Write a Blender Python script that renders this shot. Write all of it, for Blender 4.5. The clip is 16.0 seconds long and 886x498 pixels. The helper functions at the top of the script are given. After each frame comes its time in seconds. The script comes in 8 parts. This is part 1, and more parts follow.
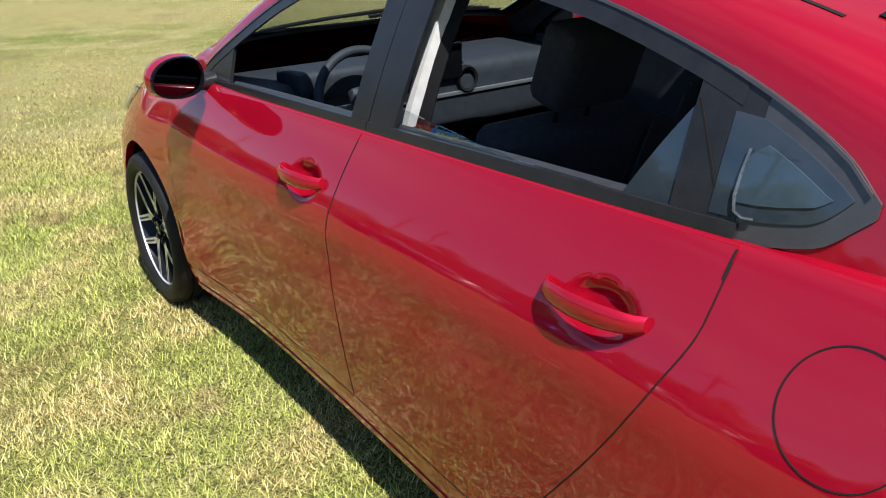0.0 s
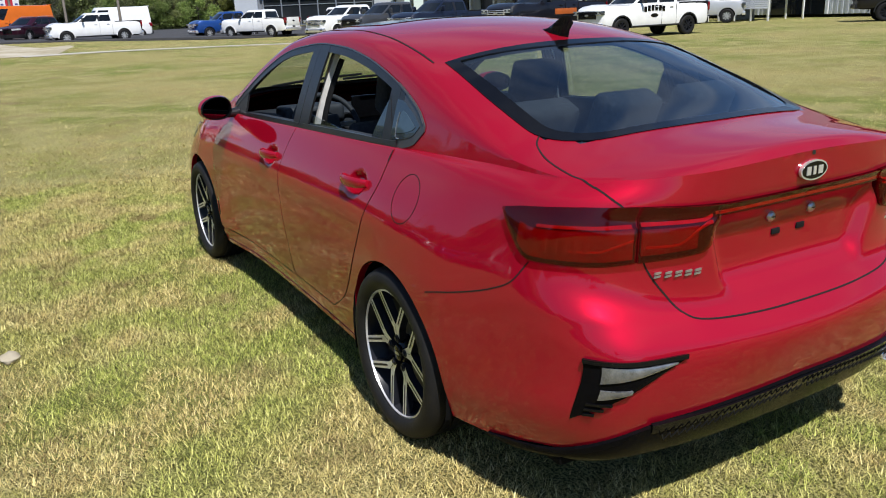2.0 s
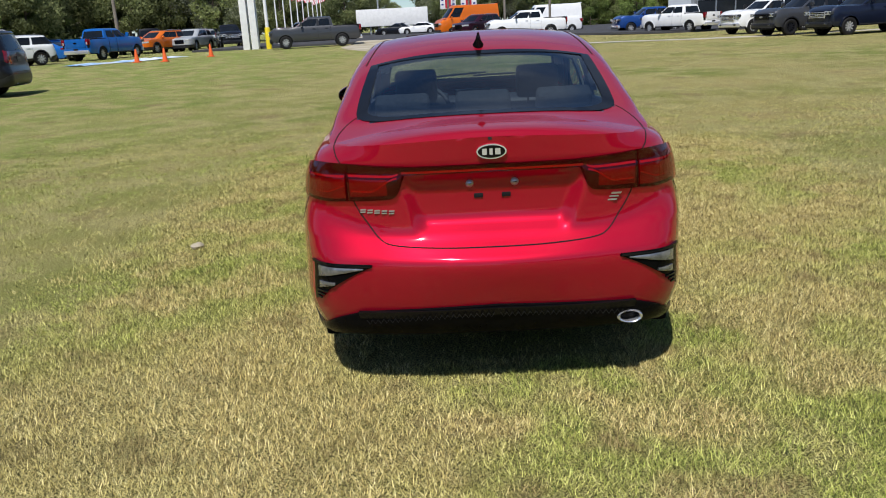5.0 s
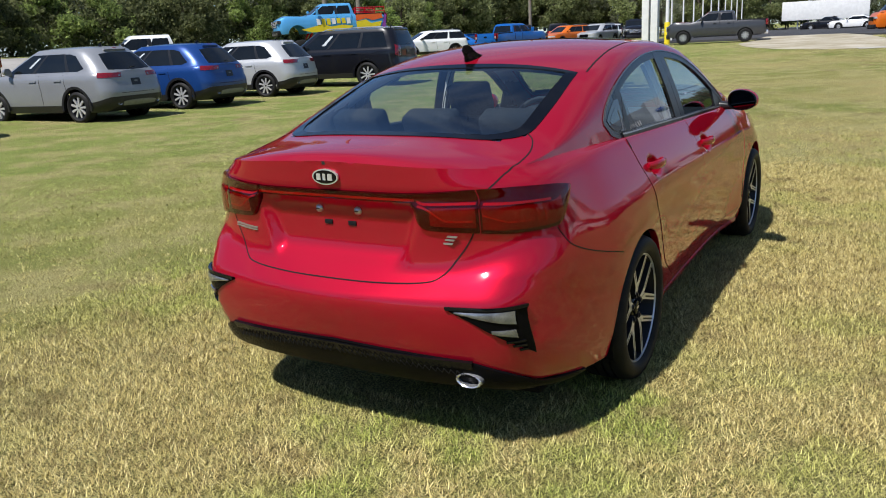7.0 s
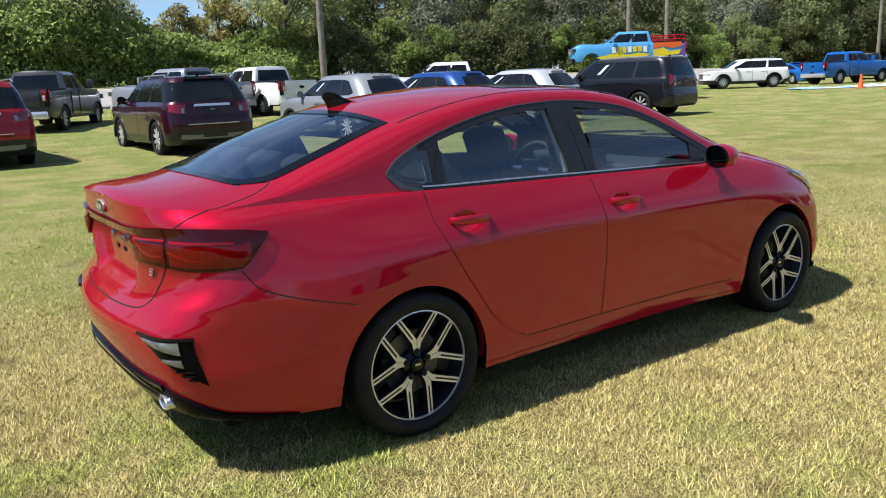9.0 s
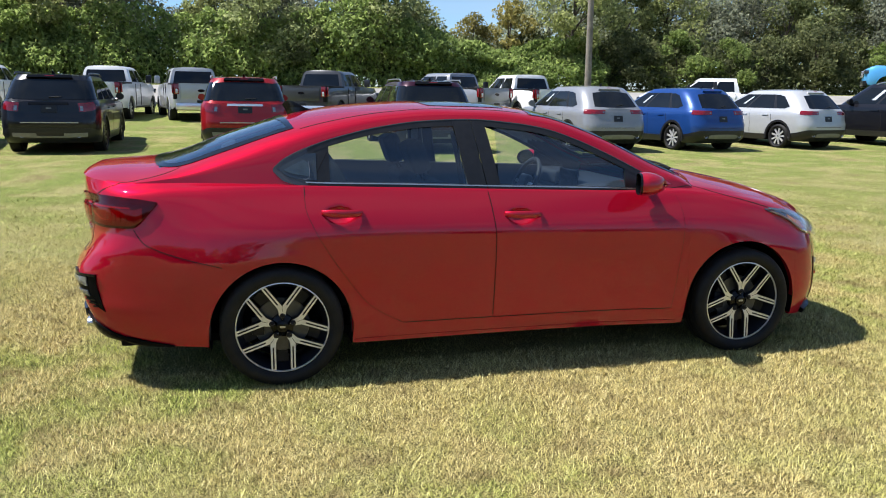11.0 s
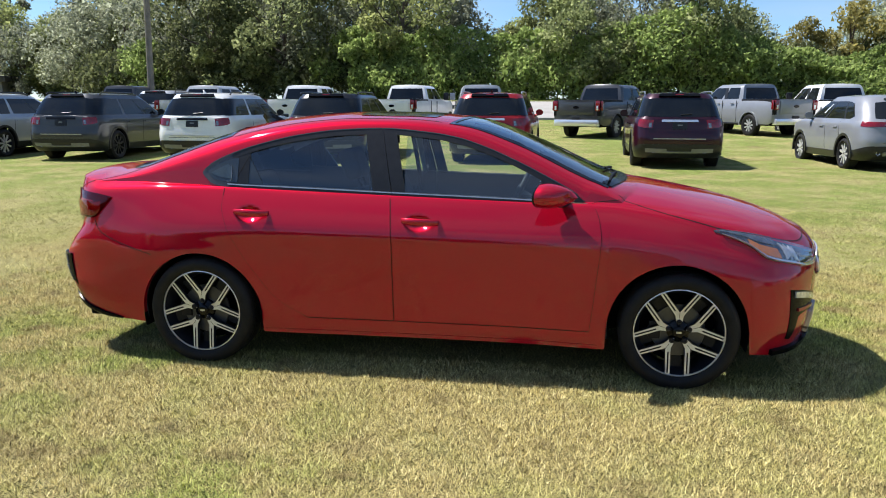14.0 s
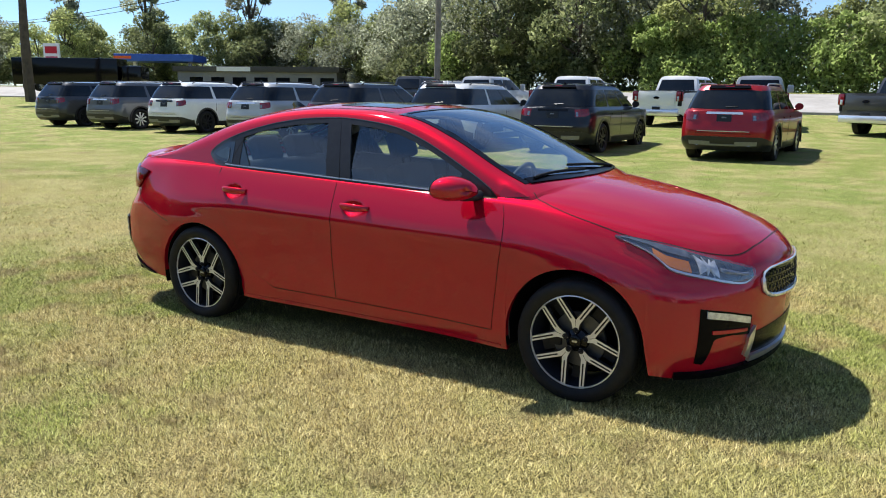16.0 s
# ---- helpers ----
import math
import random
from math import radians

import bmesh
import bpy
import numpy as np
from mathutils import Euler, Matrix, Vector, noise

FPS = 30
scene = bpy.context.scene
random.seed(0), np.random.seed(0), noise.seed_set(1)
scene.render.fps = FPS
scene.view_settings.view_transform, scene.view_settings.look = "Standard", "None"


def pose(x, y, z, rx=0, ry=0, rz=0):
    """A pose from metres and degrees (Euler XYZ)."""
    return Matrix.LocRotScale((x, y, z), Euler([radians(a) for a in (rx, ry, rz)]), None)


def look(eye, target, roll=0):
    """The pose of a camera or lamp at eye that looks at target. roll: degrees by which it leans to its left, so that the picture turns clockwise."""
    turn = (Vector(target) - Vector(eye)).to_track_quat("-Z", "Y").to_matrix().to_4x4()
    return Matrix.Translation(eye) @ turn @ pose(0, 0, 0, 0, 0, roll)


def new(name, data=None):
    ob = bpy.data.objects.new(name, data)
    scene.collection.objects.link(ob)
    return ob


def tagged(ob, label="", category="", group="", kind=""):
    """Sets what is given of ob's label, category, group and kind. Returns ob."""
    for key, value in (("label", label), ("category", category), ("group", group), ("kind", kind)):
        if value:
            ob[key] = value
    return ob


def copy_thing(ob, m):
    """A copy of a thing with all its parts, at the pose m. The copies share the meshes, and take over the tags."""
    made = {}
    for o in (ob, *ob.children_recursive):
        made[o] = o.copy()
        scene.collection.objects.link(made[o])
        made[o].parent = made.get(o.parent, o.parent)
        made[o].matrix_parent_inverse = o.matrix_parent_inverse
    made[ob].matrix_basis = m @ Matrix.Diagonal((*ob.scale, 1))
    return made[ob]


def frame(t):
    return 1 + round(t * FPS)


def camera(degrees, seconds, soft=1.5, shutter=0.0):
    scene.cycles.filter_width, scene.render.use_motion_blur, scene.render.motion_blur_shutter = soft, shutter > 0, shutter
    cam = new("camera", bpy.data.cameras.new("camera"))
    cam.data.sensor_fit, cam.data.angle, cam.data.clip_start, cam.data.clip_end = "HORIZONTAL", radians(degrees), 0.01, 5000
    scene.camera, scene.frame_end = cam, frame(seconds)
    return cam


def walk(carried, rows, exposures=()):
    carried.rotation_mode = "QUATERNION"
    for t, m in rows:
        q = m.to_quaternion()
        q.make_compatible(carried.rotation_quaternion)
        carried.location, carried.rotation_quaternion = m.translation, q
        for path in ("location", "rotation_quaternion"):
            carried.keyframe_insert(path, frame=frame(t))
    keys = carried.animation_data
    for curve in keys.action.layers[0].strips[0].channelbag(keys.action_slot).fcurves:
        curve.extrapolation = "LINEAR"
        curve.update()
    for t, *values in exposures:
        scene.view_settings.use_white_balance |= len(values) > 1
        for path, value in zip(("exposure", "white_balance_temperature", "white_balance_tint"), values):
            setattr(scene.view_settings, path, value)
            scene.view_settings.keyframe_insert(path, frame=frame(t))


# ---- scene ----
cam = camera(58.7, 16.0, soft=1.0)
PATH = [
    (0, (-1.789, 1.643, 1.448), (-0.264, 0.567, 0.664), -1.8),
    (0.5, (-2.256, 1.771, 1.457), (-0.686, 0.705, 0.747), -1.6),
    (1, (-2.742, 1.946, 1.493), (-1.148, 0.886, 0.834), -1.8),
    (1.5, (-3.239, 2.043, 1.513), (-1.604, 1.028, 0.886), -2.1),
    (2, (-3.719, 1.979, 1.496), (-2.032, 1.028, 0.905), -2.4),
    (2.5, (-4.175, 1.965, 1.493), (-2.428, 1.108, 0.936), -2.8),
    (3, (-4.582, 1.800, 1.483), (-2.767, 1.073, 0.955), -3.0),
    (3.5, (-4.918, 1.458, 1.470), (-3.040, 0.896, 0.963), -3.1),
    (4, (-5.115, 1.077, 1.474), (-3.188, 0.703, 0.977), -3.1),
    (4.5, (-5.310, 0.596, 1.447), (-3.354, 0.429, 0.946), -3.0),
    (4.7, (-5.366, 0.410, 1.500), (-3.412, 0.326, 0.974), -3.0),
    (6.8, (-4.685, -1.624, 1.492), (-2.964, -0.693, 0.971), -3.3),
    (7, (-4.555, -1.804, 1.475), (-2.877, -0.798, 0.958), -3.0),
    (7.5, (-4.196, -2.247, 1.501), (-2.630, -1.066, 0.994), -2.9),
    (8, (-3.792, -2.616, 1.502), (-2.348, -1.280, 1.022), -2.8),
    (8.5, (-3.455, -3.090, 1.488), (-2.149, -1.609, 1.041), -2.5),
    (9, (-3.086, -3.496, 1.481), (-1.935, -1.884, 1.059), -2.1),
    (9.2, (-2.939, -3.649, 1.514), (-1.855, -1.991, 1.096), -1.8),
    (11.3, (-1.286, -4.932, 1.502), (-0.874, -2.988, 1.115), 1.1),
    (11.5, (-1.112, -4.973, 1.485), (-0.758, -3.016, 1.102), 1.2),
    (12, (-0.734, -5.103, 1.510), (-0.514, -3.126, 1.134), 1.3),
    (12.5, (-0.471, -5.245, 1.519), (-0.372, -3.256, 1.151), 1.1),
    (13, (-0.226, -5.264, 1.512), (-0.247, -3.271, 1.152), 0.8),
    (13.5, (0.200, -5.150, 1.519), (0.036, -3.163, 1.163), 0.4),
    (14, (0.790, -5.037, 1.496), (0.457, -3.073, 1.133), 0.1),
    (14.5, (1.325, -4.905, 1.506), (0.805, -2.985, 1.123), -0.1),
    (15, (1.842, -4.757, 1.518), (1.134, -2.902, 1.119), -0.2),
    (15.5, (2.359, -4.667, 1.529), (1.471, -2.892, 1.128), 0.1),
    (16, (2.782, -4.402, 1.516), (1.731, -2.716, 1.125), 0.7),
]
walk(cam, [(t, look(eye, target, roll)) for t, eye, target, roll in PATH],
     exposures=[(0.0, 0.80), (1.0, 0.56), (1.5, 0.40), (2.5, 0.25), (4.5, 0.06), (7.0, 0.25), (9.0, 0.62), (11.5, 0.76), (16.0, 0.78)])

# ---- world ----
from mathutils.bvhtree import BVHTree

SUN_TO = Vector((-0.62, 0.13, 1.0)).normalized()
world = bpy.data.worlds.new("world")
scene.world = world
world.use_nodes = True
wn = world.node_tree
sky = wn.nodes.new("ShaderNodeTexSky")
sky.sky_type = "NISHITA"
sky.sun_disc = False
sky.sun_elevation = math.asin(SUN_TO.z)
sky.sun_rotation = math.atan2(SUN_TO.x, SUN_TO.y)
sky.air_density, sky.dust_density, sky.ozone_density = 1.1, 0.0, 5.0
sky.altitude = 1500
blue = wn.nodes.new("ShaderNodeMix")
blue.data_type, blue.blend_type = "RGBA", "MULTIPLY"
blue.inputs[0].default_value = 1.0
blue.inputs[7].default_value = (.88, 1.0, 1.12, 1)
wn.links.new(sky.outputs[0], blue.inputs[6])
# thin high cloud
wtc, wmap, wno, wrg, veil = [wn.nodes.new(k) for k in ("ShaderNodeTexCoord", "ShaderNodeMapping", "ShaderNodeTexNoise", "ShaderNodeMapRange", "ShaderNodeMix")]
wmap.inputs["Scale"].default_value = (1.0, 1.0, 3.5)
wno.inputs["Scale"].default_value, wno.inputs["Detail"].default_value = 2.6, 7
wrg.inputs["From Min"].default_value, wrg.inputs["From Max"].default_value, wrg.inputs["To Max"].default_value = .42, .78, .50
veil.data_type = "RGBA"
veil.inputs[7].default_value = (5.6, 6.2, 6.9, 1)
wn.links.new(wtc.outputs["Generated"], wmap.inputs[0])
wn.links.new(wmap.outputs[0], wno.inputs["Vector"])
wn.links.new(wno.outputs["Fac"], wrg.inputs["Value"])
wn.links.new(wrg.outputs[0], veil.inputs[0])
wn.links.new(blue.outputs[2], veil.inputs[6])
wn.links.new(veil.outputs[2], wn.nodes["Background"].inputs[0])
wn.nodes["Background"].inputs[1].default_value = 0.082
sun = new("sun", bpy.data.lights.new("sun", "SUN"))
sun.data.energy, sun.data.angle, sun.data.color = 5.0, radians(0.53), (1.0, 0.975, 0.96)
sun.matrix_world = look(SUN_TO * 60, (0, 0, 0))
scene.view_settings.exposure = 0.0


# ---- materials ----
def mat(name, color, rough=0.5, metal=0.0, coat=0.0, spec=0.5, var=0.0, scale=8.0, bump=0.0, bscale=60.0, color2=None, trans=0.0, emit=None, rand=0.0, ior=1.45, detail=4.0):
    """Principled material: two-scale noise mix of two colours, with fine relief."""
    m = bpy.data.materials.new(name)
    m.use_nodes = True
    nt = m.node_tree
    b = nt.nodes["Principled BSDF"]
    b.inputs["Roughness"].default_value = rough
    b.inputs["Metallic"].default_value = metal
    b.inputs["Coat Weight"].default_value = coat
    b.inputs["Coat Roughness"].default_value = 0.02
    b.inputs["Specular IOR Level"].default_value = spec
    b.inputs["IOR"].default_value = ior
    b.inputs["Transmission Weight"].default_value = trans
    b.inputs["Base Color"].default_value = (*color, 1)
    if emit:
        b.inputs["Emission Color"].default_value = (*color, 1)
        b.inputs["Emission Strength"].default_value = emit
    tc = nt.nodes.new("ShaderNodeTexCoord")
    if var or color2:
        c2 = color2 or tuple(c * (1 - var) for c in color)
        n1, n2 = nt.nodes.new("ShaderNodeTexNoise"), nt.nodes.new("ShaderNodeTexNoise")
        n1.inputs["Scale"].default_value, n2.inputs["Scale"].default_value = scale, scale * 7.3
        n1.inputs["Detail"].default_value = detail
        for n in (n1, n2):
            nt.links.new(tc.outputs["Object"], n.inputs["Vector"])
        ad = nt.nodes.new("ShaderNodeMath")
        ad.operation = "MULTIPLY_ADD"
        ad.inputs[1].default_value = 0.4
        nt.links.new(n2.outputs["Fac"], ad.inputs[0])
        nt.links.new(n1.outputs["Fac"], ad.inputs[2])
        rm = nt.nodes.new("ShaderNodeMapRange")
        rm.inputs["From Min"].default_value, rm.inputs["From Max"].default_value = 0.5, 0.9
        nt.links.new(ad.outputs[0], rm.inputs["Value"])
        src = rm.outputs[0]
        if rand:
            oi = nt.nodes.new("ShaderNodeNewGeometry")
            mx = nt.nodes.new("ShaderNodeMix")
            mx.inputs[0].default_value = rand
            nt.links.new(src, mx.inputs[2])
            nt.links.new(oi.outputs["Random Per Island"], mx.inputs[3])
            src = mx.outputs[0]
        mix = nt.nodes.new("ShaderNodeMix")
        mix.data_type = "RGBA"
        mix.inputs[6].default_value, mix.inputs[7].default_value = (*color, 1), (*c2, 1)
        nt.links.new(src, mix.inputs[0])
        nt.links.new(mix.outputs[2], b.inputs["Base Color"])
    if bump:
        nb = nt.nodes.new("ShaderNodeTexNoise")
        nb.inputs["Scale"].default_value = bscale
        nt.links.new(tc.outputs["Object"], nb.inputs["Vector"])
        bp = nt.nodes.new("ShaderNodeBump")
        bp.inputs["Strength"].default_value, bp.inputs["Distance"].default_value = bump, 0.02
        nt.links.new(nb.outputs["Fac"], bp.inputs["Height"])
        nt.links.new(bp.outputs[0], b.inputs["Normal"])
    return m


def glass_mat(name, tint, alpha, rough=0.0, gloss=0.10):
    """Thin tinted pane: part clear, part mirror-like gloss."""
    m = bpy.data.materials.new(name)
    m.use_nodes = True
    nt = m.node_tree
    nt.nodes.clear()
    out = nt.nodes.new("ShaderNodeOutputMaterial")
    tr, gl = nt.nodes.new("ShaderNodeBsdfTransparent"), nt.nodes.new("ShaderNodeBsdfGlossy")
    tr.inputs[0].default_value = (*[c * alpha for c in tint], 1)
    gl.inputs["Roughness"].default_value = rough
    gl.inputs["Color"].default_value = (1, 1, 1, 1)
    lw = nt.nodes.new("ShaderNodeLayerWeight")
    lw.inputs["Blend"].default_value = 0.5
    pw = nt.nodes.new("ShaderNodeMath")
    pw.operation = "POWER"
    pw.inputs[1].default_value = 4.0
    nt.links.new(lw.outputs["Facing"], pw.inputs[0])
    fr = nt.nodes.new("ShaderNodeMath")
    fr.operation = "MULTIPLY_ADD"
    fr.inputs[1].default_value, fr.inputs[2].default_value = 0.86, gloss
    nt.links.new(pw.outputs[0], fr.inputs[0])
    mx = nt.nodes.new("ShaderNodeMixShader")
    nt.links.new(fr.outputs[0], mx.inputs[0])
    nt.links.new(tr.outputs[0], mx.inputs[1])
    nt.links.new(gl.outputs[0], mx.inputs[2])
    nt.links.new(mx.outputs[0], out.inputs[0])
    return m


def paint(name, color, metal=0.35, rough=0.32):
    return mat(name, color, rough=rough, metal=metal, coat=1.0, spec=0.0, var=0.15, scale=900.0)


M_RED = paint("red_paint", (0.40, 0.004, 0.021), 0.36, 0.42)
M_RED.node_tree.nodes["Principled BSDF"].inputs["Coat IOR"].default_value = 1.54
M_RED.node_tree.nodes["Principled BSDF"].inputs["Coat Roughness"].default_value = 0.04
M_RED.node_tree.nodes["Principled BSDF"].inputs["Specular Tint"].default_value = (0.7, 0.02, 0.05, 1)
M_BLACKGLOSS = mat("gloss_black", (0.005, 0.005, 0.006), rough=0.10, spec=0.3, var=0.3, scale=30)
M_TRIM = mat("black_trim", (0.020, 0.020, 0.022), rough=0.30, spec=0.45, var=0.35, scale=25, bump=0.05, bscale=400)
M_VALANCE = mat("valance_black", (0.004, 0.004, 0.005), rough=0.22, spec=0.08, var=0.3, scale=30)
# satin black trim whose sky sheen is put into the colour as grey
M_TRIMSHEEN = mat("black_trim_sheen", (0.10, 0.10, 0.105), rough=0.25, metal=0.5, var=0.2, scale=30)
M_GAP = mat("panel_gap", (0.006, 0.003, 0.003), rough=0.9)
M_PLASTIC = mat("dark_plastic", (0.012, 0.012, 0.013), rough=0.6, spec=0.15, var=0.3, scale=40, bump=0.1, bscale=500)
M_UNDER = mat("underbody", (0.006, 0.006, 0.006), rough=0.9, spec=0.1, var=0.4, scale=6)
M_RUBBER = mat("tyre_rubber", (0.008, 0.008, 0.009), rough=0.6, spec=0.25, var=0.4, scale=12, color2=(0.016, 0.015, 0.014), bump=0.1, bscale=200)
M_ALLOY = mat("machined_alloy", (0.74, 0.74, 0.75), rough=0.30, metal=0.55, var=0.15, scale=40)
M_ALLOYDARK = mat("dark_alloy", (0.016, 0.017, 0.022), rough=0.35, spec=0.22, var=0.3, scale=20)
M_CHROME = mat("chrome", (0.80, 0.80, 0.83), rough=0.18, metal=0.7, var=0.05, scale=20)
M_SATIN = mat("satin_silver", (0.55, 0.55, 0.56), rough=0.3, metal=0.8, var=0.1, scale=30)
M_LAMPRED = mat("red_lens", (0.27, 0.001, 0.009), spec=0.1, rough=0.20, var=0.35, scale=14)
M_LAMPDARK = mat("dark_lens", (0.075, 0.0006, 0.004), spec=0.1, rough=0.15, var=0.3, scale=20)
M_LAMPBRIGHT = mat("bright_red_lens", (0.50, 0.002, 0.012), rough=0.12, var=0.2, scale=60)
M_CLEAR = mat("clear_lens", (0.78, 0.79, 0.80), rough=0.12, metal=0.4, coat=1.0, var=0.4, scale=45)
M_AMBER = mat("amber_lens", (0.65, 0.19, 0.02), rough=0.15, coat=1.0, var=0.2, scale=50)
M_FABRIC = mat("seat_fabric", (0.034, 0.035, 0.040), rough=0.95, var=0.4, scale=60, bump=0.3, bscale=700)
M_DASH = mat("dash_plastic", (0.030, 0.034, 0.042), rough=0.6, var=0.3, scale=30, bump=0.15, bscale=600)
M_HEADLINER = mat("headliner", (0.42, 0.41, 0.39), rough=0.95, var=0.15, scale=30)
M_WHITETRIM = mat("pale_belt", (0.62, 0.61, 0.58), rough=0.8, var=0.15, scale=40)
M_GLASS = glass_mat("tinted_glass", (0.86, 0.95, 0.97), 0.80)
M_GLASSDARK = glass_mat("rear_tinted_glass", (0.82, 0.95, 1.0), 0.80)
M_LAMPSILVER = mat("lamp_silver", (0.30, 0.31, 0.33), rough=0.25, metal=0.6, coat=1.0, var=0.5, scale=30)
M_MIRROR = mat("mirror_glass", (0.035, 0.037, 0.040), rough=0.01, metal=1.0)
M_DISC = mat("brake_steel", (0.10, 0.10, 0.105), rough=0.4, metal=0.6, var=0.2, scale=30)
M_LAMPHOUSE = mat("lamp_housing", (0.075, 0.083, 0.095), rough=0.2, metal=0.3, coat=1.0, var=0.5, scale=30)
M_PIPE = mat("polished_pipe", (0.78, 0.78, 0.80), rough=0.18, metal=0.8, var=0.2, scale=30)
M_QUARTER = mat("quarter_glass", (0.030, 0.042, 0.056), rough=0.03, var=0.3, scale=6, spec=0.9)
M_LAMPCOVER = glass_mat("smoked_red_cover", (0.85, 0.20, 0.23), 0.86, gloss=0.035)
M_QUARTERCLEAR = mat("quarter_clear", (0.045, 0.070, 0.092), rough=0.03, var=0.3, scale=6, spec=0.9)
M_LENS = glass_mat("lamp_cover", (0.95, 0.97, 1.0), 0.92)


# ---- mesh helpers ----
def link_mesh(name, bm, material, parent=None, label="", smooth=True, recalc=True):
    if recalc:
        bmesh.ops.recalc_face_normals(bm, faces=bm.faces)
    me = bpy.data.meshes.new(name)
    bm.to_mesh(me)
    bm.free()
    for m in (material if isinstance(material, (list, tuple)) else [material]):
        me.materials.append(m)
    if smooth:
        me.shade_smooth()
        me.set_sharp_from_angle(angle=radians(38))
    ob = new(name, me)
    if parent is not None:
        ob.parent = parent
    if label:
        tagged(ob, label)
    return ob


def part(name, bm, material, parent, label="", smooth=True):
    return link_mesh(name, bm, material, parent, label, smooth)


def thing(name, label, category, m=None, group="", kind=""):
    ob = new(name)
    ob.empty_display_size = 0.2
    if m is not None:
        ob.matrix_basis = m
    return tagged(ob, label, category, group, kind)


def box(bm, lo, hi, bevel=0.0, m=None, seg=2):
    """A bevelled box between two corners."""
    vs = [bm.verts.new((x, y, z)) for x in (lo[0], hi[0]) for y in (lo[1], hi[1]) for z in (lo[2], hi[2])]
    idx = [(0, 1, 3, 2), (4, 6, 7, 5), (0, 4, 5, 1), (2, 3, 7, 6), (0, 2, 6, 4), (1, 5, 7, 3)]
    fs = [bm.faces.new([vs[i] for i in f]) for f in idx]
    geom = vs
    if bevel:
        es = list({e for f in fs for e in f.edges})
        r = bmesh.ops.bevel(bm, geom=es, offset=bevel, segments=seg, affect="EDGES", profile=0.6)
        geom = list({v for f in r["faces"] for v in f.verts} | {v for v in vs if v.is_valid})
    if m is not None:
        for v in geom:
            v.co = m @ v.co
    return bm


def B(*boxes):
    bm = bmesh.new()
    for b in boxes:
        box(bm, *b)
    return bm


def lathe(bm, prof, n=48, axis="y", at=(0, 0, 0), close=False):
    """Turns (radius, offset) pairs round an axis."""
    rings = []
    for r, o in prof:
        ring = []
        for k in range(n):
            a = 2 * math.pi * k / n
            c, s = r * math.cos(a), r * math.sin(a)
            p = {"y": (c, o, s), "z": (c, s, o), "x": (o, c, s)}[axis]
            ring.append(bm.verts.new(Vector(p) + Vector(at)))
        rings.append(ring)
    pairs = list(zip(rings, rings[1:])) + ([(rings[-1], rings[0])] if close else [])
    for a, b in pairs:
        for k in range(n):
            bm.faces.new((a[k], a[(k + 1) % n], b[(k + 1) % n], b[k]))
    return rings


def disc(bm, r, o, n=32, axis="y", at=(0, 0, 0)):
    vs = []
    for k in range(n):
        a = 2 * math.pi * k / n
        c, s = r * math.cos(a), r * math.sin(a)
        vs.append(bm.verts.new(Vector({"y": (c, o, s), "z": (c, s, o), "x": (o, c, s)}[axis]) + Vector(at)))
    return bm.faces.new(vs)


def tube(bm, pts, r, n=8, caps=True):
    """A round bar along points; r a number or one for each point."""
    pts = [Vector(p) for p in pts]
    rings = []
    for i, p in enumerate(pts):
        d = (pts[min(i + 1, len(pts) - 1)] - pts[max(i - 1, 0)]).normalized()
        a = d.orthogonal().normalized() if i == 0 else (prev - d * prev.dot(d)).normalized()
        prev = a
        b = d.cross(a)
        rr = r[i] if isinstance(r, (list, tuple)) else r
        rings.append([bm.verts.new(p + (a * math.cos(2 * math.pi * k / n) + b * math.sin(2 * math.pi * k / n)) * rr) for k in range(n)])
    for a, b in zip(rings, rings[1:]):
        for k in range(n):
            bm.faces.new((a[k], a[(k + 1) % n], b[(k + 1) % n], b[k]))
    if caps:
        bm.faces.new(rings[0][::-1])
        bm.faces.new(rings[-1])
    return bm


def prism(bm, poly, thick, m=None):
    """A flat outline (in x, y) given thickness along z."""
    lo = [bm.verts.new((x, y, 0)) for x, y in poly]
    hi = [bm.verts.new((x, y, thick)) for x, y in poly]
    bm.faces.new(lo[::-1])
    bm.faces.new(hi)
    n = len(poly)
    for k in range(n):
        bm.faces.new((lo[k], lo[(k + 1) % n], hi[(k + 1) % n], hi[k]))
    if m is not None:
        for v in lo + hi:
            v.co = m @ v.co
    return bm


def curve(*pts):
    """A smooth function through (x, value) pairs, in rising or falling order of x."""
    pts = sorted(pts)
    xs, ys = [p[0] for p in pts], [p[1] for p in pts]
    n = len(xs)
    sl = [(ys[i + 1] - ys[i]) / (xs[i + 1] - xs[i]) for i in range(n - 1)]
    tg = [sl[0]] + [0 if sl[i - 1] * sl[i] <= 0 else 2 * sl[i - 1] * sl[i] / (sl[i - 1] + sl[i]) for i in range(1, n - 1)] + [sl[-1]]

    def f(x):
        if x <= xs[0]:
            return ys[0]
        if x >= xs[-1]:
            return ys[-1]
        i = max(k for k in range(n - 1) if xs[k] <= x)
        h = xs[i + 1] - xs[i]
        t = (x - xs[i]) / h
        return ((2 * t**3 - 3 * t**2 + 1) * ys[i] + (t**3 - 2 * t**2 + t) * h * tg[i] + (-2 * t**3 + 3 * t**2) * ys[i + 1] + (t**3 - t**2) * h * tg[i + 1])
    return f


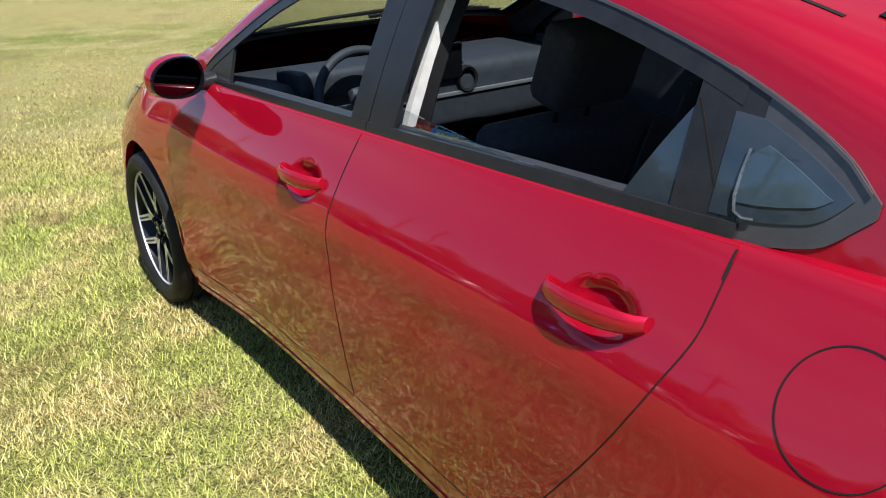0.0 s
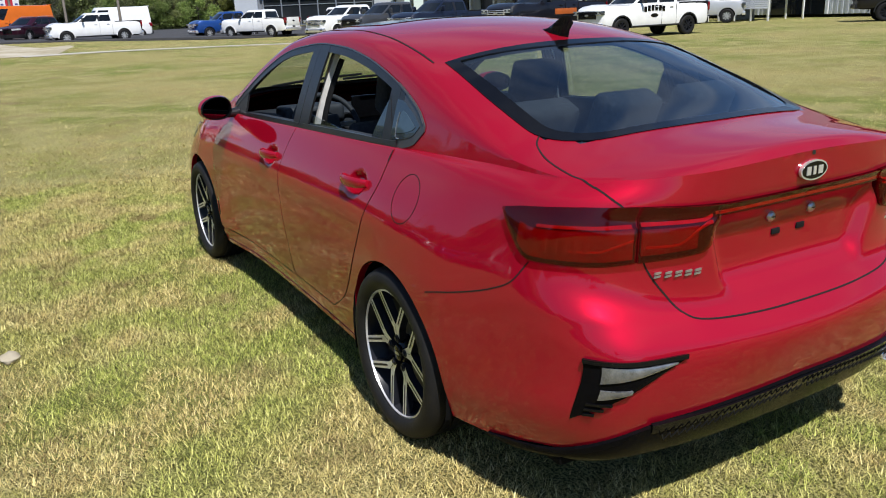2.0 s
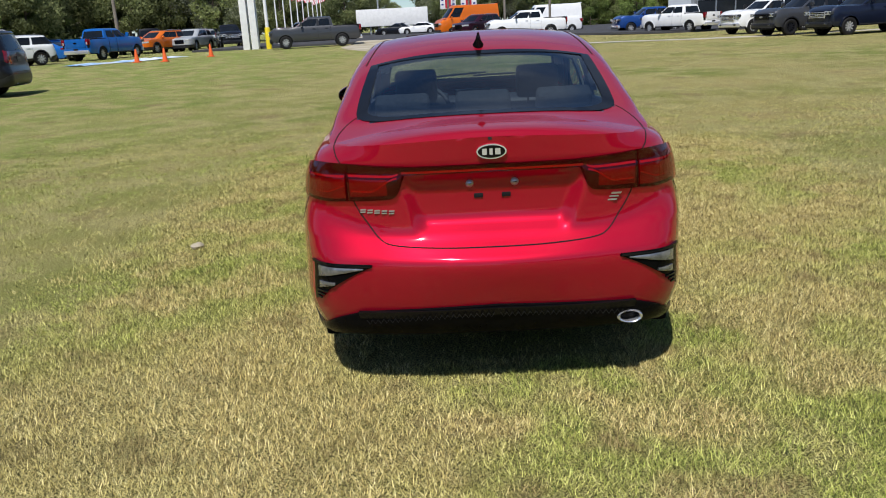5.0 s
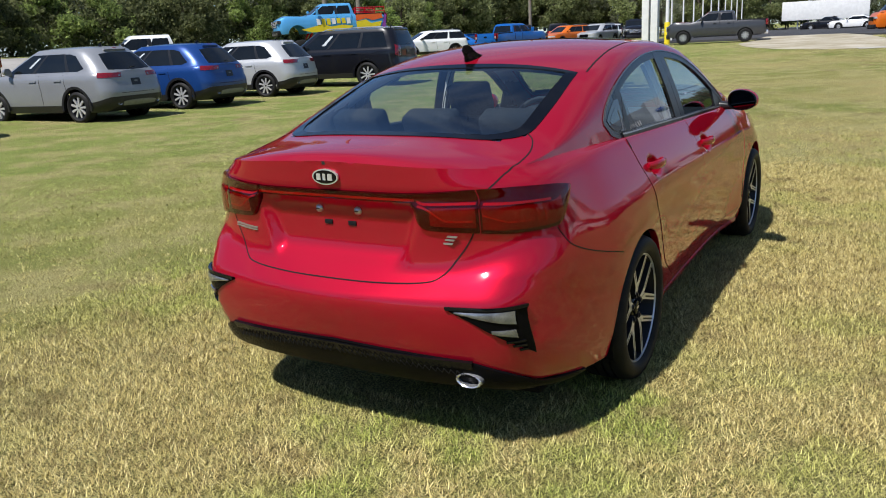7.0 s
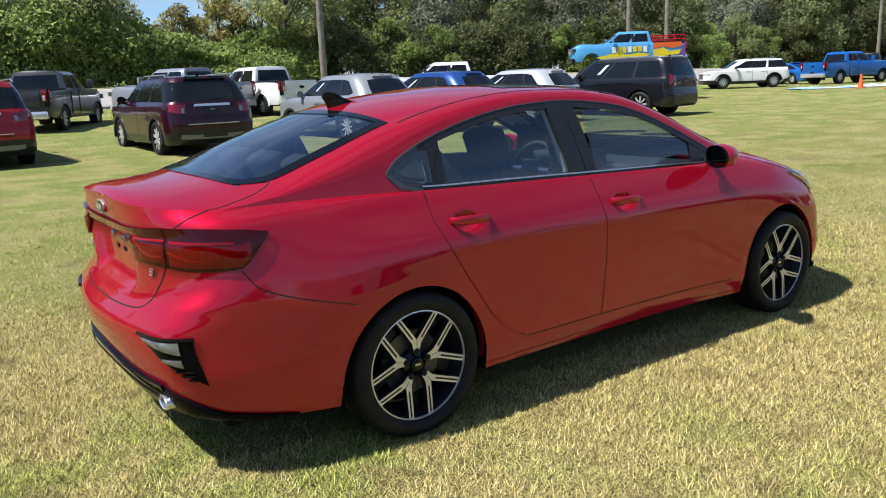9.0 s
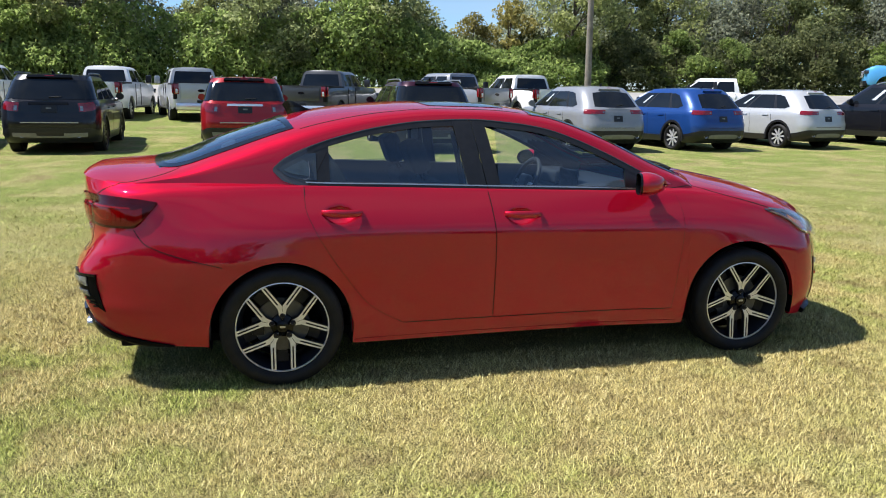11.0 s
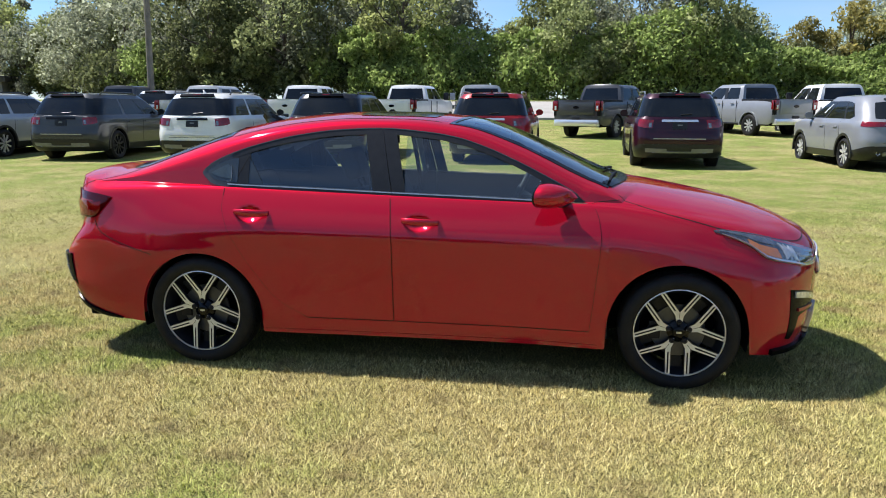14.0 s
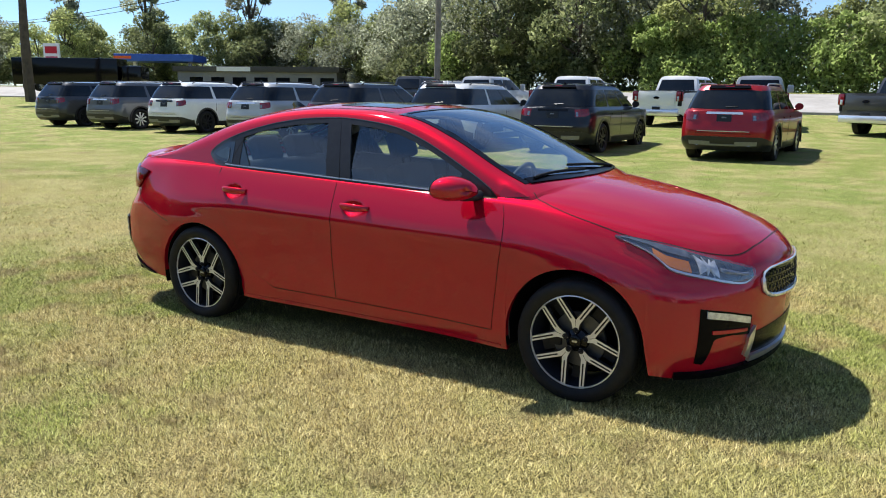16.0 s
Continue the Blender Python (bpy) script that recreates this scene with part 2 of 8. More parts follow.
def grid_mesh(bm, rows, closed=False):
    """Faces over a grid of points; repeated points merge."""
    vs = [[bm.verts.new(p) for p in r] for r in rows]
    for a, b in zip(vs, vs[1:]):
        for k in range(len(a) - 1):
            bm.faces.new((a[k], a[k + 1], b[k + 1], b[k]))
    return vs


def weld(bm, d=1e-5):
    bmesh.ops.remove_doubles(bm, verts=bm.verts, dist=d)
    bmesh.ops.dissolve_degenerate(bm, edges=bm.edges, dist=1e-6)
    return bm


def smoothstep(a, b, x):
    t = min(1.0, max(0.0, (x - a) / (b - a)))
    return t * t * (3 - 2 * t)


# ---- ground ----
GY = curve((5, 0), (14, .09), (26, .40), (36, .66), (47, 1.05), (70, 1.15))
GX = curve((8, 0), (25, .15), (48, .45), (100, .5))


def ground_z(x, y):
    """The field: level round the red car, rising a little to the road and the lot."""
    d = math.hypot(x, y)
    return max(GY(y), GX(x) * smoothstep(-16, 0, y)) + 0.010 * noise.noise((x * 0.4, y * 0.4, 0)) * smoothstep(2.5, 8, d)

# ---- the red saloon: body surface ----
# Feature rows from the sill up to the hood, belt and boot edge; each runs from the nose round the side to the tail.
NET_SIDE = [
    [(2.15, 0, .20), (2.10, .35, .20), (1.99, .60, .19), (1.87, .74, .19), (1.72, .82, .20), (1.35, .855, .20), (.98, .84, .195), (.5, .80, .195),
     (-.2, .80, .195), (-.9, .82, .195), (-1.35, .855, .21), (-1.75, .835, .225), (-2.165, .70, .24), (-2.285, .46, .26), (-2.31, 0, .265)],
    [(2.19, 0, .36), (2.14, .35, .36), (2.03, .61, .35), (1.90, .77, .35), (1.73, .855, .36), (1.35, .882, .36), (.98, .87, .33), (.5, .83, .31),
     (-.2, .825, .31), (-.9, .84, .32), (-1.35, .882, .36), (-1.75, .865, .37), (-2.213, .746, .40), (-2.345, .48, .42), (-2.38, 0, .43)],
    [(2.20, 0, .56), (2.15, .35, .56), (2.04, .59, .56), (1.90, .755, .56), (1.73, .845, .57), (1.35, .882, .60), (.98, .872, .56), (.5, .86, .55),
     (-.2, .855, .55), (-.9, .86, .56), (-1.35, .885, .60), (-1.75, .868, .60), (-2.256, .733, .575), (-2.374, .49, .58), (-2.425, 0, .58)],
    [(2.20, 0, .64), (2.15, .34, .64), (2.03, .575, .64), (1.89, .735, .645), (1.72, .83, .655), (1.35, .875, .695), (.98, .872, .68), (.5, .866, .68),
     (-.2, .862, .685), (-.9, .863, .69), (-1.35, .878, .715), (-1.75, .855, .72), (-2.215, .742, .675), (-2.345, .47, .648), (-2.385, 0, .640)],
    [(2.185, 0, .72), (2.13, .33, .72), (2.00, .55, .72), (1.86, .70, .73), (1.69, .795, .75), (1.35, .85, .79), (.98, .858, .80), (.5, .86, .80),
     (-.2, .858, .81), (-.9, .856, .82), (-1.35, .855, .83), (-1.75, .825, .84), (-2.125, .742, .80), (-2.298, .46, .735), (-2.322, 0, .725)],
    [(2.13, 0, .785), (2.06, .33, .795), (1.92, .52, .81), (1.78, .65, .83), (1.62, .73, .86), (1.35, .785, .905), (.98, .79, .945), (.5, .782, .96),
     (-.2, .772, .98), (-.9, .765, 1.0), (-1.35, .762, 1.01), (-1.75, .758, 1.0), (-2.115, .712, .972), (-2.303, .46, .957), (-2.330, 0, .952)],
    [(2.04, 0, .835), (1.98, .32, .845), (1.84, .48, .86), (1.70, .59, .885), (1.55, .655, .91), (1.30, .715, .952), (.98, .745, .985), (.5, .747, .982),
     (-.2, .742, .998), (-.9, .737, 1.017), (-1.35, .725, 1.035), (-1.75, .70, 1.045), (-2.10, .645, 1.043), (-2.31, .43, 1.062), (-2.345, 0, 1.078)],
]


def net_array(rows):
    a = np.array(rows, dtype=float)
    flip = np.array((1, -1, 1.0))
    a = np.concatenate([a[:, 1:2] * flip, a, a[:, -2:-1] * flip], axis=1)
    return np.concatenate([2 * a[:1] - a[1:2], a, 2 * a[-1:] - a[-2:-1]], axis=0)


def cubic(p0, p1, p2, p3, t):
    return 0.5 * (2 * p1 + (p2 - p0) * t + (2 * p0 - 5 * p1 + 4 * p2 - p3) * t * t + (3 * p1 - p0 - 3 * p2 + p3) * t**3)


NET = net_array(NET_SIDE)
NU, NVR = NET.shape[1] - 3, NET.shape[0] - 3


def P(u, v):
    """The side surface of the left half: u 0 nose to 14 tail, v 0 sill to 1 belt."""
    i = min(int(u), NU - 1)
    w = v * NVR
    j = min(int(w), NVR - 1)
    cols = [cubic(*NET[j + k, i:i + 4], u - i) for k in range(4)]
    return cubic(*cols, w - j)


def u_at(x, v=0.4, lo=3.0, hi=12.0):
    for _ in range(30):
        m = (lo + hi) / 2
        lo, hi = (m, hi) if P(m, v)[0] > x else (lo, m)
    return (lo + hi) / 2


def v_at(u, z):
    lo, hi = 0.0, 1.0
    for _ in range(26):
        m = (lo + hi) / 2
        lo, hi = (m, hi) if P(u, m)[2] < z else (lo, m)
    return (lo + hi) / 2


ARCH = [(1.335, 0.315, 0.365), (-1.35, 0.295, 0.362)]
belt_low = curve((.86, .967), (.445, .986), (-.236, 1.006), (-.715, 1.022), (-1.20, 1.036), (-1.31, 1.058), (-1.372, 1.11))
dlo_top = curve((.86, .968), (.79, 1.026), (.62, 1.118), (.455, 1.197), (.30, 1.262), (.125, 1.317), (-.05, 1.345), (-.31, 1.364), (-.55, 1.355), (-.80, 1.323), (-1.045, 1.266),
                (-1.20, 1.214), (-1.32, 1.156), (-1.372, 1.111))
rail_z = curve((1.04, .99), (.95, 1.035), (.79, 1.10), (.455, 1.262), (.125, 1.372), (-.2, 1.407), (-.45, 1.41), (-.75, 1.388), (-1.05, 1.333), (-1.3, 1.262), (-1.6, 1.155), (-1.85, 1.078), (-2.05, 1.045))
spine = curve((2.04, .835), (1.9, .895), (1.68, .958), (1.45, 1.006), (1.225, 1.045), (1.06, 1.070), (.963, 1.105), (.65, 1.243), (.326, 1.378), (.167, 1.42), (-.186, 1.452), (-.535, 1.455),
              (-.88, 1.433), (-1.19, 1.385), (-1.57, 1.272), (-1.90, 1.150), (-2.02, 1.123), (-2.18, 1.112), (-2.30, 1.100), (-2.345, 1.078))
bow = curve((2.04, 0), (1.5, .02), (1.05, .13), (.6, .11), (.1, .07), (-.4, 0), (-1.2, -.05), (-1.9, -.09), (-2.15, -.04), (-2.345, 0))
FRAC = [1, .955, .90, .83, .74, .62, .49, .36, .24, .12, 0]
CABIN = (-2.04, 1.03)
H_FRONT, H_BACK = 0.06, -1.24
W_LOW, B_LOW = 0.93, -1.90


def tumble(y0, z0, z):
    d = max(0.0, z - z0)
    return y0 - 0.24 * d - 0.26 * d * d


def columns():
    us = [k * 0.125 for k in range(33)]
    xs = [1.68 - 0.034 * k for k in range(101)]
    for xc, zc, r in ARCH:
        xs = [x for x in xs if not xc - r - 0.02 < x < xc + r + 0.02]
        xs += [xc + r * math.cos(math.pi * k / 30) for k in range(31)] + [xc + r + 0.004, xc - r - 0.004]
    xs += [H_FRONT, H_BACK, W_LOW, B_LOW, CABIN[0], CABIN[1]]
    us += [u_at(x) for x in xs if -1.745 < x < 1.70]
    us += [u_at(x, 1.0) for x in (H_BACK, H_FRONT, W_LOW)]
    us += [11 + k * 0.1 for k in range(20)] + [13 + k * 0.025 for k in range(41)]
    us += [u_at(B_LOW, 1.0, 10.5, 12.8)]
    us = sorted(us)
    return [u for k, u in enumerate(us) if k == 0 or u - us[k - 1] > 0.002]


def rear_dish(p):
    """The number-plate recess pressed into the boot lid."""
    x, y, z = p
    if x < -2.1:
        a = abs(y)
        edge = .250 + .34 * (z - .71)
        s = (1 - smoothstep(edge, edge + .065, a)) * smoothstep(.690, .755, z) * (1 - smoothstep(.905, .93, z))
        x += 0.044 * s
        x += 0.012 * smoothstep(.925, .95, z) * (1 - smoothstep(.95, .985, z)) * (1 - smoothstep(.6, .72, a))
    return (x, y, z)


NSH = 44


def section(u):
    """One column of the body, from sill or wheel arch up over the rail to the middle line."""
    x = P(u, 0.4)[0]
    v0 = 0.0
    for xc, zc, r in ARCH:
        d = r * r - (x - xc) ** 2
        if d > -1e-9:
            v0 = v_at(u, zc + math.sqrt(max(d, 0)))
    if x < -1.74:
        v0 = max(v0, v_at(u, .205 + .080 * smoothstep(1.74, 2.26, -x)))
    pts = [rear_dish(P(u, v0 + (1 - v0) * k / NSH)) for k in range(NSH + 1)]
    xt, yt, zt = P(u, 1.0)
    cab = CABIN[0] < xt < CABIN[1]
    zr = max(zt, rail_z(xt)) if cab else zt
    zb = min(max(belt_low(xt), zt), zr) if cab else zt
    zd = min(max(dlo_top(xt), zb), zr) if cab else zt
    if cab and not -1.372 < xt < 0.86:
        zb = zd = (zt + zr) / 2
    side = [zb] + [zb + (zd - zb) * k / 6 for k in range(1, 7)] + [zd + (zr - zd) * k / 2 for k in (1, 2)]
    up = [(xt, tumble(yt, zt, z), z) for z in side]
    yr = up[-1][1]
    b = bow(xt)
    for f in FRAC[1:]:
        w = 1 - f**2.3
        xx = xt + b * (1 - f * f)
        up.append((xx, yr * f, zr + (spine(xx) - zr) * w))
    q = [np.array(p) for p in up]
    if cab:
        for _ in range(2):
            q[8] = 0.5 * q[8] + 0.25 * (q[7] + q[9])
            q[9] = 0.6 * q[9] + 0.2 * (q[8] + q[10])
    return [tuple(p) for p in pts] + [tuple(p) for p in q], xt, cab


def body_grids():
    us = columns()
    secs = [section(u) for u in us]
    return us, secs


US, SECS = body_grids()
NS = NSH + 1


def face_kind(i, j):
    """Which panel the cell between columns i, i+1 and rows j, j+1 belongs to."""
    xa, xb = SECS[i][1], SECS[i + 1][1]
    cab = SECS[i][2] and SECS[i + 1][2]
    k = j - (NS - 1)
    if cab and 1 <= k <= 6 and -1.372 < min(xa, xb) and max(xa, xb) < 0.862:
        return "window"
    r = k - 9
    if cab and r >= 2 and H_FRONT - .002 <= min(xa, xb) and max(xa, xb) <= W_LOW + .002:
        return "windscreen"
    if cab and r >= 3 and B_LOW - .002 <= min(xa, xb) and max(xa, xb) <= H_BACK + .002:
        a, f = ((xa + xb) / 2 - B_LOW) / (H_BACK - B_LOW), (FRAC[r] + FRAC[min(r + 1, len(FRAC) - 1)]) / 2
        if a < .22 and f > .59 and ((.22 - a) / .22) ** 2 + ((f - .59) / .24) ** 2 > 1:
            return "body"
        return "backlight"
    return "body"


def body_bm(kind, off=0.0, lift=0.0):
    bm = bmesh.new()
    for sgn in (1, -1):
        vs = {}

        def vert(i, j):
            if (i, j) not in vs:
                p = SECS[i][0][j]
                vs[i, j] = bm.verts.new((p[0], sgn * p[1], p[2] + lift))
            return vs[i, j]
        for i in range(len(US) - 1):
            for j in range(len(SECS[0][0]) - 1):
                if face_kind(i, j) == kind:
                    q = [vert(i, j), vert(i + 1, j), vert(i + 1, j + 1), vert(i, j + 1)]
                    bm.faces.new(q if sgn > 0 else q[::-1])
    return weld(bm, 2e-4)


car = thing("saloon_car", "bright red four-door saloon on mown grass, driver's windows down", "car")
bm = body_bm("body")
tail = [v for v in bm.verts if v.co.x < -1.95 and .46 < v.co.z < .69 and not v.is_boundary]
for _ in range(8):
    bmesh.ops.smooth_vert(bm, verts=tail, factor=.5, use_axis_x=True, use_axis_y=True, use_axis_z=True)
# openings behind the door handle cups
cup = lambda v: min(((v.co.x - hx + .01) / .080) ** 2 + ((v.co.z - hz - .004) / .046) ** 2 for hx, hz in ((-.05, .853), (-1.035, .880)))
bmesh.ops.delete(bm, geom=[f for f in bm.faces if abs(f.calc_center_median().y) > .7 and min(cup(v) for v in f.verts) < 1.2], context="FACES")
# folded inner lips at the open edges give the sheet a thickness
edges = [e for e in bm.edges if e.is_boundary]
r = bmesh.ops.extrude_edge_only(bm, edges=edges)
for f in [g for g in r["geom"] if isinstance(g, bmesh.types.BMFace)]:
    f.material_index = 1 if f.calc_center_median().z > .9 else 0
for v in [g for g in r["geom"] if isinstance(g, bmesh.types.BMVert)]:
    v.co.y *= 0.965
    if v.co.z > 1.0:
        v.co.z -= 0.012
bmesh.ops.recalc_face_normals(bm, faces=bm.faces)
SHELL = bmesh.new()
for k in ("body", "window", "windscreen", "backlight"):
    b2 = body_bm(k)
    me_tmp = bpy.data.meshes.new("tmp")
    b2.to_mesh(me_tmp)
    b2.free()
    SHELL.from_mesh(me_tmp)
    bpy.data.meshes.remove(me_tmp)
weld(SHELL, 2e-4)
bmesh.ops.recalc_face_normals(SHELL, faces=SHELL.faces)
TREE = BVHTree.FromBMesh(SHELL)
SHELL.free()
body = part("body", bm, [M_RED, M_TRIM], car)
part("windscreen", body_bm("windscreen"), M_GLASS, car, "clear laminated windscreen")
part("rear_window", body_bm("backlight"), M_GLASSDARK, car, "dark tinted rear window")


def on_side(x, z, off=0.0, sgn=1):
    """The body's outer skin at (x, z), moved out by off."""
    hit, n, _, _ = TREE.ray_cast(Vector((x, 1.6 * sgn, z)), Vector((0, -sgn, 0)))
    if hit is None:
        hit, n = Vector((x, 0.8 * sgn, z)), Vector((0, sgn, 0))
    if n.y * sgn < 0:
        n = -n
    return hit + n * off, n


def on_end(y, z, off=0.0, front=False):
    s = 1 if front else -1
    hit, n, _, _ = TREE.ray_cast(Vector((3.2 * s, y, z)), Vector((-s, 0, 0)))
    if hit is None:
        hit, n = Vector((2.2 * s, y, z)), Vector((s, 0, 0))
    if n.x * s < 0:
        n = -n
    return hit + n * off, n


def on_top(x, y, off=0.0):
    hit, n, _, _ = TREE.ray_cast(Vector((x, y, 2.5)), Vector((0, 0, -1)))
    if hit is None:
        hit, n = Vector((x, y, 1.0)), Vector((0, 0, 1))
    if n.z < 0:
        n = -n
    return hit + n * off, n


def catmull(pts, n=10, closed=False):
    """More points along a smooth line through pts."""
    pts = [Vector(p) for p in pts]
    out = []
    m = len(pts)
    for i in range(m if closed else m - 1):
        g = lambda k: pts[k % m] if closed else pts[min(max(k, 0), m - 1)]
        for k in range(n):
            out.append(cubic(g(i - 1), g(i), g(i + 1), g(i + 2), k / n))
    if not closed:
        out.append(pts[-1])
    return out


def strip(bm, pts, normals, w, h=0.0015):
    """A narrow flat band of width w along points on a surface."""
    rows = []
    for i, p in enumerate(pts):
        d = (pts[min(i + 1, len(pts) - 1)] - pts[max(i - 1, 0)]).normalized()
        s = d.cross(normals[i]).normalized() * (w / 2)
        up = normals[i] * h
        rows.append([p - s - normals[i] * .002, p - s + up, p + s + up, p + s - normals[i] * .002])
    grid_mesh(bm, rows)
    return bm


def seam(proj, line, w=0.006, n=10, closed=False, h=0.0012, **kw):
    bm = bmesh.new()
    q = [proj(*p, **kw) for p in catmull([Vector((*p, 0)) for p in line], n, closed) for p in [(p.x, p.y)]]
    pts, nn = [a for a, _ in q], [b for _, b in q]
    if closed:
        pts.append(pts[0]); nn.append(nn[0])
    return strip(bm, pts, nn, w, h)


def patch(proj, a, b, c, d, ns, nt, off, lip=0.012, **kw):
    """A panel between four border lines: rows from line(s, 0) to line(s, 1); a, b: lower and upper border as functions of s in 0..1 giving
    (p, q); it stands off the surface and its border is folded in."""
    bm = bmesh.new()
    rows = []
    for t in range(nt + 1):
        f = t / nt
        row = []
        for s in range(ns + 1):
            g = s / ns
            p, q = Vector(a(g)).lerp(Vector(b(g)), f)
            row.append(proj(p, q, off=off, **kw))
        rows.append(row)
    grid_mesh(bm, [[p for p, _ in r] for r in rows])
    if lip:
        es = [e for e in bm.edges if e.is_boundary]
        cen = {}
        for r in rows:
            for p, n in r:
                cen[tuple(round(x, 5) for x in p)] = n
        e2 = bmesh.ops.extrude_edge_only(bm, edges=es)
        for v in [g for g in e2["geom"] if isinstance(g, bmesh.types.BMVert)]:
            v.co -= cen.get(tuple(round(x, 5) for x in v.co), Vector((0, 1, 0))) * lip
    return bm


def fill_outline(bm, proj, line, off, n=6, lip=0.01, rings=4, **kw):
    """A smooth closed outline on a surface, filled by shrinking rings, its border folded in."""
    pts = catmull([Vector((*p, 0)) for p in line], n, True)
    c = sum(pts, Vector()) / len(pts)
    rows = []
    q0 = [proj(p.x, p.y, off=off, **kw) for p in pts]
    rows.append([p - nn * lip for p, nn in q0] )
    for k in range(rings):
        f = 1 - k / rings
        rows.append([proj(*(c + (p - c) * f).xy, off=off, **kw)[0] for p in pts])
    rows.append([proj(*c.xy, off=off, **kw)[0]] * len(pts))
    rows = [r + [r[0]] for r in rows]
    grid_mesh(bm, rows)
    weld(bm)
    return bm


# ---- doors ----
front_edge = curve((.25, .880), (.30, .884), (.45, .90), (.60, .915), (.80, .932), (.90, .918), (.985, .880))
mid_edge = curve((.25, -.198), (.30, -.205), (.71, -.207), (.90, -.222), (1.02, -.238))
rear_edge = curve((.25, -.70), (.297, -.72), (.317, -.756), (.345, -.81), (.408, -.90), (.57, -1.028), (.70, -1.115), (.826, -1.185), (.93, -1.222), (1.04, -1.225))
door_low = curve((.93, .292), (-.2, .292), (-.72, .298), (-1.3, .30))


def which_front(re):
    return re(.6) > -.4


def door_panel(name, fe, re, sgn, lowx):
    top = lambda x: belt_low(x) - 0.012

    def lower(s):
        z = .297
        return (fe(z) + (re(z) - fe(z)) * s, z)
    bm = bmesh.new()
    rows = []
    nt, ns = 76, 96
    hx, hz = (-.05, .853) if which_front(re) else (-1.035, .880)
    for t in range(nt + 1):
        f = t / nt
        row = []
        for s in range(ns + 1):
            g = s / ns
            z0 = .297
            x = 0.0
            z = z0
            for _ in range(3):
                zt = top(fe(z) + (re(z) - fe(z)) * g)
                z = z0 + (zt - z0) * f
            x = fe(z) + (re(z) - fe(z)) * g
            e = ((x - hx + .01) / .080) ** 2 + ((z - hz - .004) / .046) ** 2
            p, n = on_side(x, z, 0.0022, sgn)
            row.append((p - Vector((0, sgn, 0)) * (0.024 * (1 - smoothstep(.15, 1.0, e))), n))
        rows.append(row)
    grid_mesh(bm, [[p for p, _ in r] for r in rows])
    es = [e for e in bm.edges if e.is_boundary]
    e2 = bmesh.ops.extrude_edge_only(bm, edges=es)
    for v in [g for g in e2["geom"] if isinstance(g, bmesh.types.BMVert)]:
        v.co.y -= sgn * 0.006
    return bm


def gap_line(fe, re, sgn):
    pts = [(fe(z), z) for z in np.linspace(.98, .295, 24)] + [(fe(.295) + (re(.295) - fe(.295)) * s, .293) for s in np.linspace(.04, .96, 16)] + [(re(z), z) for z in np.linspace(.295, 1.03, 30)]
    return pts


DOORS = {}
for sgn, side in ((1, "left"), (-1, "right")):
    for which, fe, re in (("front", lambda z: front_edge(z) - .004, lambda z: mid_edge(z) + .003), ("rear", lambda z: mid_edge(z) - .003, lambda z: rear_edge(z) + .004)):
        d = part("door", door_panel(which, fe, re, sgn, 0), M_RED, car)
        DOORS[side, which] = d
        b = bmesh.new()
        q = [on_side(x, z, 0.0008, sgn) for x, z in gap_line(fe, re, sgn)]
        strip(b, [p for p, _ in q], [n for _, n in q], 0.0044, 0.0006)
        part("door_gap", b, M_GAP, d)
        if which == "rear":
            b = bmesh.new()
            q = [on_side(re(z), z, 0.0035, sgn) for z in np.linspace(.985, 1.022, 8)]
            strip(b, [p for p, _ in q], [n for _, n in q], 0.0026, 0.0006)
            part("door_gap", b, M_GAP, d)

# ---- the red saloon: parts ----
def band(u0, u1, ztop, zbot, off, sgn, nu=24, nv=8, lip=0.012, bulge=0.0):
    """A panel wrapped round the body between two heights, for u from u0 to u1, standing off by off and domed by bulge."""
    bm = bmesh.new()
    rows = []
    for i in range(nu + 1):
        s = i / nu
        u = u0 + (u1 - u0) * s
        za, zb = zbot(s), max(ztop(s), zbot(s) + .0005)
        row = []
        for j in range(nv + 1):
            t = j / nv
            z = za + (zb - za) * t
            v = v_at(u, z)
            p = Vector(rear_dish(P(u, v)))
            du, dv = Vector(P(min(u + .02, 13.999), v)) - Vector(P(max(u - .02, 0), v)), Vector(P(u, min(v + .01, 1))) - Vector(P(u, max(v - .01, 0)))
            n = du.cross(dv).normalized()
            if n.y < -.02 or (abs(n.y) <= .02 and n.x * (1 if u < 7 else -1) < 0):
                n = -n
            q = p + n * (off + bulge * (1 - (2 * t - 1) ** 2) * (1 - (2 * s - 1) ** 4))
            row.append((q, n))
        rows.append(row)
    if lip:
        full = [[rows[0][j][0] - rows[0][j][1] * lip for j in range(nv + 1)]] + [[q for q, _ in r] for r in rows] + [[rows[-1][j][0] - rows[-1][j][1] * lip for j in range(nv + 1)]]
        full = [[r[0] - (rows[min(max(k - 1, 0), nu)][0][1]) * lip] + r + [r[-1] - (rows[min(max(k - 1, 0), nu)][-1][1]) * lip] for k, r in enumerate(full)]
    else:
        full = [[q for q, _ in r] for r in rows]
    full = [[Vector((q.x, q.y * sgn, q.z)) for q in r] for r in full]
    grid_mesh(bm, full)
    return weld(bm, 1e-4)


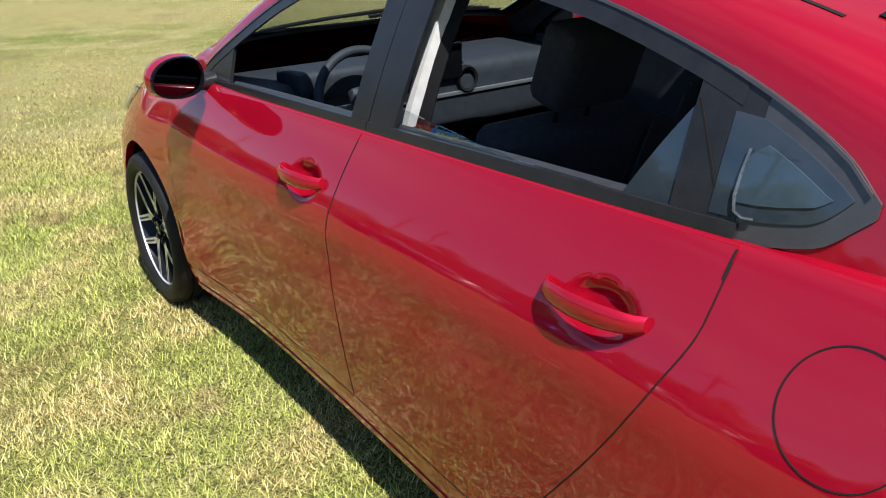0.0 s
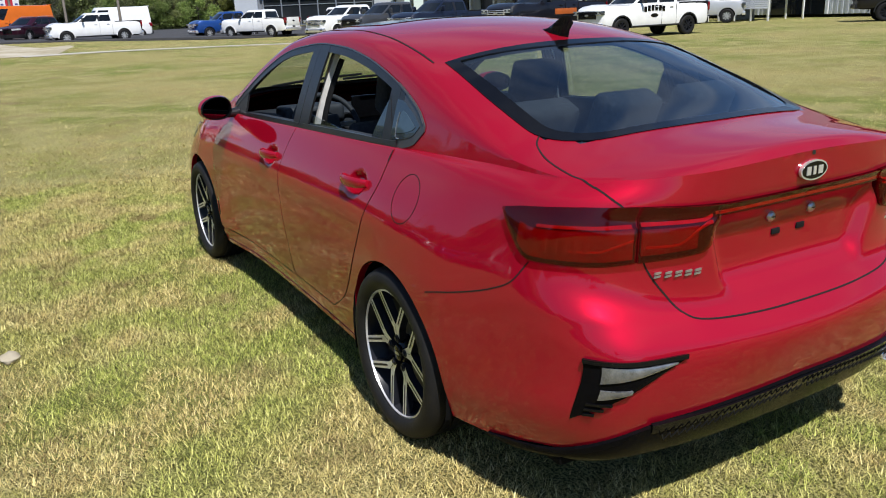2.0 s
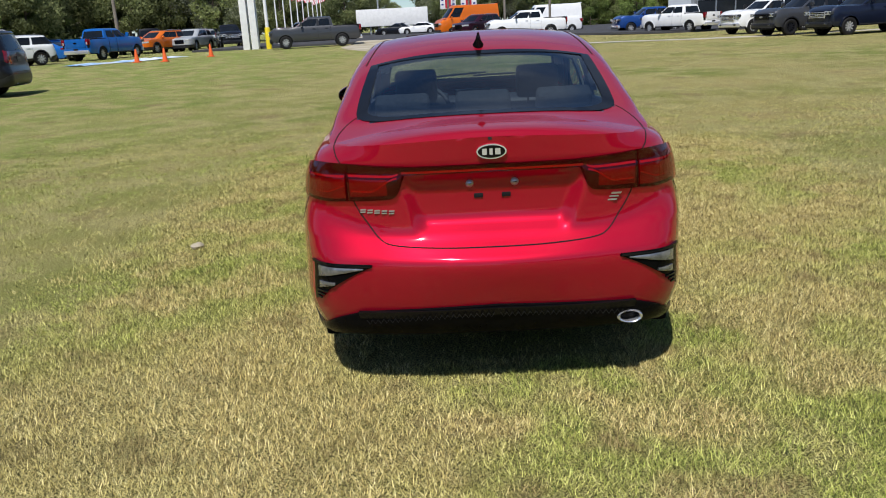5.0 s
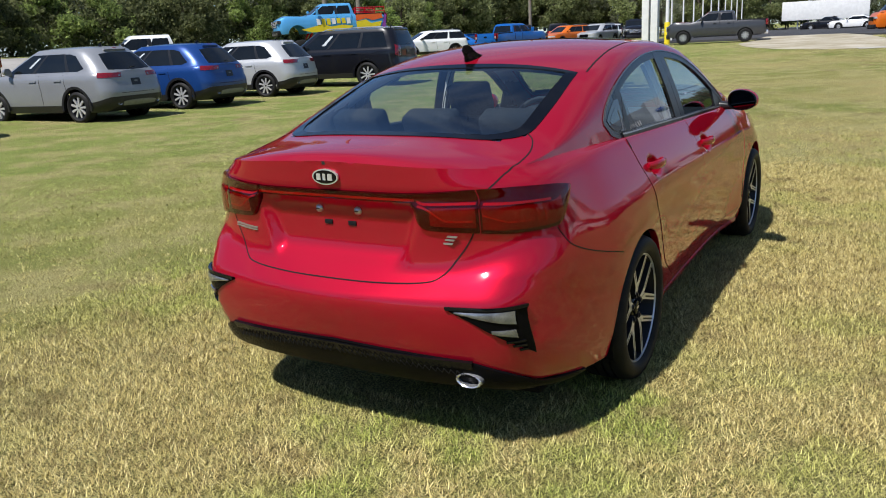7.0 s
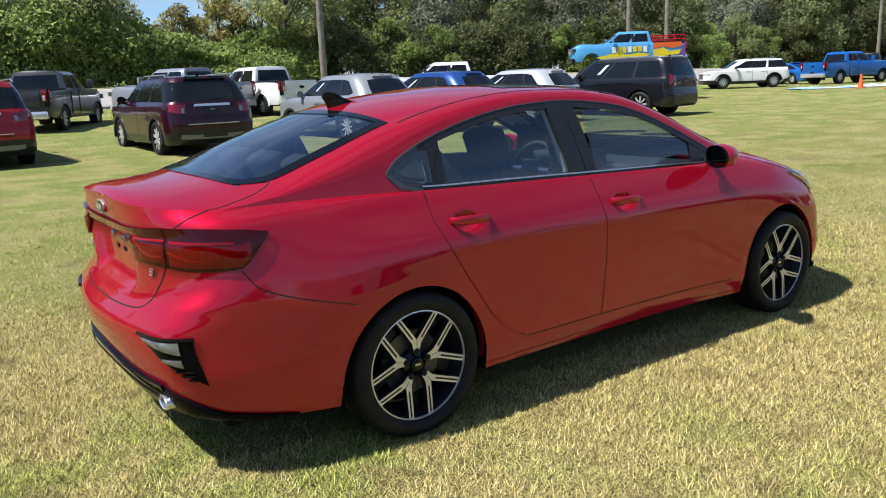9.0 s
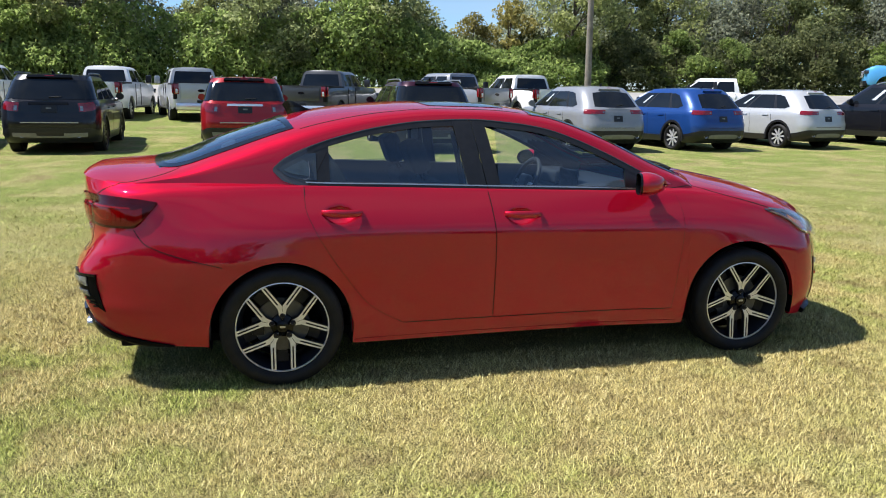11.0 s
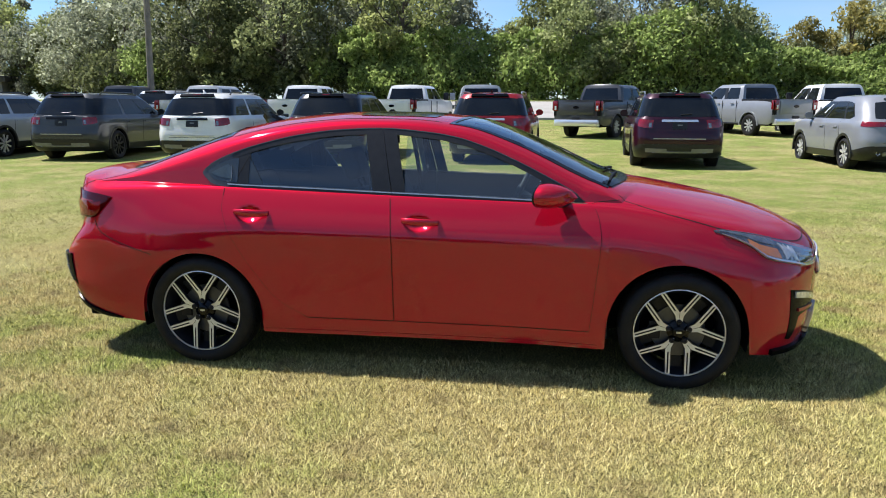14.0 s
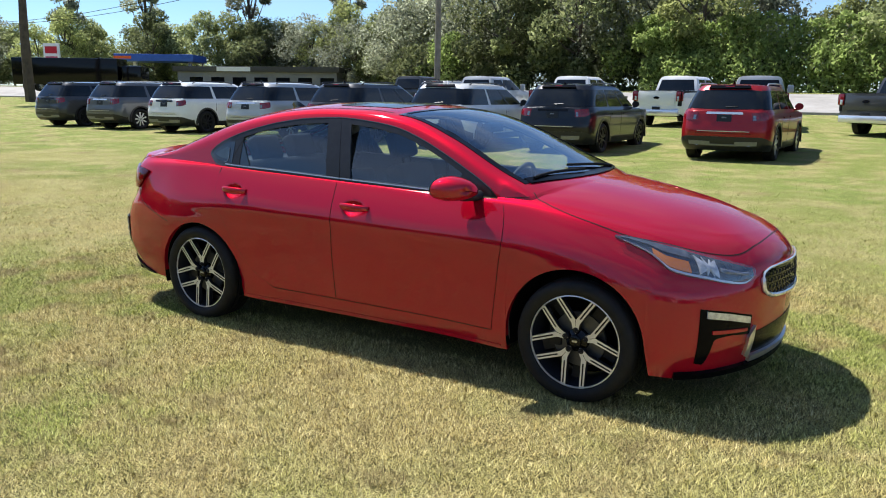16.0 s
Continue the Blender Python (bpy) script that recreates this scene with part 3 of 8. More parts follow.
# lining of the cabin
bm = body_bm("body")
bmesh.ops.recalc_face_normals(bm, faces=bm.faces)
bm.normal_update()
for v in bm.verts:
    v.co -= v.normal * 0.028
bmesh.ops.delete(bm, geom=[v for v in bm.verts if not -1.95 < v.co.x < 0.98 or v.co.z < 0.24], context="VERTS")
for f in bm.faces:
    f.material_index = 1 if f.calc_center_median().z > 1.17 else 0
part("cabin_lining", bm, [M_DASH, M_HEADLINER], car, "dark door cards and pale grey headliner")
bm = bmesh.new()
box(bm, (-2.15, -.74, .22), (1.0, .74, .27), .02)
box(bm, (0.98, -.44, .25), (2.02, .44, .72), .05)
box(bm, (-2.22, -.52, .27), (-1.5, .52, .95), .05)
box(bm, (-1.72, -.50, .20), (-1.0, .50, .55), .05)
part("underbody", bm, M_UNDER, car, "dark floor pan and inner structure")
for xc, zc, rr in ARCH:
    for sgn in (1, -1):
        bm = bmesh.new()
        rows = []
        for k in range(25):
            a = math.pi * (k / 24 * 1.16 - .08)
            rows.append([(xc + (rr + .004) * math.cos(a), sgn * y, zc + (rr + .004) * math.sin(a)) for y in (.862, .80, .66, .54)] + [(xc, sgn * .54, zc)])
        grid_mesh(bm, rows)
        part("wheel_arch_liner", weld(bm), M_UNDER, car)

# glasshouse
TUMBLE_T = [(s[1], s[0][NS - 1][1], s[0][NS - 1][2]) for s in SECS if s[2]]
side_y0 = curve(*[(x, y) for x, y, _ in TUMBLE_T])
side_z0 = curve(*[(x, z) for x, _, z in TUMBLE_T])


def G(x, z, off=0.0, sgn=1):
    y = tumble(side_y0(x), side_z0(x), z) + off
    return Vector((x, sgn * y, z))


def side_patch(xa, xb, zlo, zhi, off, sgn, nx=20, nz=6, lip=0.01, slant=0.0):
    """A pane or trim on the glasshouse side, from xa to xb, between two height lines; its ends may slant."""
    bm = bmesh.new()
    rows = []
    for i in range(nx + 1):
        row = []
        for j in range(nz + 1):
            t = j / nz
            x = xa + (xb - xa) * i / nx
            z = zlo(x) + (max(zhi(x), zlo(x) + .0005) - zlo(x)) * t
            row.append(G(x + slant * t * (1 if i else 1), z, off, sgn))
        if lip:
            row = [row[0] - Vector((0, sgn * lip, 0))] + row + [row[-1] - Vector((0, sgn * lip, 0))]
        rows.append(row)
    if lip:
        rows = [[p - Vector((0, sgn * lip, 0)) for p in rows[0]]] + rows + [[p - Vector((0, sgn * lip, 0)) for p in rows[-1]]]
    grid_mesh(bm, rows)
    return weld(bm, 1e-4)


for sgn, side in ((1, "left"), (-1, "right")):
    dF, dR = DOORS[side, "front"], DOORS[side, "rear"]
    lo_, hi_ = (lambda x: belt_low(x) - .012), (lambda x: belt_low(x) + .014)
    top_lo, top_hi = (lambda x: dlo_top(x) - .030), (lambda x: dlo_top(x) + .003)
    # belt mouldings and upper frames
    part("belt_moulding", side_patch(-.225, .845, lo_, hi_, .010, sgn, 30, 4), M_TRIM, dF)
    part("belt_moulding", side_patch(-1.20, -.233, lo_, hi_, .010, sgn, 30, 4), M_TRIM, dR)
    part("window_frame", side_patch(-.30, .80, top_lo, top_hi, .006, sgn, 40, 3), M_TRIM, dF)
    part("window_frame", side_patch(-1.16, -.31, top_lo, top_hi, .006, sgn, 30, 3), M_TRIM, dR)
    part("bright_edge", side_patch(-1.36, .80, lambda x: dlo_top(x) + .0015, lambda x: dlo_top(x) + .0065, .0085, sgn, 60, 1, lip=.003), M_TRIMSHEEN, car, "thin black edge round the side windows, greyed for its sheen")
    # middle pillar in two halves, each on its door
    part("pillar_trim", side_patch(-.226, -.150, belt_low, dlo_top, .007, sgn, 4, 10, slant=-.075), M_TRIM, dF)
    part("pillar_trim", side_patch(-.335, -.232, belt_low, dlo_top, .007, sgn, 4, 10, slant=-.07), M_TRIM, dR)
    # triangle at the mirror
    part("mirror_sail", side_patch(.60, .862, belt_low, lambda x: min(dlo_top(x), belt_low(x) + .135), .004, sgn, 10, 4), M_TRIM, dF)
    # rear door's fixed triangle and the quarter light
    part("rear_door_corner", side_patch(-1.195, -1.085, belt_low, dlo_top, .005, sgn, 12, 8), M_TRIM, dR)
    part("corner_pane", side_patch(-1.086, -.985, belt_low, lambda x: belt_low(x) + (dlo_top(x) - belt_low(x)) * .72 * min(1, max(0, (-.985 - x) / .10)), .002, sgn, 12, 6), M_QUARTER, dR, "small dark fixed pane")
    b = bmesh.new()
    zl, zh = (lambda x: belt_low(x) - .012), (lambda x: dlo_top(x) + .006)
    part("quarter_frame", side_patch(-1.372, -1.125, zl, zh, .004, sgn, 20, 8), M_TRIMSHEEN, car, "satin black surround of the fixed quarter light, greyed for its sheen")
    ql = lambda x: belt_low(x) + .020 + max(0, -1.30 - x) * .3
    qh = lambda x: max(ql(x), dlo_top(x) - .026 - max(0, x + 1.20) * .3)
    pane = part("quarter_light", side_patch(-1.342, -1.152, ql, qh, .0065, sgn, 16, 6, lip=.003), M_QUARTER, car, "dark fixed quarter light pane")
    # opaque paler patch and strip paint the lit inner rim seen through the pane
    cl = lambda x: ql(x) + .022
    chh = lambda x: max(cl(x), qh(x) - .024 - max(0, x + 1.215) * 1.1)
    part("clear_zone", side_patch(-1.318, -1.186, cl, chh, .0085, sgn, 14, 6, lip=.002), M_QUARTERCLEAR, pane)
    edge = [(-1.192, 1.150), (-1.188, 1.115), (-1.187, 1.085), (-1.192, 1.066), (-1.206, 1.060), (-1.224, 1.062)]
    b = bmesh.new()
    strip(b, [G(x, z, .0105, sgn) for x, z in edge], [Vector((0, sgn, .3)).normalized()] * len(edge), .0032, .001)
    part("pane_edge", b, M_LAMPSILVER, pane)
    b = bmesh.new()
    q = [G(x, z, .0045, sgn) for x, z in ((-1.182, 1.018), (-1.165, 1.06), (-1.13, 1.13), (-1.09, 1.20))]
    strip(b, q, [Vector((0, sgn, .3)).normalized()] * 4, .003, .0015)
    part("pillar_gap", b, M_GAP, car)
    # panes: down on the driver's side, up on the other
    if sgn < 0:
        part("door_glass", side_patch(-.16, .80, lambda x: belt_low(x) + .012, lambda x: dlo_top(x) - .02, -.004, sgn, 30, 10, lip=.004), M_GLASS, dF)
        part("door_glass", side_patch(-1.15, -.29, lambda x: belt_low(x) + .012, lambda x: dlo_top(x) - .02, -.004, sgn, 30, 10, lip=.004), M_GLASS, dR)
        part("bright_strip", side_patch(-1.21, .85, lambda x: belt_low(x) + .006, lambda x: belt_low(x) + .012, .013, sgn, 40, 1, lip=.003), M_SATIN, car, "thin bright strip along the belt line")
    else:
        part("door_glass", side_patch(-.92, -.29, lambda x: belt_low(x) - .05, lambda x: belt_low(x) + .012 + max(0, (x + .72)) * .11, -.006, sgn, 16, 4, lip=.004), M_GLASS, dR, "lowered pane with its edge just showing")
    # inner belt trims, strap and pale lining on the pillar
    for xa, xb, d in ((-.225, .80, dF), (-1.19, -.233, dR)):
        part("inner_trim", side_patch(xa, xb, lambda x: belt_low(x) - .30, lambda x: belt_low(x) + .011, -.038, sgn, 24, 4, lip=-.034), M_DASH, d)
    b = bmesh.new()
    rows = []
    for t in np.linspace(0, 1, 12):
        z = 1.325 - .31 * t
        w = .030 - .016 * t
        c = -.352 + .040 * t
        rows.append([G(c - w, z, -.062, sgn), G(c - w * .7, z, -.040, sgn), G(c + w * .7, z, -.040, sgn), G(c + w, z, -.062, sgn)])
    grid_mesh(b, rows)
    part("pillar_lining", b, M_WHITETRIM, car, "pale plastic lining of the middle pillar")
    b = bmesh.new()
    q = [G(-.385 + .045 * t, 1.30 - .42 * t, -.075 + .012 * math.sin(math.pi * t), sgn) for t in np.linspace(0, 1, 10)]
    strip(b, q, [Vector((-.45, sgn, .2)).normalized()] * 10, .030, .002)
    part("seat_belt", b, M_PLASTIC, car, "dark seat belt hanging at the middle pillar")

# black borders of the screens
for name, xlo, xhi, fr in (("windscreen_border", H_FRONT, W_LOW, .90), ("rear_window_border", B_LOW, H_BACK, .83)):
    b = bmesh.new()
    pts = []

    def sp(x, f):
        yr = G(x, max(side_z0(x), rail_z(x)))
        xx = x + bow(x) * (1 - f * f)
        zr = max(side_z0(x), rail_z(x))
        return Vector((xx, yr.y * f, zr + (spine(xx) - zr) * (1 - abs(f) ** 2.3)))
    ra, rf = (.22, .24) if "rear" in name else (0.0, 0.0)
    at_t = lambda t, f: sp(xlo + (xhi - xlo) * t, f)
    arc = [(ra * (1 - math.sin(q)), fr - rf * (1 - math.cos(q))) for q in np.linspace(0, math.pi / 2, 9)[1:-1]] if ra else []
    path = [at_t(t, fr) for t in np.linspace(ra, 1, 24)] + [at_t(1, f) for f in np.linspace(fr, -fr, 30)[1:-1]] + [at_t(t, -fr) for t in np.linspace(1, ra, 24)]
    path += [at_t(t, -f) for t, f in arc] + [at_t(0, f) for f in np.linspace(-(fr - rf), fr - rf, 30)] + [at_t(t, f) for t, f in arc[::-1]]
    path = path if ra else path[:-1] + [path[-1]]
    pr = []
    for p in path:
        h, n = on_top(p.x, p.y, .0)
        pr.append((h, n))
    c = sum((p for p, _ in pr), Vector()) / len(pr)
    rows = []
    for p, n in pr:
        inw = (c - p)
        inw = (inw - n * inw.dot(n)).normalized()
        rows.append([p - n * .004 - inw * .008, p + n * .003 - inw * .008, p + n * .0035 + inw * (.045 if "rear" in name else .03), p - n * .001 + inw * (.048 if "rear" in name else .033)])
    grid_mesh(b, rows + [rows[0]])
    part(name, b, M_BLACKGLOSS, car, "black printed border round the glass")

# roof: drip channels, sunroof, aerial
for sgn in (1, -1):
    b = bmesh.new()
    q = [on_top(x, sgn * .885 * G(x, rail_z(x)).y, .0) for x in np.linspace(.02, -1.22, 40)]
    strip(b, [p for p, _ in q], [n for _, n in q], .007, .0015)
    part("roof_channel", b, M_GAP, car)
bm = bmesh.new()
fill_outline(bm, on_top, [(-.02, 0), (-.03, .36), (-.10, .42), (-.42, .42), (-.50, .36), (-.51, 0), (-.50, -.36), (-.42, -.42), (-.10, -.42), (-.03, -.36)], .003, n=5, lip=.006)
part("sunroof", bm, M_BLACKGLOSS, car, "dark glass sunroof panel")
bm = bmesh.new()
rows = []
for k in range(13):
    t = k / 12
    x = -1.10 - .15 * t
    h = .072 * smoothstep(0, .85, t) * (1 - .25 * smoothstep(.9, 1, t))
    w = .028 * (math.sin(math.pi * min(t * .9 + .1, 1)) ** .5) + .002
    z = on_top(x, 0)[0].z
    rows.append([(x, -w, z - .004), (x - .01 * t, -w * .55, z + h * .45), (x - .03 * t, -.004, z + h), (x - .03 * t, .004, z + h), (x - .01 * t, w * .55, z + h * .45), (x, w, z - .004)])
grid_mesh(bm, rows)
bm.faces.new([v for v in bm.verts if v.index < 0] or [bm.verts.new(p) for p in rows[-1]])
part("roof_aerial", bm, M_BLACKGLOSS, car, "black shark-fin aerial")

# outlines at the front, by the body's own parameter
def u_near(x, y, z):
    best = min((k * .02 for k in range(0, 290)), key=lambda u: (P(u, v_at(u, z))[0] - x) ** 2 + (P(u, v_at(u, z))[1] - y) ** 2)
    return best


H_TOP = [(u_near(x, y, z), z) for x, y, z in ((1.512, .802, .856), (1.795, .727, .808), (1.958, .62, .760), (2.082, .451, .706))]
H_BOT = [(u_near(x, y, z), z) for x, y, z in ((1.512, .802, .848), (1.684, .779, .780), (1.785, .779, .712), (1.92, .693, .674), (2.060, .53, .640))] + [(H_TOP[-1][0], .672)]
HU = (H_TOP[0][0], H_TOP[-1][0])
h_top, h_bot = curve(*sorted(H_TOP)), curve(*sorted(H_BOT))
PU = (u_near(1.911, .74, .40), u_near(2.10, .478, .43))
GU = u_near(2.128, .402, .63)

# tail lamps, light bar, boot lid seams
def u_of_y(y, z=.90):
    lo, hi = 12.0, 14.0
    for _ in range(40):
        m = (lo + hi) / 2
        if P(m, v_at(m, z))[1] > y:
            lo = m
        else:
            hi = m
    return lo


U_TIP, U_SPLIT, U_IN = u_at(-1.935, .85, 10.5, 12.9), u_of_y(.575), u_of_y(.345)
s_of = lambda u: (u - U_TIP) / (U_IN - U_TIP)
ltop = curve((U_TIP, .958), (U_TIP + .25, .972), (U_SPLIT - .35, .984), (U_SPLIT, .986), (U_IN, .976))
lbot = curve((U_TIP, .950), (U_TIP + .10, .905), (u_at(-2.09, .6, 10.5, 12.9), .832), (u_of_y(.66), .828), (U_SPLIT, .836), (u_of_y(.40), .848), (u_of_y(.375), .864), (U_IN, .934))
for sgn in (1, -1):
    for ua, ub, nm in ((U_TIP, U_SPLIT - .006, "outer"), (U_SPLIT + .006, U_IN, "inner")):
        at_u = lambda s, ua=ua, ub=ub: ua + (ub - ua) * s
        lamp = part("tail_lamp", band(ua, ub, lambda s: ltop(at_u(s)), lambda s: lbot(at_u(s)), .003, sgn, 30, 10, bulge=.004), M_LAMPDARK, car, "smoked red wrap-round tail lamp")
        mid_ = lambda a, b, f: (lambda s: lbot(a + (b - a) * s) + (ltop(a + (b - a) * s) - lbot(a + (b - a) * s)) * f)
        if nm == "outer":
            a, b = ua + (ub - ua) * .16, ub - .02
            part("lens", band(a, b, mid_(a, b, .62), mid_(a, b, .08), .0075, sgn, 24, 5, bulge=.003), M_LAMPRED, lamp)
            a, b = ua + (ub - ua) * .30, ua + (ub - ua) * .97
            part("light_guide", band(a, b, mid_(a, b, .70), mid_(a, b, .64), .0105, sgn, 20, 2, lip=.006), M_LAMPBRIGHT, lamp)
            for q in range(5):
                a, b = ua + (ub - ua) * (.34 + .075 * q), ua + (ub - ua) * (.395 + .075 * q)
                part("reflector", band(a, b, mid_(a, b, .48), mid_(a, b, .20), .0115, sgn, 4, 3, lip=.006, bulge=.002), M_LAMPRED, lamp)
            a, b = ua + (ub - ua) * .55, ua + (ub - ua) * .98
            part("light_guide", band(a, b, lambda s: .872 + .030 * max(0, s * 2 - 1), lambda s: .866 + .030 * max(0, s * 2 - 1), .0125, sgn, 14, 2, lip=.006), M_LAMPBRIGHT, lamp)
        else:
            a, b = ua + .03, ub - .16
            part("lens", band(a, b, mid_(a, b, .60), mid_(a, b, .12), .0075, sgn, 16, 5, bulge=.003), M_LAMPRED, lamp)
            a, b = ua + (ub - ua) * .10, ub - .06
            part("light_guide", band(a, b, lambda s: .882 + .052 * smoothstep(.45, 1, s), lambda s: .875 + .052 * smoothstep(.45, 1, s), .0115, sgn, 18, 2, lip=.006), M_LAMPBRIGHT, lamp)
            a, b = ua + (ub - ua) * .04, ua + (ub - ua) * .92
            part("light_guide", band(a, b, mid_(a, b, .72), mid_(a, b, .66), .0105, sgn, 16, 2, lip=.006), M_LAMPBRIGHT, lamp)
        part("lens_cover", band(ua + .004, ub - .004, lambda s: ltop(at_u(s)) - .001, lambda s: lbot(at_u(s)) + .001, .015, sgn, 30, 10, lip=.012, bulge=.006), M_LAMPCOVER, lamp)
    bar_ = part("light_bar", band(U_IN, 14.0, lambda s: .974 - .002 * s, lambda s: .940, .004, sgn, 20, 4, bulge=.002), M_LAMPDARK, car, "thin smoked light bar across the boot lid")
    part("light_guide", band(U_IN - .02, 14.0, lambda s: .953, lambda s: .945, .008, sgn, 20, 2, lip=.006), M_LAMPBRIGHT, bar_)
    part("lens_cover", band(U_IN, 14.0, lambda s: .973 - .002 * s, lambda s: .941, .0115, sgn, 20, 4, lip=.008, bulge=.003), M_LAMPCOVER, bar_)
    # boot lid gap
    b = seam(on_end, [(sgn * y, z) for y, z in ((.632, 1.03), (.618, 1.005), (.595, .975), (.572, .92), (.558, .845), (.535, .795), (.503, .748), (.455, .688), (.39, .664), (.20, .652), (0, .650))], .005)
    part("boot_gap", b, M_GAP, car)
    b = seam(on_top, [(x, sgn * y) for x, y in ((-1.825, .565), (-1.86, .600), (-1.941, .629), (-2.028, .639), (-2.12, .637), (-2.160, .632))], .005)
    part("boot_gap", b, M_GAP, car)
    # bumper seam and hood gap
    b = bmesh.new()
    q = [on_side(x, z, 0, sgn) for x, z in [(p.x, p.y) for p in catmull([Vector((x, z, 0)) for x, z in ((-2.052, .826), (-2.007, .762), (-1.941, .727), (-1.863, .699), (-1.776, .674), (-1.70, .655), (-1.640, .639))], 8)]]
    strip(b, [p for p, _ in q], [n for _, n in q], .0038, .0012)
    part("bumper_gap", b, M_GAP, car)
    b = seam(on_top, [(x, sgn * y) for x, y in ((1.02, .69), (1.106, .735), (1.268, .772), (1.45, .775), (1.603, .752), (1.75, .69), (1.892, .60), (2.02, .455), (2.065, .30), (2.08, .15), (2.083, 0))], .005)
    part("bonnet_gap", b, M_GAP, car)
    b = bmesh.new()
    q = [on_side(x, z, 0, sgn) for x, z in [(p.x, p.y) for p in catmull([Vector((x, z, 0)) for x, z in ((.885, .985), (.95, .992), (1.02, 1.0))], 6)]]
    strip(b, [p for p, _ in q], [n for _, n in q], .0038, .0012)
    part("wing_gap", b, M_GAP, car)
    # rear reflector pods
    pod = part("rear_reflector", band(11.97, 13.0, lambda s: .600 - .004 * s, lambda s: .412 + .176 * s**.85, .003, sgn, 28, 8, bulge=.002), M_VALANCE, car, "black pod with two clear rear lamps")
    part("frame", band(11.97, 12.99, lambda s: .603 - .005 * s, lambda s: .592 - .005 * s, .010, sgn, 24, 2, lip=.010), M_BLACKGLOSS, pod)
    part("lens", band(12.12, 12.90, lambda s: .587 - .004 * s, lambda s: .540 + .038 * s, .010, sgn, 18, 4, bulge=.003), M_LAMPSILVER, pod)
    part("lens", band(12.14, 12.46, lambda s: .520, lambda s: .490 + .020 * s, .010, sgn, 10, 3, bulge=.002), M_LAMPSILVER, pod)
    for q in range(3):
        part("slat", band(12.06, 12.30 - .07 * q, lambda s: .476 - .017 * q, lambda s: .469 - .017 * q, .008, sgn, 6, 1, lip=.006), M_BLACKGLOSS, pod)
    # lower rear valance and sill edge
    dif = part("rear_diffuser", band(11.3, 14.0, curve((0, .236), (.2, .280), (.30, .318), (.41, .352), (.6, .390), (1, .412)), curve((0, .200), (.26, .258), (.5, .276), (1, .276)), .010, sgn, 56, 6, lip=.014, bulge=.006), M_VALANCE, car, "glossy black lower rear valance")
    part("mesh_insert", band(12.75, 14.0, lambda s: .392 + .012 * s, lambda s: .362 + .008 * s, .016, sgn, 26, 3), M_BLACKGLOSS, dif)
    b = bmesh.new()
    for k in range(22):
        y0 = .012 + .0235 * k
        tube(b, [on_end(sgn * (y0 + dy), .377 + dz - .00006 * (k * k), .024)[0] for dy, dz in ((0, .010), (.012, -.010), (.0235, .010))], .0022, 4)
    part("mesh_grille", b, M_PLASTIC, dif)
    part("sill_strip", band(u_at(.93), u_at(-.97), lambda s: .218, lambda s: .190, .003, sgn, 20, 2, lip=.02), M_RED, car)
    # front: headlamp, grille, intake, fog pod, splitter
    hl = part("headlamp", band(HU[0], HU[1], lambda s: h_top(HU[0] + (HU[1] - HU[0]) * s), lambda s: h_bot(HU[0] + (HU[1] - HU[0]) * s), .004, sgn, 34, 10, bulge=.006), M_LAMPHOUSE, car, "swept-back headlamp with amber marker and clear cover")
    hb = lambda a, b, k, lo, hi: (lambda s: h_bot(a + (b - a) * s) + (h_top(a + (b - a) * s) - h_bot(a + (b - a) * s)) * (lo if k == 0 else hi))
    span = lambda f: HU[0] + (HU[1] - HU[0]) * f
    mid_h = lambda a, b, c, h: (lambda s: h_bot(a + (b - a) * s) + (h_top(a + (b - a) * s) - h_bot(a + (b - a) * s)) * (c + h * (.30 + .70 * abs(2 * s - 1))))
    for f0, f1 in ((.54, .70), (.60, .66)):
        part("reflector", band(span(f0), span(f1), mid_h(span(f0), span(f1), .50, .36), mid_h(span(f0), span(f1), .50, -.36), .014, sgn, 16, 5, bulge=.008), M_CLEAR, hl)
    part("reflector", band(span(.72), span(.95), hb(span(.72), span(.95), 1, .2, .60), hb(span(.72), span(.95), 0, .42, .8), .014, sgn, 10, 5, bulge=.008), M_LAMPSILVER, hl)
    part("upper_trim", band(span(.03), span(.50), hb(span(.03), span(.50), 1, 0, .97), hb(span(.03), span(.50), 0, .70, 1), .0135, sgn, 20, 3), M_LAMPSILVER, hl)
    part("amber_marker", band(span(.20), span(.47), hb(span(.20), span(.47), 1, 0, .55), hb(span(.20), span(.47), 0, .14, 1), .014, sgn, 12, 3), M_AMBER, hl)
    part("light_guide", band(span(.04), span(.98), hb(span(.04), span(.98), 1, 0, .11), hb(span(.04), span(.98), 0, .02, 1), .0135, sgn, 30, 2), M_CHROME, hl)
    part("lamp_cover", band(span(.005), span(.995), lambda s: h_top(span(.005 + .99 * s)), lambda s: h_bot(span(.005 + .99 * s)), .022, sgn, 34, 8, lip=.01, bulge=.008), M_LENS, hl)
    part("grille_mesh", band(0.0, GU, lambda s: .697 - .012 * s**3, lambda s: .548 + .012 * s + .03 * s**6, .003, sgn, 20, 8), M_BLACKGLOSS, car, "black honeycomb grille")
    b = bmesh.new()
    for k in range(9):
        for j in range(4):
            pos, n = on_end(sgn * (.02 + .040 * k + (.020 if j % 2 else 0)), .576 + .031 * j, .008, front=True)
            rr = .013
            ring = [pos + Vector((0, rr * math.cos(a), rr * .8 * math.sin(a))) for a in [math.pi / 3 * q for q in range(7)]]
            tube(b, ring, .0020, 5)
    part("grille_cells", b, M_ALLOYDARK, car, "dark honeycomb cells in the grille")
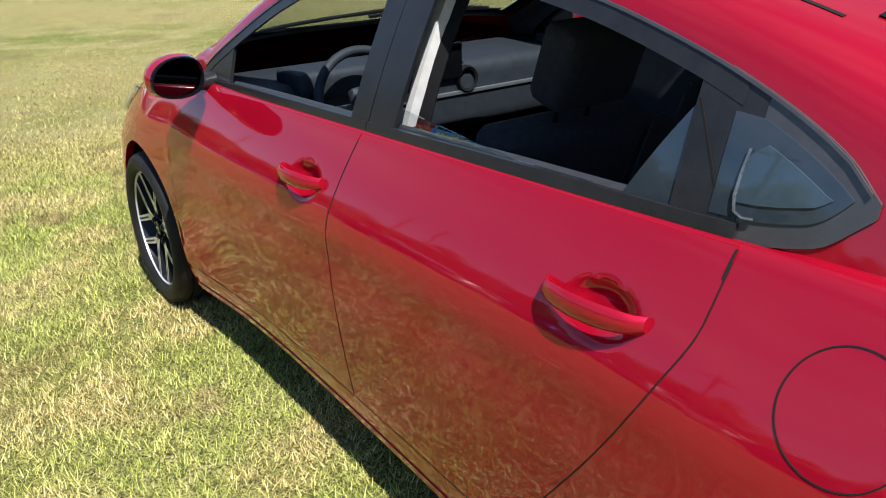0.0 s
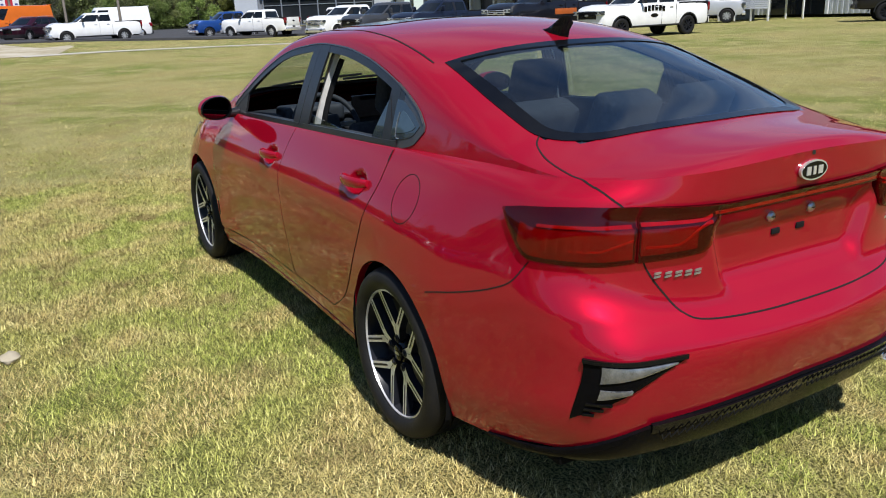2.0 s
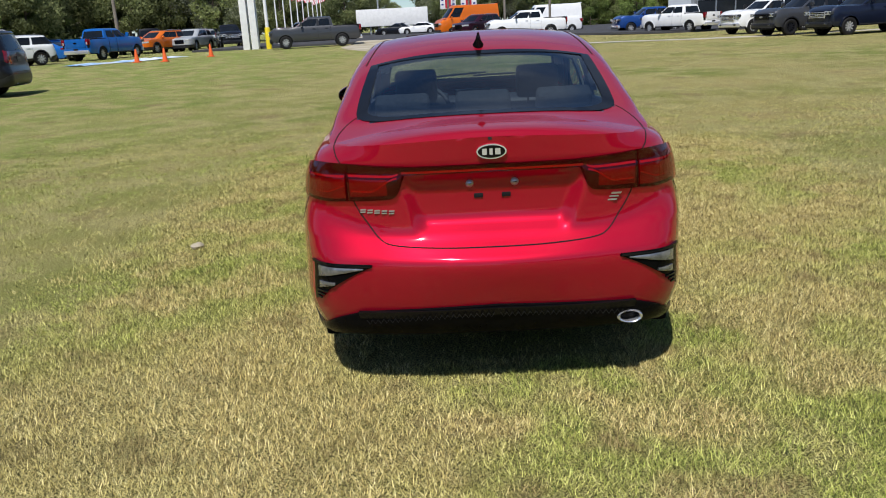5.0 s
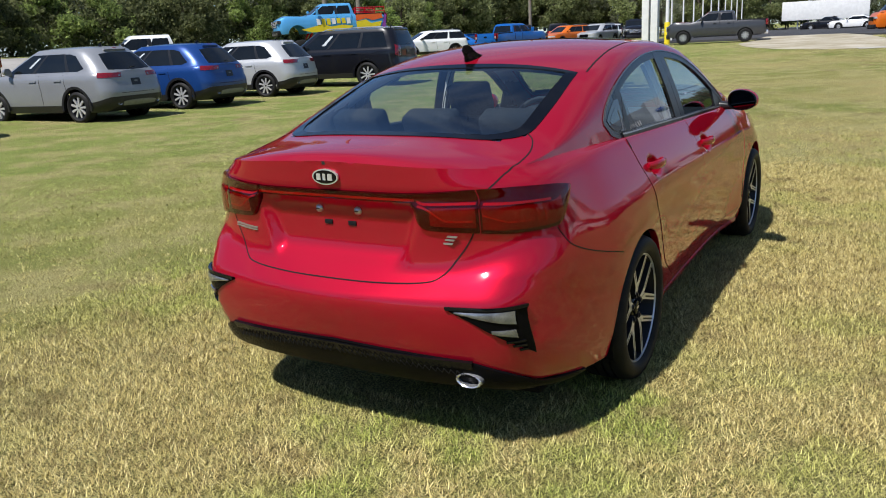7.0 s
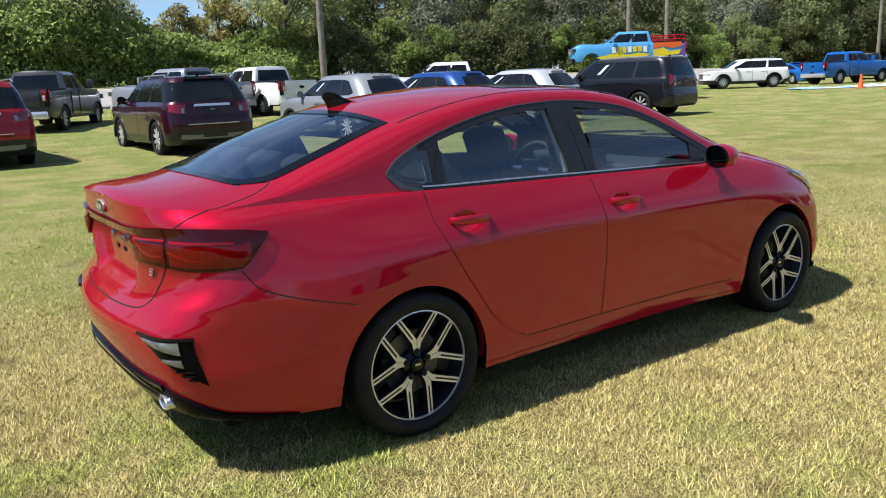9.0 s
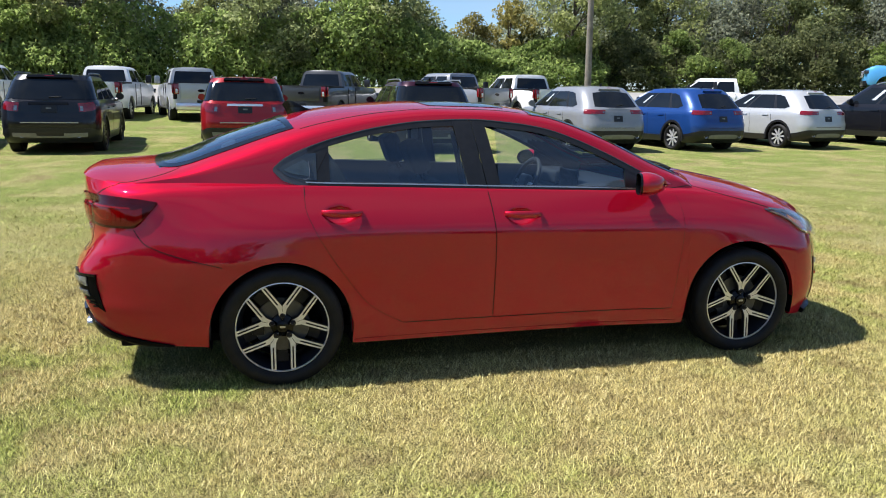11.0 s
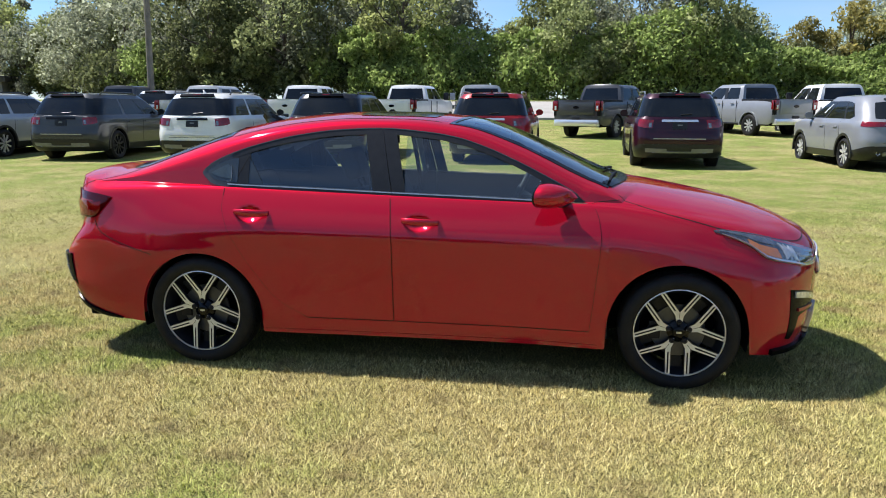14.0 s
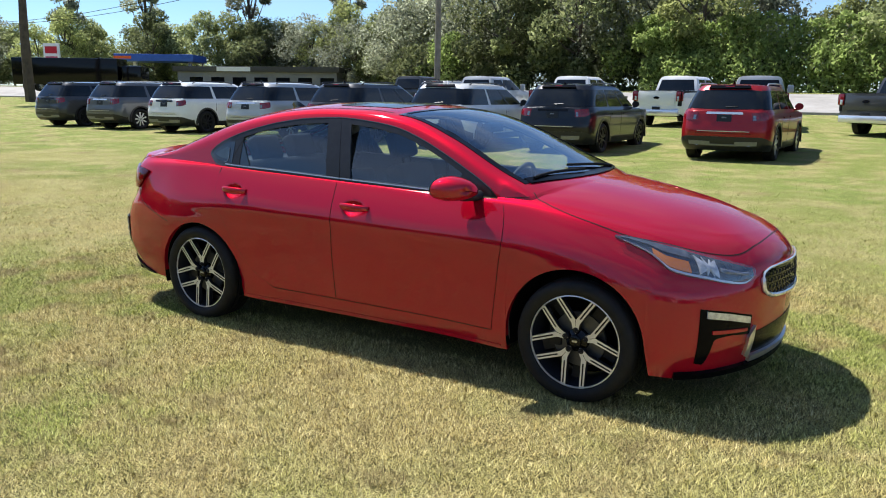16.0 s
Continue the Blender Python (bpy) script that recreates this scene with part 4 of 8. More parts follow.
    b = bmesh.new()
    q = [on_end(sgn * y, z, .008, front=True)[0] for y, z in [(p.x, p.y) for p in catmull([Vector((y, z, 0)) for y, z in ((0, .700), (.15, .701), (.27, .699), (.35, .692), (.398, .668), (.408, .61), (.37, .575), (.28, .556), (.12, .546), (0, .544))], 6)]]
    tube(b, q, [.006 if p.z > .66 else .012 for p in q], 8)
    part("grille_surround", b, M_CHROME, car, "chrome grille surround")
    part("lower_intake", band(0.0, 1.45, lambda s: .420 - .03 * s, lambda s: .262 + .02 * s, .003, sgn, 16, 6), M_VALANCE, car, "black mesh lower intake")
    part("intake_trim", band(1.36, 1.50, lambda s: .430 - .05 * s, lambda s: .262 + .02 * s, .016, sgn, 8, 6, lip=.02, bulge=.004), M_SATIN, car, "satin silver trim at the lower intake's end")
    part("intake_trim", band(0.0, 1.30, lambda s: .272, lambda s: .240, .018, sgn, 18, 3, lip=.02), M_SATIN, car, "satin silver trim under the lower intake")
    pu = lambda f: PU[0] + (PU[1] - PU[0]) * f
    ptop, pbot = curve((0, .542), (.5, .520), (1, .484)), curve((0, .276), (.16, .268), (.24, .30), (.32, .39), (.6, .400), (1, .388))
    fog = part("fog_pod", band(PU[0], PU[1], ptop, pbot, .003, sgn, 26, 8), M_VALANCE, car, "black front corner pod with daytime lamp")
    part("daytime_lamp", band(pu(.12), pu(.95), lambda s: ptop(.12 + .83 * s) - .008, lambda s: ptop(.12 + .83 * s) - .040, .012, sgn, 12, 3), M_CLEAR, fog)
    part("slat", band(pu(.25), pu(.92), lambda s: .436 - .01 * s, lambda s: .418 - .008 * s, .011, sgn, 12, 3), M_RED, fog)
    part("front_splitter", band(0.0, 3.4, lambda s: .240 - .012 * s, lambda s: .205 - .006 * s, .022, sgn, 24, 3, lip=.05), M_VALANCE, car, "glossy black front lip")

# badges, plate mount, exhaust
bm = bmesh.new()
c, n = on_end(0, 1.018, .0)
tilt = math.degrees(math.atan2(n.z, -n.x))
mrear = lambda y, z, off=.004: Matrix.Translation(on_end(y, z, off)[0]) @ Matrix(((0, 0, -1, 0), (-1, 0, 0, 0), (0, 1, 0, 0), (0, 0, 0, 1)))
E_ = mrear(0, 1.022, .003)
oval = lambda a, b_, k=40: [(a * math.cos(2 * math.pi * i / k), b_ * math.sin(2 * math.pi * i / k)) for i in range(k)]
prism(bm, oval(.058, .029), .008, E_)
emb = part("boot_badge", bm, M_CHROME, car, "chrome oval badge on the boot lid")
bm = bmesh.new()
prism(bm, oval(.052, .024), .0095, E_)
part("badge_field", bm, M_BLACKGLOSS, emb)
for x0, x1 in ((-.036, -.018), (-.008, .004), (.014, .034)):
    bm = bmesh.new()
    prism(bm, [(x0, -.012), (x1, -.012), (x1, .012), (x0, .012)], .0115, E_)
    part("badge_mark", bm, M_CHROME, emb)
# plain chrome bars where the model lettering stands
bm = bmesh.new()
for k in range(5):
    M = mrear(.520 - .029 * k, .797 - .001 * k, .002)
    prism(bm, [(-.011, -.007), (.011, -.007), (.0125, -.002), (-.0095, -.002)], .004, M)
    prism(bm, [(-.009, .002), (.013, .002), (.014, .008), (-.008, .008)], .004, M)
part("model_lettering", bm, M_SATIN, car, "chrome lettering bars on the boot lid")
bm = bmesh.new()
M = mrear(-.478, .812, .002)
for pl in ([(-.012, .010), (.026, .010), (.030, .016), (-.008, .016)], [(-.020, -.002), (.016, -.002), (.019, .003), (-.017, .003)], [(-.030, -.016), (.008, -.016), (.012, -.010), (-.026, -.010)]):
    prism(bm, pl, .005, M)
part("trim_badge", bm, M_SATIN, car, "small slanted chrome and red badge")
for y in (.089, -.089):
    bm = bmesh.new()
    pos, n = on_end(y, .889, .0)
    lathe(bm, [(.0001, -.012), (.006, -.012), (.012, -.009), (.016, -.004), (.016, .004)], 20, "x", pos)
    sc = part("plate_screw", bm, M_SATIN, car, "bright plate screw in the recess")
    bm = bmesh.new()
    box(bm, (pos.x - .014, pos.y - .008, pos.z - .0015), (pos.x - .0115, pos.y + .008, pos.z + .0015))
    part("screw_slot", bm, M_GAP, sc)
for y in (.055, -.055):
    pos, n = on_end(y, .838, .0)
    part("plate_slot", B(((pos.x - .005, y - .018, .829), (pos.x + .01, y + .018, .847), .003)), M_PLASTIC, car)
bm = bmesh.new()
ex = Vector((-2.318, -.542, .313))
rings = []
for r_, x_ in ((.028, .07), (.028, -.005), (.0255, -.009), (.022, -.005), (.021, .06), (.001, .06)):
    rings.append([bm.verts.new(ex + Vector((x_, 1.85 * r_ * math.cos(a), r_ * math.sin(a)))) for a in [2 * math.pi * k / 28 for k in range(28)]])
for a, b in zip(rings, rings[1:]):
    for k in range(28):
        bm.faces.new((a[k], a[(k + 1) % 28], b[(k + 1) % 28], b[k]))
part("exhaust_tip", bm, M_PIPE, car, "polished oval exhaust tip")
b = seam(on_side, [(-1.428 + .080 * math.cos(a), .893 + .078 * math.sin(a)) for a in [2 * math.pi * k / 14 for k in range(14)]], .0022, 6, True)
part("fuel_flap_gap", b, M_GAP, car, "round fuel flap outline")

# door handles
for sgn, side in ((1, "left"), (-1, "right")):
    for which, hx, hz in (("front", -.05, .853), ("rear", -1.035, .880)):
        bm = bmesh.new()
        rows = []
        for k in range(17):
            t = k / 16
            x = hx + .105 - .21 * t
            z = hz + .012 + .006 * t
            base = on_side(x, z, 0, sgn)[0].y
            lift = sgn * (.004 + .034 * math.sin(math.pi * min(max(t * 1.02, .0), 1)) ** .45)
            w = .0205 * (1 - .35 * abs(2 * t - 1) ** 3)
            d = .0100
            rows.append([(x, base + lift + sgn * d * math.cos(a), z + w * math.sin(a)) for a in [2 * math.pi * q / 12 for q in range(13)]])
        grid_mesh(bm, rows)
        for end in (rows[0], rows[-1]):
            bm.faces.new([bm.verts.new(p) for p in end[:-1]])
        h = part("door_handle", weld(bm), M_RED, DOORS[side, which])

# door mirrors
for sgn, side in ((1, "left"), (-1, "right")):
    n1, n2 = 14, 28
    rows = []
    for i in range(n1 + 1):
        t = i / n1
        x = .606 + .165 * t
        k = (math.sqrt(max(0.0, 1 - t ** 2.2)) if t < 1 else 0.02) * (.93 + .07 * smoothstep(0, .22, t))
        ring = []
        for a in [2 * math.pi * q / n2 for q in range(n2 + 1)]:
            c, d = math.cos(a), math.sin(a)
            w = .098 * k * abs(c) ** .75 * math.copysign(1, c)
            h = (.073 if d > 0 else .062) * k * (1 - .22 * max(0, c)) * abs(d) ** .8 * math.copysign(1, d)
            ring.append((x - .030 * c, sgn * (.905 + w), 1.024 + h))
        rows.append(ring)
    shell = bmesh.new()
    grid_mesh(shell, rows)
    mir = part("door_mirror", weld(shell), M_RED, DOORS[side, "front"], "red-capped door mirror with a black rear housing")
    rim = rows[0][:-1]
    cy = sum(p[1] for p in rim) / len(rim)
    cz = sum(p[2] for p in rim) / len(rim)
    sc = lambda p, f, dx: (p[0] + dx, cy + (p[1] - cy) * f, cz + (p[2] - cz) * f)
    bm = bmesh.new()
    rr = [[sc(p, 1.0, 0) for p in rim], [sc(p, .97, -.010) for p in rim], [sc(p, .90, -.010) for p in rim], [sc(p, .87, .006) for p in rim]]
    grid_mesh(bm, [r + [r[0]] for r in rr])
    part("bezel", weld(bm), M_BLACKGLOSS, mir)
    bm = bmesh.new()
    bm.faces.new([bm.verts.new(sc(p, .88, .003)) for p in rim])
    part("mirror_glass", bm, M_MIRROR, mir)
    bm = bmesh.new()
    tube(bm, [(.735, sgn * .75, .985), (.725, sgn * .80, .984), (.705, sgn * .86, .982), (.69, sgn * .91, .985)], [.030, .024, .019, .014], 10)
    part("mirror_stalk", bm, M_TRIM, mir)

# wipers and scuttle
b = bmesh.new()
q = [on_top(W_LOW + .01 + bow(W_LOW) * (1 - f * f), f * .66, .003) for f in np.linspace(-.95, .95, 40)]
strip(b, [p for p, _ in q], [n for _, n in q], .055, .004)
part("scuttle_panel", b, M_VALANCE, car, "black plastic scuttle under the windscreen")
for y0, y1, off in ((.45, -.12, 0), (-.02, -.58, .01)):
    b = bmesh.new()
    q = [on_top(1.015 - .06 * t + off, y0 + (y1 - y0) * t, .014)[0] for t in np.linspace(0, 1, 12)]
    tube(b, q, .008, 6)
    part("wiper", b, M_PLASTIC, car, "black windscreen wiper")


# ---- wheels ----
def spoke_bar(bm, ang, side, y_face):
    """One bar of a twin spoke: a machined face with dark flanks."""
    out = [(.231, .037), (.2262, .062), (.112, .0640), (.089, .0646), (.0324, .0235), (.058, .0225), (.088, .0365), (.11, .0375)]
    out = [(r, side * t) for r, t in (out if side > 0 else out[::-1])]
    ca, sa = math.cos(ang), math.sin(ang)
    tr = lambda r, t, y: Vector((r * ca - t * sa, y, r * sa + t * ca))
    dip = lambda r: -.016 * (1 - smoothstep(.04, .2, r))
    face = [bm.verts.new(tr(r, t, y_face + dip(r))) for r, t in out]
    c = (.15, side * .049)
    low = [bm.verts.new(tr(r + (r - c[0]) * .04, t + (t - c[1]) * .22, y_face + dip(r) - .026)) for r, t in out]
    f = bm.faces.new(face)
    n = len(out)
    for k in range(n):
        g = bm.faces.new((face[k], face[(k + 1) % n], low[(k + 1) % n], low[k]))
        g.material_index = 1
    bm.faces.new(low[::-1]).material_index = 1
    return f


def make_wheel(x, sgn, turn):
    """Alloy wheel with tyre; local y points outward."""
    m = Matrix.Translation((x, 0, .312)) @ (Matrix.Identity(4) if sgn > 0 else Matrix.Rotation(math.pi, 4, "Z"))

    def add(name, bm, mats, parent, label=""):
        bmesh.ops.transform(bm, matrix=m, verts=bm.verts)
        return part(name, bm, mats, parent, label)
    bm = bmesh.new()
    lathe(bm, [(.238, .858), (.2395, .866), (.233, .868), (.231, .861), (.224, .835), (.205, .80), (.200, .74), (.21, .68), (.225, .66)], 72)
    for f in bm.faces:
        f.material_index = 0 if f.calc_center_median().to_2d().length >= 0 and max(v.co.y for v in f.verts) > .862 else 1
    w = add("wheel", bm, [M_ALLOY, M_ALLOYDARK], car, "five twin-spoke alloy wheel, machined faces with dark pockets")
    bm = bmesh.new()
    lathe(bm, [(.236, .862), (.242, .872), (.252, .883), (.270, .888), (.288, .886), (.302, .878), (.310, .866), (.3165, .848), (.3175, .83), (.3175, .826), (.309, .8255), (.309, .818), (.3178, .8175), (.318, .79), (.309, .7895), (.309, .781),
               (.318, .7805), (.318, .752), (.309, .7515), (.309, .743), (.3178, .7425), (.3165, .70), (.310, .684), (.288, .664), (.25, .664), (.229, .68)], 80)
    add("tyre", bm, M_RUBBER, w, "black low-profile tyre")
    for k in range(5):
        a = turn + 2 * math.pi * k / 5
        bm = bmesh.new()
        for s in (1, -1):
            spoke_bar(bm, a, s, .862)
            g0, g1 = [], []
            for r_ in (.108, .222):
                for t_ in (.0462, .0540):
                    tt = s * t_
                    (g0 if r_ < .15 else g1).append(bm.verts.new((r_ * math.cos(a) - tt * math.sin(a), .8628 - .016 * (1 - smoothstep(.04, .2, r_)), r_ * math.sin(a) + tt * math.cos(a))))
            bm.faces.new((g0[0], g1[0], g1[1], g0[1])).material_index = 1
            e = a + s * math.pi / 5
            fork = [(.080, -.0012), (.112, -.0012), (.112, .0012), (.080, .0012)]
            bm.faces.new([bm.verts.new((r_ * math.cos(e) - t_ * math.sin(e), .8632 - .016 * (1 - smoothstep(.04, .2, r_)), r_ * math.sin(e) + t_ * math.cos(e))) for r_, t_ in fork]).material_index = 1
        # web between the two bars
        ca, sa = math.cos(a), math.sin(a)
        pl = [(.05, -.02), (.226, -.034), (.226, .034), (.05, .02)]
        vs = [bm.verts.new((r * ca - t * sa, .800 - .016 * (1 - smoothstep(.04, .2, r)), r * sa + t * ca)) for r, t in pl]
        bm.faces.new(vs).material_index = 1
        add("spoke", bm, [M_ALLOY, M_ALLOYDARK], w)
    for k in range(5):
        a = turn + math.pi / 5 + 2 * math.pi * k / 5
        bm = bmesh.new()
        lathe(bm, [(.0001, .856), (.0075, .856), (.0095, .853), (.0095, .825)], 6, at=(.057 * math.cos(a), 0, .057 * math.sin(a)))
        add("wheel_nut", bm, M_ALLOYDARK, w)
        bm = bmesh.new()
        prism(bm, [(.0145 * math.cos(b), .0145 * math.sin(b)) for b in [2 * math.pi * q / 16 for q in range(16)]], .012, Matrix.Translation((.057 * math.cos(a), .8505, .057 * math.sin(a))) @ Matrix.Rotation(math.radians(90), 4, "X"))
        add("nut_seat", bm, M_ALLOYDARK, w)
    bm = bmesh.new()
    lathe(bm, [(.0001, .853), (.026, .853), (.030, .850), (.032, .840), (.045, .832), (.058, .826), (.060, .80)], 40)
    add("hub_cap", bm, M_BLACKGLOSS, w, "dark centre cap")
    bm = bmesh.new()
    box(bm, (-.014, .853, -.005), (.014, .8545, .005))
    add("cap_mark", bm, M_SATIN, w)
    bm = bmesh.new()
    lathe(bm, [(.06, .80), (.14, .80), (.142, .795), (.142, .785), (.06, .785)], 48)
    add("brake_disc", bm, M_DISC, w, "bare steel brake disc")
    bm = bmesh.new()
    box(bm, (.09, .765, -.05), (.155, .815, .05), .01)
    add("brake_caliper", bm, M_ALLOYDARK, w)
    bm = bmesh.new()
    disc(bm, .2, .70, 40)
    add("backing", bm, M_UNDER, w)


for x in (1.35, -1.35):
    for sgn in (1, -1):
        make_wheel(x, sgn, -math.pi / 2)


# ---- cabin ----
def pad(lo, hi, bev, m=None):
    bm = bmesh.new()
    box(bm, lo, hi, bev, m, seg=4)
    return bm


for y in (.36, -.36):
    tilt = Matrix.Translation((-.30, y, .50)) @ Matrix.Rotation(radians(-20), 4, "Y")
    seat = part("front_seat", pad((-.30, y - .24, .36), (.24, y + .24, .50), .05), M_FABRIC, car, "black cloth front seat")
    part("backrest", pad((-.07, -.235, -.06), (.06, .235, .55), .055, tilt), M_FABRIC, seat)
    part("bolster", pad((-.05, -.25, 0), (.10, -.19, .42), .025, tilt), M_FABRIC, seat)
    part("bolster", pad((-.05, .19, 0), (.10, .25, .42), .025, tilt), M_FABRIC, seat)
    part("headrest", pad((-.07, -.125, .60), (.04, .125, .79), .045, tilt), M_FABRIC, seat)
    b = bmesh.new()
    for s in (.05, -.05):
        tube(b, [tilt @ Vector((-.01, s, .52)), tilt @ Vector((-.01, s, .64))], .007, 8)
    part("headrest_post", b, M_PLASTIC, seat)
bench = part("rear_bench", pad((-1.28, -.64, .34), (-.74, .64, .48), .06), M_FABRIC, car, "black cloth rear bench")
tilt = Matrix.Translation((-1.28, 0, .46)) @ Matrix.Rotation(radians(-24), 4, "Y")
part("backrest", pad((-.08, -.62, 0), (.08, .62, .60), .06, tilt), M_FABRIC, bench)
for y in (.38, 0, -.38):
    part("headrest", pad((-.06, y - .13, .60), (.05, y + .13, .79), .04, tilt), M_FABRIC, bench)
part("parcel_shelf", pad((-1.95, -.62, .985), (-1.50, .62, 1.01), .01), M_DASH, car, "black parcel shelf")
dash = part("dashboard", pad((.58, -.70, .70), (1.02, .70, .955), .06), M_DASH, car, "dark dashboard with vents, screen and binnacle")
part("binnacle", pad((.55, .18, .90), (.74, .54, 1.0), .035), M_DASH, dash)
part("screen", pad((.56, -.13, .90), (.585, .13, 1.03), .008), M_BLACKGLOSS, dash)
part("silver_strip", pad((.572, -.66, .835), (.582, .14, .85), .003), M_SATIN, dash)
for y in (.62, .16, -.16, -.62):
    b = bmesh.new()
    lathe(b, [(.035, .57), (.045, .565), (.05, .575), (.05, .60)], 24, "x", (0, y, .89))
    part("air_vent", b, M_PLASTIC, dash)
part("centre_console", pad((-.35, -.11, .30), (.62, .11, .60), .03), M_DASH, car, "dark centre console")
part("gear_lever", pad((.25, -.03, .58), (.30, .03, .70), .015), M_BLACKGLOSS, car)
ms = Matrix.Translation((.40, .36, .90)) @ Matrix.Rotation(radians(-65), 4, "Y")
b = bmesh.new()
ring = [ms @ Vector((.18 * math.cos(a), .185 * math.sin(a), 0)) for a in [2 * math.pi * k / 40 for k in range(41)]]
tube(b, ring, .0155, 10, caps=False)
sw = part("steering_wheel", b, M_DASH, car, "black three-spoke steering wheel")
part("hub", pad((-.06, -.075, -.02), (.06, .075, .03), .025, ms), M_DASH, sw)
for lo, hi in (((-.012, .06, -.008), (.012, .18, .008)), ((-.012, -.18, -.008), (.012, -.06, .008)), ((-.18, -.02, -.008), (-.05, .02, .008))):
    part("spoke", pad(lo, hi, .004, ms), M_SATIN, sw)
b = bmesh.new()
tube(b, [ms @ Vector((0, 0, -.02)), ms @ Vector((0, 0, -.28))], .04, 12)
part("column", b, M_DASH, sw)
part("inside_mirror", pad((.38, -.12, 1.285), (.41, .12, 1.345), .012), M_BLACKGLOSS, car, "dark inside mirror")
for sgn, side in ((1, "left"), (-1, "right")):
    for which, x in (("front", .45), ("rear", -.55)):
        part("inner_handle", pad((x - .05, sgn * .735 - .012, .875), (x + .05, sgn * .735 + .012, .90), .006), M_SATIN, DOORS[side, which])

# ---- ground and road ----
def ground_material():
    """Mown lawn: olive, straw and bare brown mixed at four scales, dark flecks painted for shaded gaps, with fine
    relief.
    """
    m = mat("mown_grass", (0.20, 0.20, 0.05), rough=0.95, bump=0.7, bscale=190, spec=0.1)
    nt = m.node_tree
    b = nt.nodes["Principled BSDF"]
    tc = next(n for n in nt.nodes if n.type == "TEX_COORD")

    def tex(scale, detail, lo, hi):
        n = nt.nodes.new("ShaderNodeTexNoise")
        n.inputs["Scale"].default_value, n.inputs["Detail"].default_value = scale, detail
        nt.links.new(tc.outputs["Object"], n.inputs["Vector"])
        r = nt.nodes.new("ShaderNodeMapRange")
        r.inputs["From Min"].default_value, r.inputs["From Max"].default_value = lo, hi
        nt.links.new(n.outputs["Fac"], r.inputs["Value"])
        return r.outputs[0]

    def mixc(f, a, c):
        x = nt.nodes.new("ShaderNodeMix")
        x.data_type = "RGBA"
        nt.links.new(f, x.inputs[0])
        for sock, v in ((x.inputs[6], a), (x.inputs[7], c)):
            if isinstance(v, tuple):
                sock.default_value = (*v, 1)
            else:
                nt.links.new(v, sock)
        return x.outputs[2]
    green = lush(nt, tc)
    dry = mixc(tex(0.22, 5, .38, .62), (0.185, 0.230, 0.045), (0.43, 0.345, 0.140))
    patch_ = mixc(green, dry, (0.205, 0.295, 0.055))
    mott = mixc(tex(1.1, 8, .45, .60), patch_, (0.42, 0.375, 0.155))
    bare = mixc(tex(0.9, 7, .60, .72), mott, (0.26, 0.19, 0.095))
    # near-black flecks paint the shade in gaps between the blades
    fine = mixc(tex(95, 8, .43, .57), bare, (0.070, 0.066, 0.020))
    nt.links.new(mixc(tex(210, 3, .56, .72), fine, (0.62, 0.56, 0.26)), b.inputs["Base Color"])
    return m


def lush(nt, tc):
    """Factor of the better-watered strip of lawn towards the parked cars."""
    sep = nt.nodes.new("ShaderNodeSeparateXYZ")
    nt.links.new(tc.outputs["Object"], sep.inputs[0])
    n = nt.nodes.new("ShaderNodeTexNoise")
    n.inputs["Scale"].default_value, n.inputs["Detail"].default_value = .25, 4
    nt.links.new(tc.outputs["Object"], n.inputs["Vector"])
    ad = nt.nodes.new("ShaderNodeMath")
    ad.operation = "MULTIPLY_ADD"
    ad.inputs[1].default_value = 9.0
    nt.links.new(n.outputs["Fac"], ad.inputs[0])
    nt.links.new(sep.outputs[1], ad.inputs[2])
    r = nt.nodes.new("ShaderNodeMapRange")
    r.inputs["From Min"].default_value, r.inputs["From Max"].default_value = 6.5, 14.0
    r.inputs["To Max"].default_value = .85
    nt.links.new(ad.outputs[0], r.inputs["Value"])
    return r.outputs[0]


